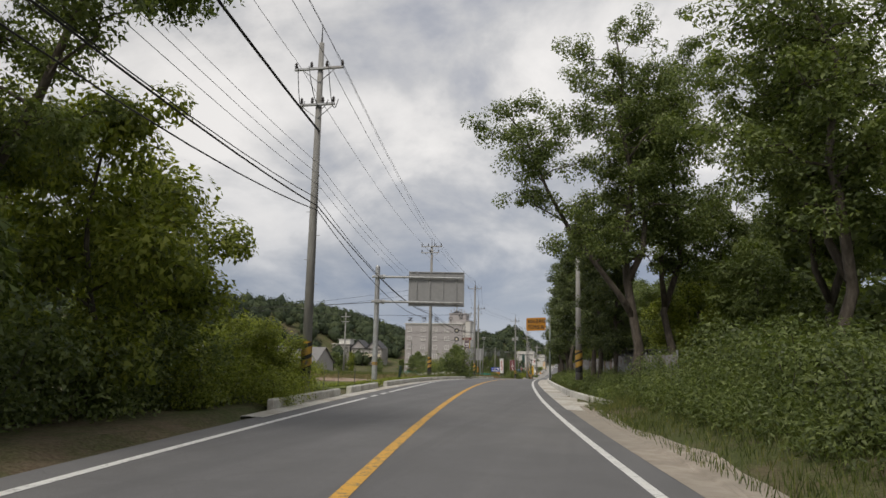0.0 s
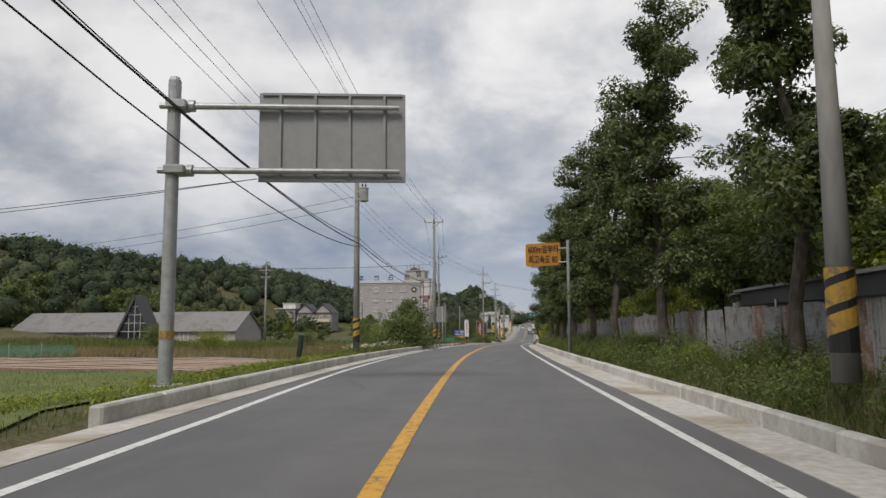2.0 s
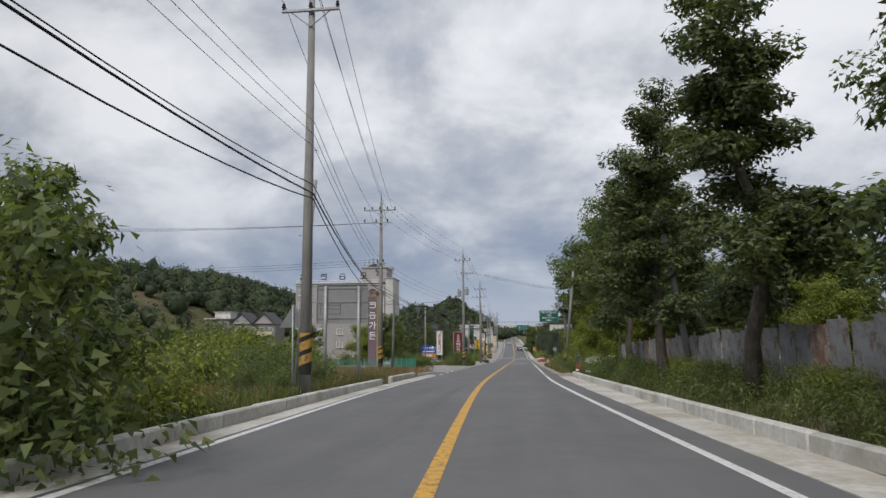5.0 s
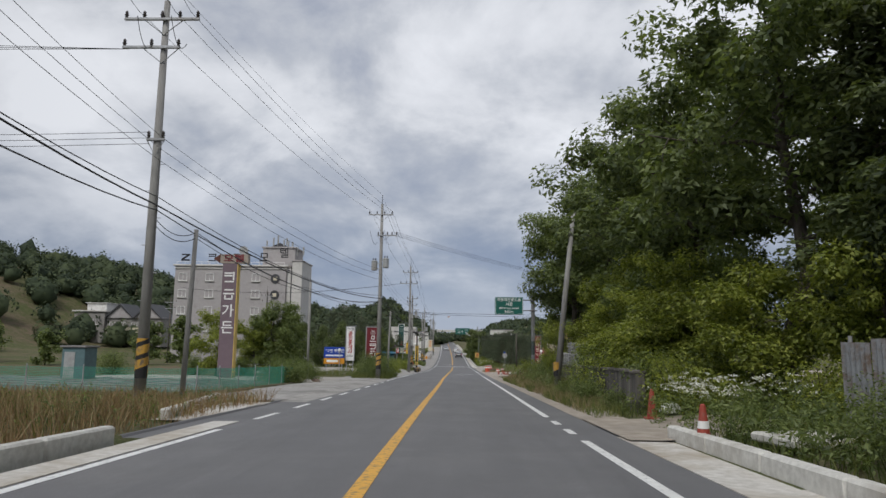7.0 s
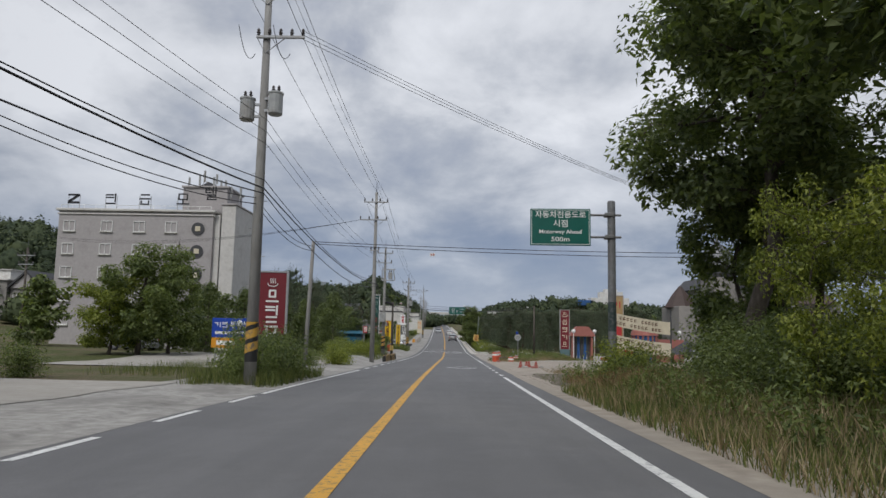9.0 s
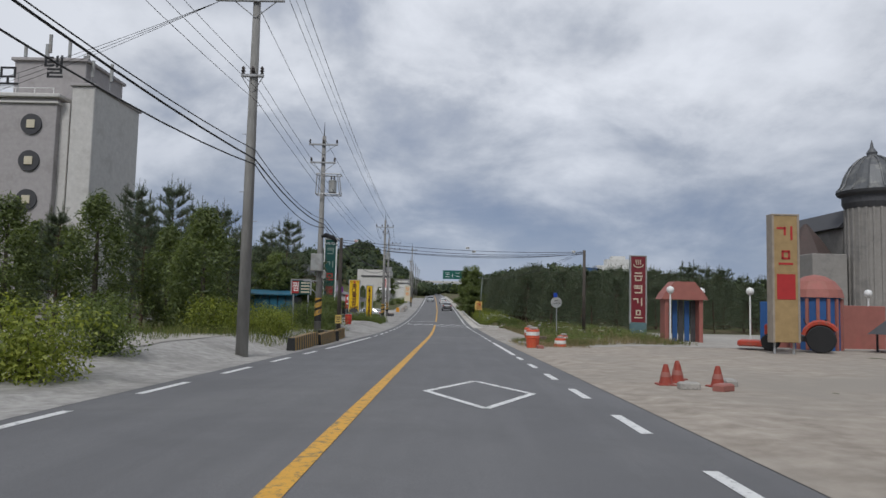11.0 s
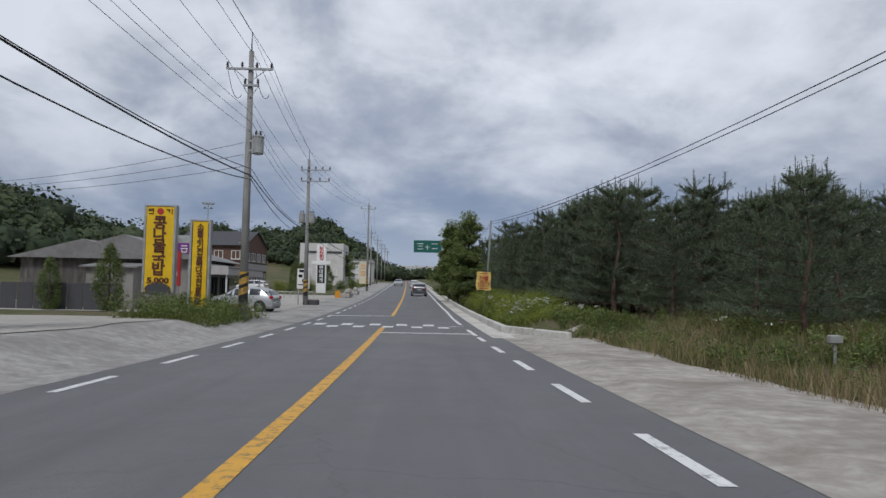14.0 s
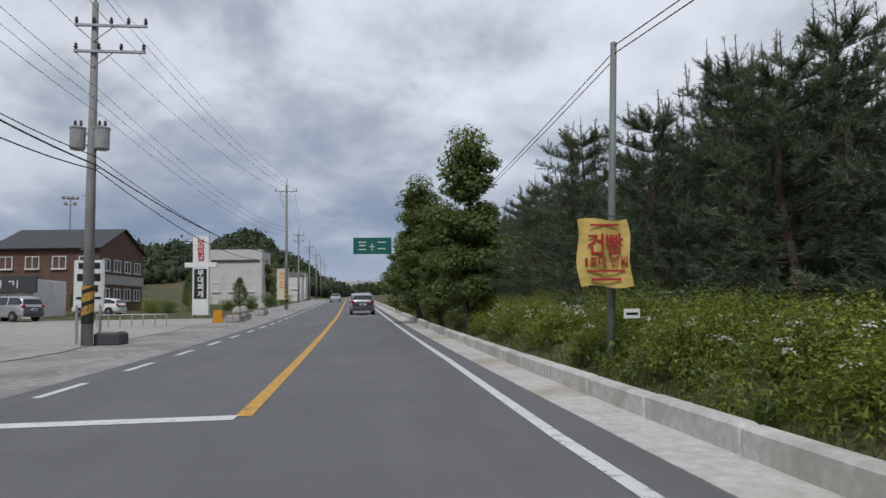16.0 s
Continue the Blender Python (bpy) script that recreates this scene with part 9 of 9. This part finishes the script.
# ploughed ridges: darker flanks, a paler strip laid along the top
for k in range(12):
    y = 53.7 + k * 1.06
    g, crust = Geo(), Geo()
    for i in range(25):
        x = float(mid_x(y)) - 9.6 - i * 1.7
        base, rise, sway = float(land_z(x, y)) + 0.05, 0.13 * min(1.0, i / 3) * (0.8 + 0.3 * math.sin(i * 1.3 + k)), 0.09 * math.sin(i * 0.7 + k)
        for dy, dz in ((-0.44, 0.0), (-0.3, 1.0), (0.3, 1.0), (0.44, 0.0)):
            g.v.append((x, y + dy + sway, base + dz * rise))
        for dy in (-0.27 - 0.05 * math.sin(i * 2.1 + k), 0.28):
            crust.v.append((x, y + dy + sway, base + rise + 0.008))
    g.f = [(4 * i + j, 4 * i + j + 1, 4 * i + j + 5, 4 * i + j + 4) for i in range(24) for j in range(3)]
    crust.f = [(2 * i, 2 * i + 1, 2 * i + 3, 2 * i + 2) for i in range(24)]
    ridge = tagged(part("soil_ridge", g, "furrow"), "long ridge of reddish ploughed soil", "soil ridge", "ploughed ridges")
    part("crust", crust, "plough", ridge, "pale strip along the ridge top")


# striped concrete blocks before the garden
def striped_block(x, y, ln, rz, label):
    s = thing("barrier_block", (x, y, float(road_z(y)) - 0.02), rz, label, "barrier", "striped barriers")
    part("body", Geo().prism([(-0.16, 0), (0.16, 0), (0.11, 0.52), (-0.11, 0.52)], ln, pose(0, -ln / 2, 0)), "band_black", s)
    n = int(ln / 0.42)
    for k in range(n):
        y0 = -ln / 2 + (k + 0.15) * ln / n
        g = Geo()
        g.v = [(0.168, y0, 0.0), (0.168, y0 + 0.2, 0.0), (0.118, y0 + 0.34, 0.52), (0.118, y0 + 0.14, 0.52), (-0.118, y0 + 0.34, 0.526), (-0.118, y0 + 0.14, 0.526)]
        g.f = [(0, 1, 2, 3), (3, 2, 4, 5)]
        part("stripe", g, "band_yellow", s)
    return s


striped_block(-5.75, 198.4, 5.0, 1, "concrete barrier block with black and yellow stripes")
striped_block(-5.75, 203.3, 4.4, 1, "concrete barrier block with black and yellow stripes")
striped_block(-6.2, 206.5, 1.2, 60, "short concrete block, striped, turned askew")
striped_block(-6.15, 209.4, 4.2, 2, "concrete barrier block with black and yellow stripes")


# drums and cones
def drum(x, y, label, h=0.84, r=0.27, material="drum_orange", band=True, topped=True, rz=0, tilt=0):
    b = float(land_z(x, y)) + 0.02
    s = thing("traffic_drum", (x, y, b), rz, label, "traffic drum", "traffic drums")
    s.matrix_basis = pose(x, y, b, 0, tilt, rz)
    k = r / 0.33
    part("body", Geo().turned([(0.27 * k, 0), (0.29 * k, 0.02), (0.33 * k, h * 0.52), (0.36 * k, h * 0.54), (0.36 * k, h * 0.58), (0.33 * k, h * 0.6), (0.33 * k, h * 0.95), (0.3 * k, h)], 20), material, s)
    if band:
        part("band", Geo().turned([(0.334 * k, h * 0.68), (0.338 * k, h * 0.685), (0.338 * k, h * 0.87), (0.334 * k, h * 0.875)], 20), "reflective", s, "white reflective band")
    if topped:
        part("stone", Geo().box((0.05, 0, h + 0.05), (0.3, 0.22, 0.12), rz=20, bevel=0.03), "stone", s, "rubble weighing it down")
    return s


drum(3.82, 202.7, "orange traffic drum with a white band, rubble on top")
drum(3.98, 203.4, "orange traffic drum with a white band, rubble on top", rz=40)
s = thing("traffic_drum", (5.42, 204.6, float(land_z(5.42, 204.6)) + 0.02), 80, "squat orange drum top set on the sand, rubble on top", "traffic drum", "traffic drums")
part("body", Geo().turned([(0.3, 0), (0.31, 0.02), (0.3, 0.07), (0.285, 0.09), (0.25, 0.4), (0.23, 0.42)], 20), "drum_orange", s)
part("band", Geo().turned([(0.279, 0.15), (0.283, 0.155), (0.266, 0.31), (0.262, 0.315)], 20), "reflective", s, "white reflective band")
part("stone", Geo().box((0.05, 0, 0.46), (0.3, 0.22, 0.12), rz=30, bevel=0.03), "stone", s, "rubble weighing it down")
drum(4.62, 210.2, "orange traffic drum with a white band, leaning", tilt=-6, rz=20)
drum(6.35, 209.4, "low orange drum in the grass", h=0.45, rz=10)
drum(-8.43, 229.0, "red plastic traffic drum beside the driveway", h=0.85, r=0.28, material="drum_red", band=False, topped=False)
for z in (0.25, 0.6):
    part("band", Geo().turned([(0.285, z), (0.29, z + 0.01), (0.29, z + 0.09), (0.285, z + 0.1)], 18), "drum_orange", bpy.data.objects["traffic_drum.005"])
for x, y, r2 in ((4.5, 185.4, 0), (4.95, 186.0, 30), (5.5, 185.2, 10), (5.2, 186.8, 50)):
    s = thing("traffic_cone", (x, y, float(land_z(x, y)) + 0.02), r2, "small faded red traffic cone", "cone", "traffic cones")
    part("base", Geo().box((0, 0, 0.02), (0.36, 0.36, 0.04), bevel=0.01), "cone_red", s)
    part("cone", Geo().turned([(0.14, 0.03), (0.05, 0.42), (0.03, 0.44)], 14), "cone_red", s)
    part("band", Geo().turned([(0.112, 0.18), (0.086, 0.28), (0.084, 0.28)], 14), "pink_paint", s)
for x, y, k in ((4.7, 184.6, 0), (5.3, 184.4, 1), (5.9, 185.6, 2), (4.2, 204.8, 3), (4.0, 205.8, 4), (4.55, 206.8, 5), (4.9, 207.8, 6), (4.1, 202.0, 7), (3.9, 207.2, 8)):
    s = thing("rubble", (x, y, float(land_z(x, y)) + 0.02), k * 40, "broken brown brick lying on the sand", "rubble", "rubble pieces")
    part("piece", Geo().box((0, 0, 0.07), (0.4 + 0.05 * (k % 3), 0.24, 0.16), bevel=0.03), "pink_paint" if k % 2 else "stone", s)
s = thing("paving_stack", (4.75, 208.8, float(land_z(4.75, 208.8)) + 0.01), 25, "low stack of weathered brown boards and slabs", "slabs")
for k in range(5):
    part("slab", Geo().box((0.03 * k, 0.02 * k, 0.05 + 0.075 * k), (1.1, 0.5, 0.065), bevel=0.01, rz=3 * k), "plank_brown", s)
tuft_field("rubble_weeds", scatter(4200, 205.5, 210.8, 4.9, 8.2, 61), 0.3, "grass", "weeds growing through rubble", 62, 0.006)
tuft_field("rubble_straw", scatter(2600, 203.5, 210.8, 4.7, 8.0, 63), 0.26, "straw", "dry grass growing through rubble", 64, 0.006)

# planters by the shops
for x, y, lab, mat2 in ((-8.55, 273.6, "dark stone planter block beside the pole", "roof_dark"), (-8.1, 293.6, "long stone planter with rocks", "stone"), (-8.3, 297.0, "long stone planter with rocks", "stone"), (-8.4, 306, "long stone planter with rocks", "stone")):
    s = thing("planter", (x, y, float(land_z(x, y)) + 0.02), 0, lab, "planter")
    part("trough", Geo().box((0, 0, 0.2), (0.85, 0.85 if y < 280 else 2.4, 0.42), bevel=0.05), mat2, s)
    part("soil", Geo().box((0, 0, 0.42), (0.66, 0.66 if y < 280 else 2.2, 0.05), bevel=0.01), "plough", s)
    if y > 280:
        part("rock", Geo().turned([(0.25, 0.4), (0.34, 0.6), (0.22, 0.85), (0.05, 0.95)], 7, (0, 0.4, 0)), "stone", s)
s = thing("orange_barrier", (-8.9, 292.2, float(land_z(-8.9, 292.2))), 0, "small orange plastic barrier beside a planter", "barrier")
part("body", Geo().prism([(-0.3, 0), (0.3, 0), (0.22, 0.75), (-0.22, 0.75)], 0.3, pose(0, -0.15, 0.04)), "sign_orange", s)
s = thing("low_railing", (-12.6, 288.2, float(land_z(-12.6, 288.2))), 0, "low grey post railing with weeds", "railing")
for k in range(7):
    part("post", Geo().tube([(-1.8 + 0.6 * k, 0, -0.1), (-1.8 + 0.6 * k, 0, 0.75)], 0.03, 6), "galvanised", s)
part("rail", Geo().tube([(-1.8, 0, 0.7), (1.8, 0, 0.7)], 0.025, 6), "galvanised", s)
s = thing("flower_tub", (-8.35, 249.3, float(land_z(-8.35, 249.3)) + 0.02), 0, "terracotta-red plastic tub by the pole", "tub")
part("tub", Geo().turned([(0.25, 0), (0.33, 0.36), (0.36, 0.38), (0.33, 0.4)], 14), "pink_paint", s)


# vehicles
def car(x, y, z, rz, kind, paint_name, label, plate=True):
    """A car with its nose to local +y, drawn over cross-sections from tail to nose. kind: hatch or suv."""
    suv = kind == "suv"
    c = thing("car", (x, y, z), rz, label, "car")
    w, k = (1.86, 1.13) if suv else (1.72, 1.0)
    hw = w / 2
    # along the car: place, top, belt, width, width of the roof
    if suv:
        rows = [(-2.22, 0.95, 0.93, 0.86, 0.8), (-2.16, 1.08, 1.0, 0.93, 0.8), (-2.02, 1.5, 1.05, 0.97, 0.72), (-1.7, 1.66, 1.05, 1.0, 0.74), (-0.9, 1.7, 1.04, 1.0, 0.76), (-0.1, 1.7, 1.03, 1.0, 0.76), (0.3, 1.63, 1.03, 1.0, 0.75), (0.95, 1.16, 1.03, 1.0, 0.8), (1.15, 1.1, 1.02, 0.99, 0.84), (1.75, 1.03, 0.95, 0.97, 0.8), (2.1, 0.9, 0.84, 0.92, 0.78), (2.22, 0.72, 0.7, 0.84, 0.74)]
    else:
        rows = [(-2.02, 0.84, 0.82, 0.84, 0.78), (-1.97, 0.98, 0.93, 0.92, 0.8), (-1.72, 1.28, 0.96, 0.97, 0.68), (-1.3, 1.42, 0.95, 1.0, 0.7), (-0.6, 1.47, 0.93, 1.0, 0.73), (0.0, 1.45, 0.91, 1.0, 0.73), (0.35, 1.38, 0.9, 1.0, 0.72), (1.08, 0.99, 0.89, 1.0, 0.8), (1.25, 0.94, 0.87, 0.98, 0.82), (1.7, 0.86, 0.78, 0.95, 0.8), (1.95, 0.74, 0.68, 0.88, 0.76), (2.03, 0.58, 0.56, 0.8, 0.7)]
    low = 0.27 if suv else 0.2
    body, grid = Geo(), []
    for yy, top, belt, wid, roof in rows:
        half = [(hw * wid * 0.9, low), (hw * wid * 0.985, low + 0.2), (hw * wid, 0.62 * belt), (hw * wid * 0.975, belt), (hw * roof * 1.03, top - 0.06), (hw * roof * 0.9, top - 0.012), (hw * roof * 0.45, top)]
        ring = [(px, yy, pz) for px, pz in half] + [(-px, yy, pz) for px, pz in reversed(half)]
        grid.append([Vector(p) for p in ring])
        body.v += ring
    n = len(grid[0])
    for i in range(len(rows) - 1):
        body.f += [(i * n + j, i * n + (j + 1) % n, (i + 1) * n + (j + 1) % n, (i + 1) * n + j) for j in range(n)]
    body.f += [tuple(range(n)), tuple(range(len(rows) * n - 1, (len(rows) - 1) * n - 1, -1))]
    shell = part("body", body, paint_name, c, smooth=True)

    def on(i, f, j, v):
        """A point of the skin between two sections and two rails."""
        a = grid[i][j].lerp(grid[i + 1][j], f)
        return a.lerp(grid[i][j + 1].lerp(grid[i + 1][j + 1], f), v)

    for sx in (-1, 1):
        j = 3 if sx > 0 else n - 5
        lo, hi = (0.1, 0.93) if sx > 0 else (0.9, 0.07)
        for panes in (((1, 0.75), (3, 0.0), (3, 0.95)), ((4, 0.1), (5, 0.0), (5, 0.85)), ((6, 0.12), (6, 0.85))):
            g = Geo()
            for i, f in panes:
                up = hi if i < 6 or f < 0.5 else (lo + 0.35 * (hi - lo))
                g.v += [tuple(on(i, f, j, v) + Vector((0.012 * sx, 0, 0.004))) for v in (lo, up)]
            g.f = [(2 * q, 2 * q + 2, 2 * q + 3, 2 * q + 1) for q in range(len(panes) - 1)]
            part("side_window", g, "glass", shell)
    for name, i, f0, f1, dy in (("windscreen", 6, 0.06, 0.93, 0.014), ("rear_window", 1, 0.12, 0.92, -0.014)):
        g = Geo()
        for f in (f0, f1):
            g.v += [tuple(grid[i][j].lerp(grid[i + 1][j], f) + Vector((0, dy, 0.014))) for j in range(4, n - 4)]
        m = n - 8
        g.f = [(q, q + 1, q + m + 1, q + m) for q in range(m - 1)]
        part(name, g, "glass", shell)
    tail, nose = rows[0][0], rows[-1][0]
    for sx in (-1, 1):
        part("mirror", Geo().box((sx * (hw + 0.08), 0.72 * k, 1.0 * k), (0.2, 0.11, 0.14), bevel=0.03), paint_name, c)
        part("tail_light", Geo().box((sx * hw * 0.8, tail + 0.07, 0.86 * k), (0.24, 0.2, 0.2 * k), bevel=0.04), "tail_red", c, "red tail light")
        part("headlight", Geo().box((sx * hw * 0.72, nose - 0.16, 0.66 * k), (0.34, 0.22, 0.15), bevel=0.04), "reflective", c)
        part("door_handle", Geo().box((sx * hw * 0.995, -0.35, 0.82 * k), (0.03, 0.18, 0.03), bevel=0.008), paint_name, c)
        for yy in (tail + 0.72 * k, nose - 0.78 * k):
            part("arch", Geo().tube([(sx * (hw - 0.12), yy, 0.33), (sx * (hw + 0.006), yy, 0.33)], 0.365, 20), "rubber", c)
            tyre = part("wheel", Geo().turned([(0.2, -0.1), (0.29, -0.1), (0.315, -0.07), (0.315, 0.07), (0.29, 0.1), (0.2, 0.1)], 20), "rubber", c)
            tyre.matrix_basis = pose(sx * (hw - 0.075), yy, 0.315, 0, 90, 0)
            rim = Geo().turned([(0.2, -0.09), (0.2, 0.09), (0.05, 0.075)], 14)
            for q in range(7):
                a = 2 * math.pi * q / 7
                rim.box((0.11 * math.cos(a), 0.11 * math.sin(a), 0.1 * sx), (0.18, 0.04, 0.02), rz=math.degrees(a))
            part("rim", rim, "galvanised", tyre)
    part("bumper", Geo().box((0, tail + 0.03, 0.46), (w * 0.84, 0.16, 0.28), bevel=0.05), "dark_steel" if suv else paint_name, c)
    part("front_bumper", Geo().box((0, nose - 0.05, 0.4), (w * 0.8, 0.16, 0.26), bevel=0.05), paint_name, c)
    if plate:
        part("number_plate", Geo().box((0, tail - 0.06, 0.78 if suv else 0.56), (0.5, 0.02, 0.14), bevel=0.005), "sign_white", c)
        part("plate_bar", Geo().box((0, tail - 0.073, 0.78 if suv else 0.56), (0.36, 0.006, 0.06)), "ink", c)
    if suv:
        for sx in (-1, 1):
            part("roof_rail", Geo().tube([(sx * 0.6, -1.6, 1.66), (sx * 0.6, -1.4, 1.74), (sx * 0.6, 0.0, 1.75), (sx * 0.6, 0.2, 1.67)], 0.025, 6), "dark_steel", c)
    return c


car(-0.35, 305.2, float(road_z(305)) - 0.01, 2, "suv", "car_silver", "silver sport utility car driving ahead in the lane")
car(-1.5, 352, float(road_z(352)) - 0.01, 2, "hatch", "car_white", "pale hatchback further ahead in the lane")
car(-5.3, 372, float(road_z(372)) - 0.01, 182, "hatch", "car_silver", "silver hatchback coming the other way")
car(-10.6, 260.2, float(land_z(-10.6, 260.2)) + 0.05, 82, "hatch", "car_silver", "silver hatchback parked before the restaurant")
car(-22.6, 311, float(land_z(-22.6, 311)) + 0.05, 80, "hatch", "car_white", "white saloon car parked by the shop")
car(-24.3, 299.5, float(land_z(-24.3, 299.5)) + 0.05, 66, "suv", "car_silver", "silver van parked by the shop")
car(-28.0, 199, float(land_z(-28, 199)) + 0.05, 80, "hatch", "car_silver", "grey car parked behind shrubs")

# tractor and light truck on the forecourt
t = thing("tractor", (16.6, 203.2, float(land_z(16.6, 203)) + 0.04), 62, "old red farm tractor with a mower deck", "tractor")
part("bonnet", Geo().box((0, 1.0, 0.95), (0.62, 1.5, 0.55), bevel=0.06), "tractor_red", t)
part("chassis", Geo().box((0, 0.2, 0.62), (0.5, 2.6, 0.3), bevel=0.04), "dark_steel", t)
part("seat", Geo().box((0, -0.6, 1.1), (0.5, 0.45, 0.12), bevel=0.04).box((0, -0.8, 1.32), (0.5, 0.1, 0.4), bevel=0.04), "rubber", t)
part("mower_deck", Geo().box((0, 2.3, 0.3), (1.5, 1.2, 0.28), bevel=0.06), "tractor_red", t)
part("steering_wheel", Geo().tube([(0.18 * math.cos(a), 0.05 + 0.06 * math.sin(a), 1.38 + 0.16 * math.sin(a)) for a in np.linspace(0, 2 * math.pi, 14)], 0.018, 5), "rubber", t)
part("exhaust", Geo().tube([(0.2, 1.3, 1.2), (0.2, 1.3, 1.95)], 0.035, 8), "dark_steel", t)
for sx in (-1, 1):
    part("fender", Geo().tube([(sx * 0.62, -0.6 + 0.72 * math.cos(a), 0.65 + 0.72 * math.sin(a)) for a in np.linspace(0.2, 2.6, 8)], 0.12, 6), "tractor_red", t)
    for yy, r2, ww in ((-0.6, 0.62, 0.3), (1.5, 0.4, 0.2)):
        wh = part("wheel", Geo().turned([(r2 * 0.5, -ww / 2), (r2 * 0.92, -ww / 2), (r2, -ww / 4), (r2, ww / 4), (r2 * 0.92, ww / 2), (r2 * 0.5, ww / 2)], 20), "rubber", t)
        wh.matrix_basis = pose(sx * 0.66, yy, r2, 0, 90, 0)
        part("hub", Geo().turned([(r2 * 0.5, -ww * 0.4), (r2 * 0.5, ww * 0.4), (r2 * 0.15, ww * 0.45)], 14), "tractor_red", wh)
t = thing("pickup_truck", (21.4, 194.5, float(land_z(21.4, 194.5)) + 0.04), 105, "white light truck with a low flat bed", "truck")
part("cab", Geo().prism([(0.6, 0.45), (2.1, 0.45), (2.15, 1.0), (1.75, 1.85), (0.65, 1.9)], 1.6, pose(0.8, 0, 0, 0, 0, 90)), "car_white", t)
part("bed", Geo().box((0, -0.85, 0.85), (1.6, 2.7, 0.12), bevel=0.02), "car_white", t)
for sx in (-1, 1):
    part("bed_side", Geo().box((sx * 0.78, -0.85, 1.05), (0.05, 2.7, 0.35), bevel=0.01), "car_white", t)
    part("side_window", Geo().box((sx * 0.805, 1.2, 1.45), (0.02, 0.8, 0.5), bevel=0.005), "glass", t)
    for yy in (-1.4, 1.4):
        wh = part("wheel", Geo().turned([(0.15, -0.1), (0.3, -0.1), (0.32, -0.05), (0.32, 0.05), (0.3, 0.1), (0.15, 0.1)], 18), "rubber", t)
        wh.matrix_basis = pose(sx * 0.68, yy, 0.32, 0, 90, 0)
part("windscreen", Geo().box((0, 2.0, 1.42), (1.4, 0.03, 0.62), m=pose(0, 1.97, 1.42, -25)), "glass", t)
part("chassis", Geo().box((0, 0, 0.5), (0.8, 4.0, 0.2), bevel=0.03), "dark_steel", t)
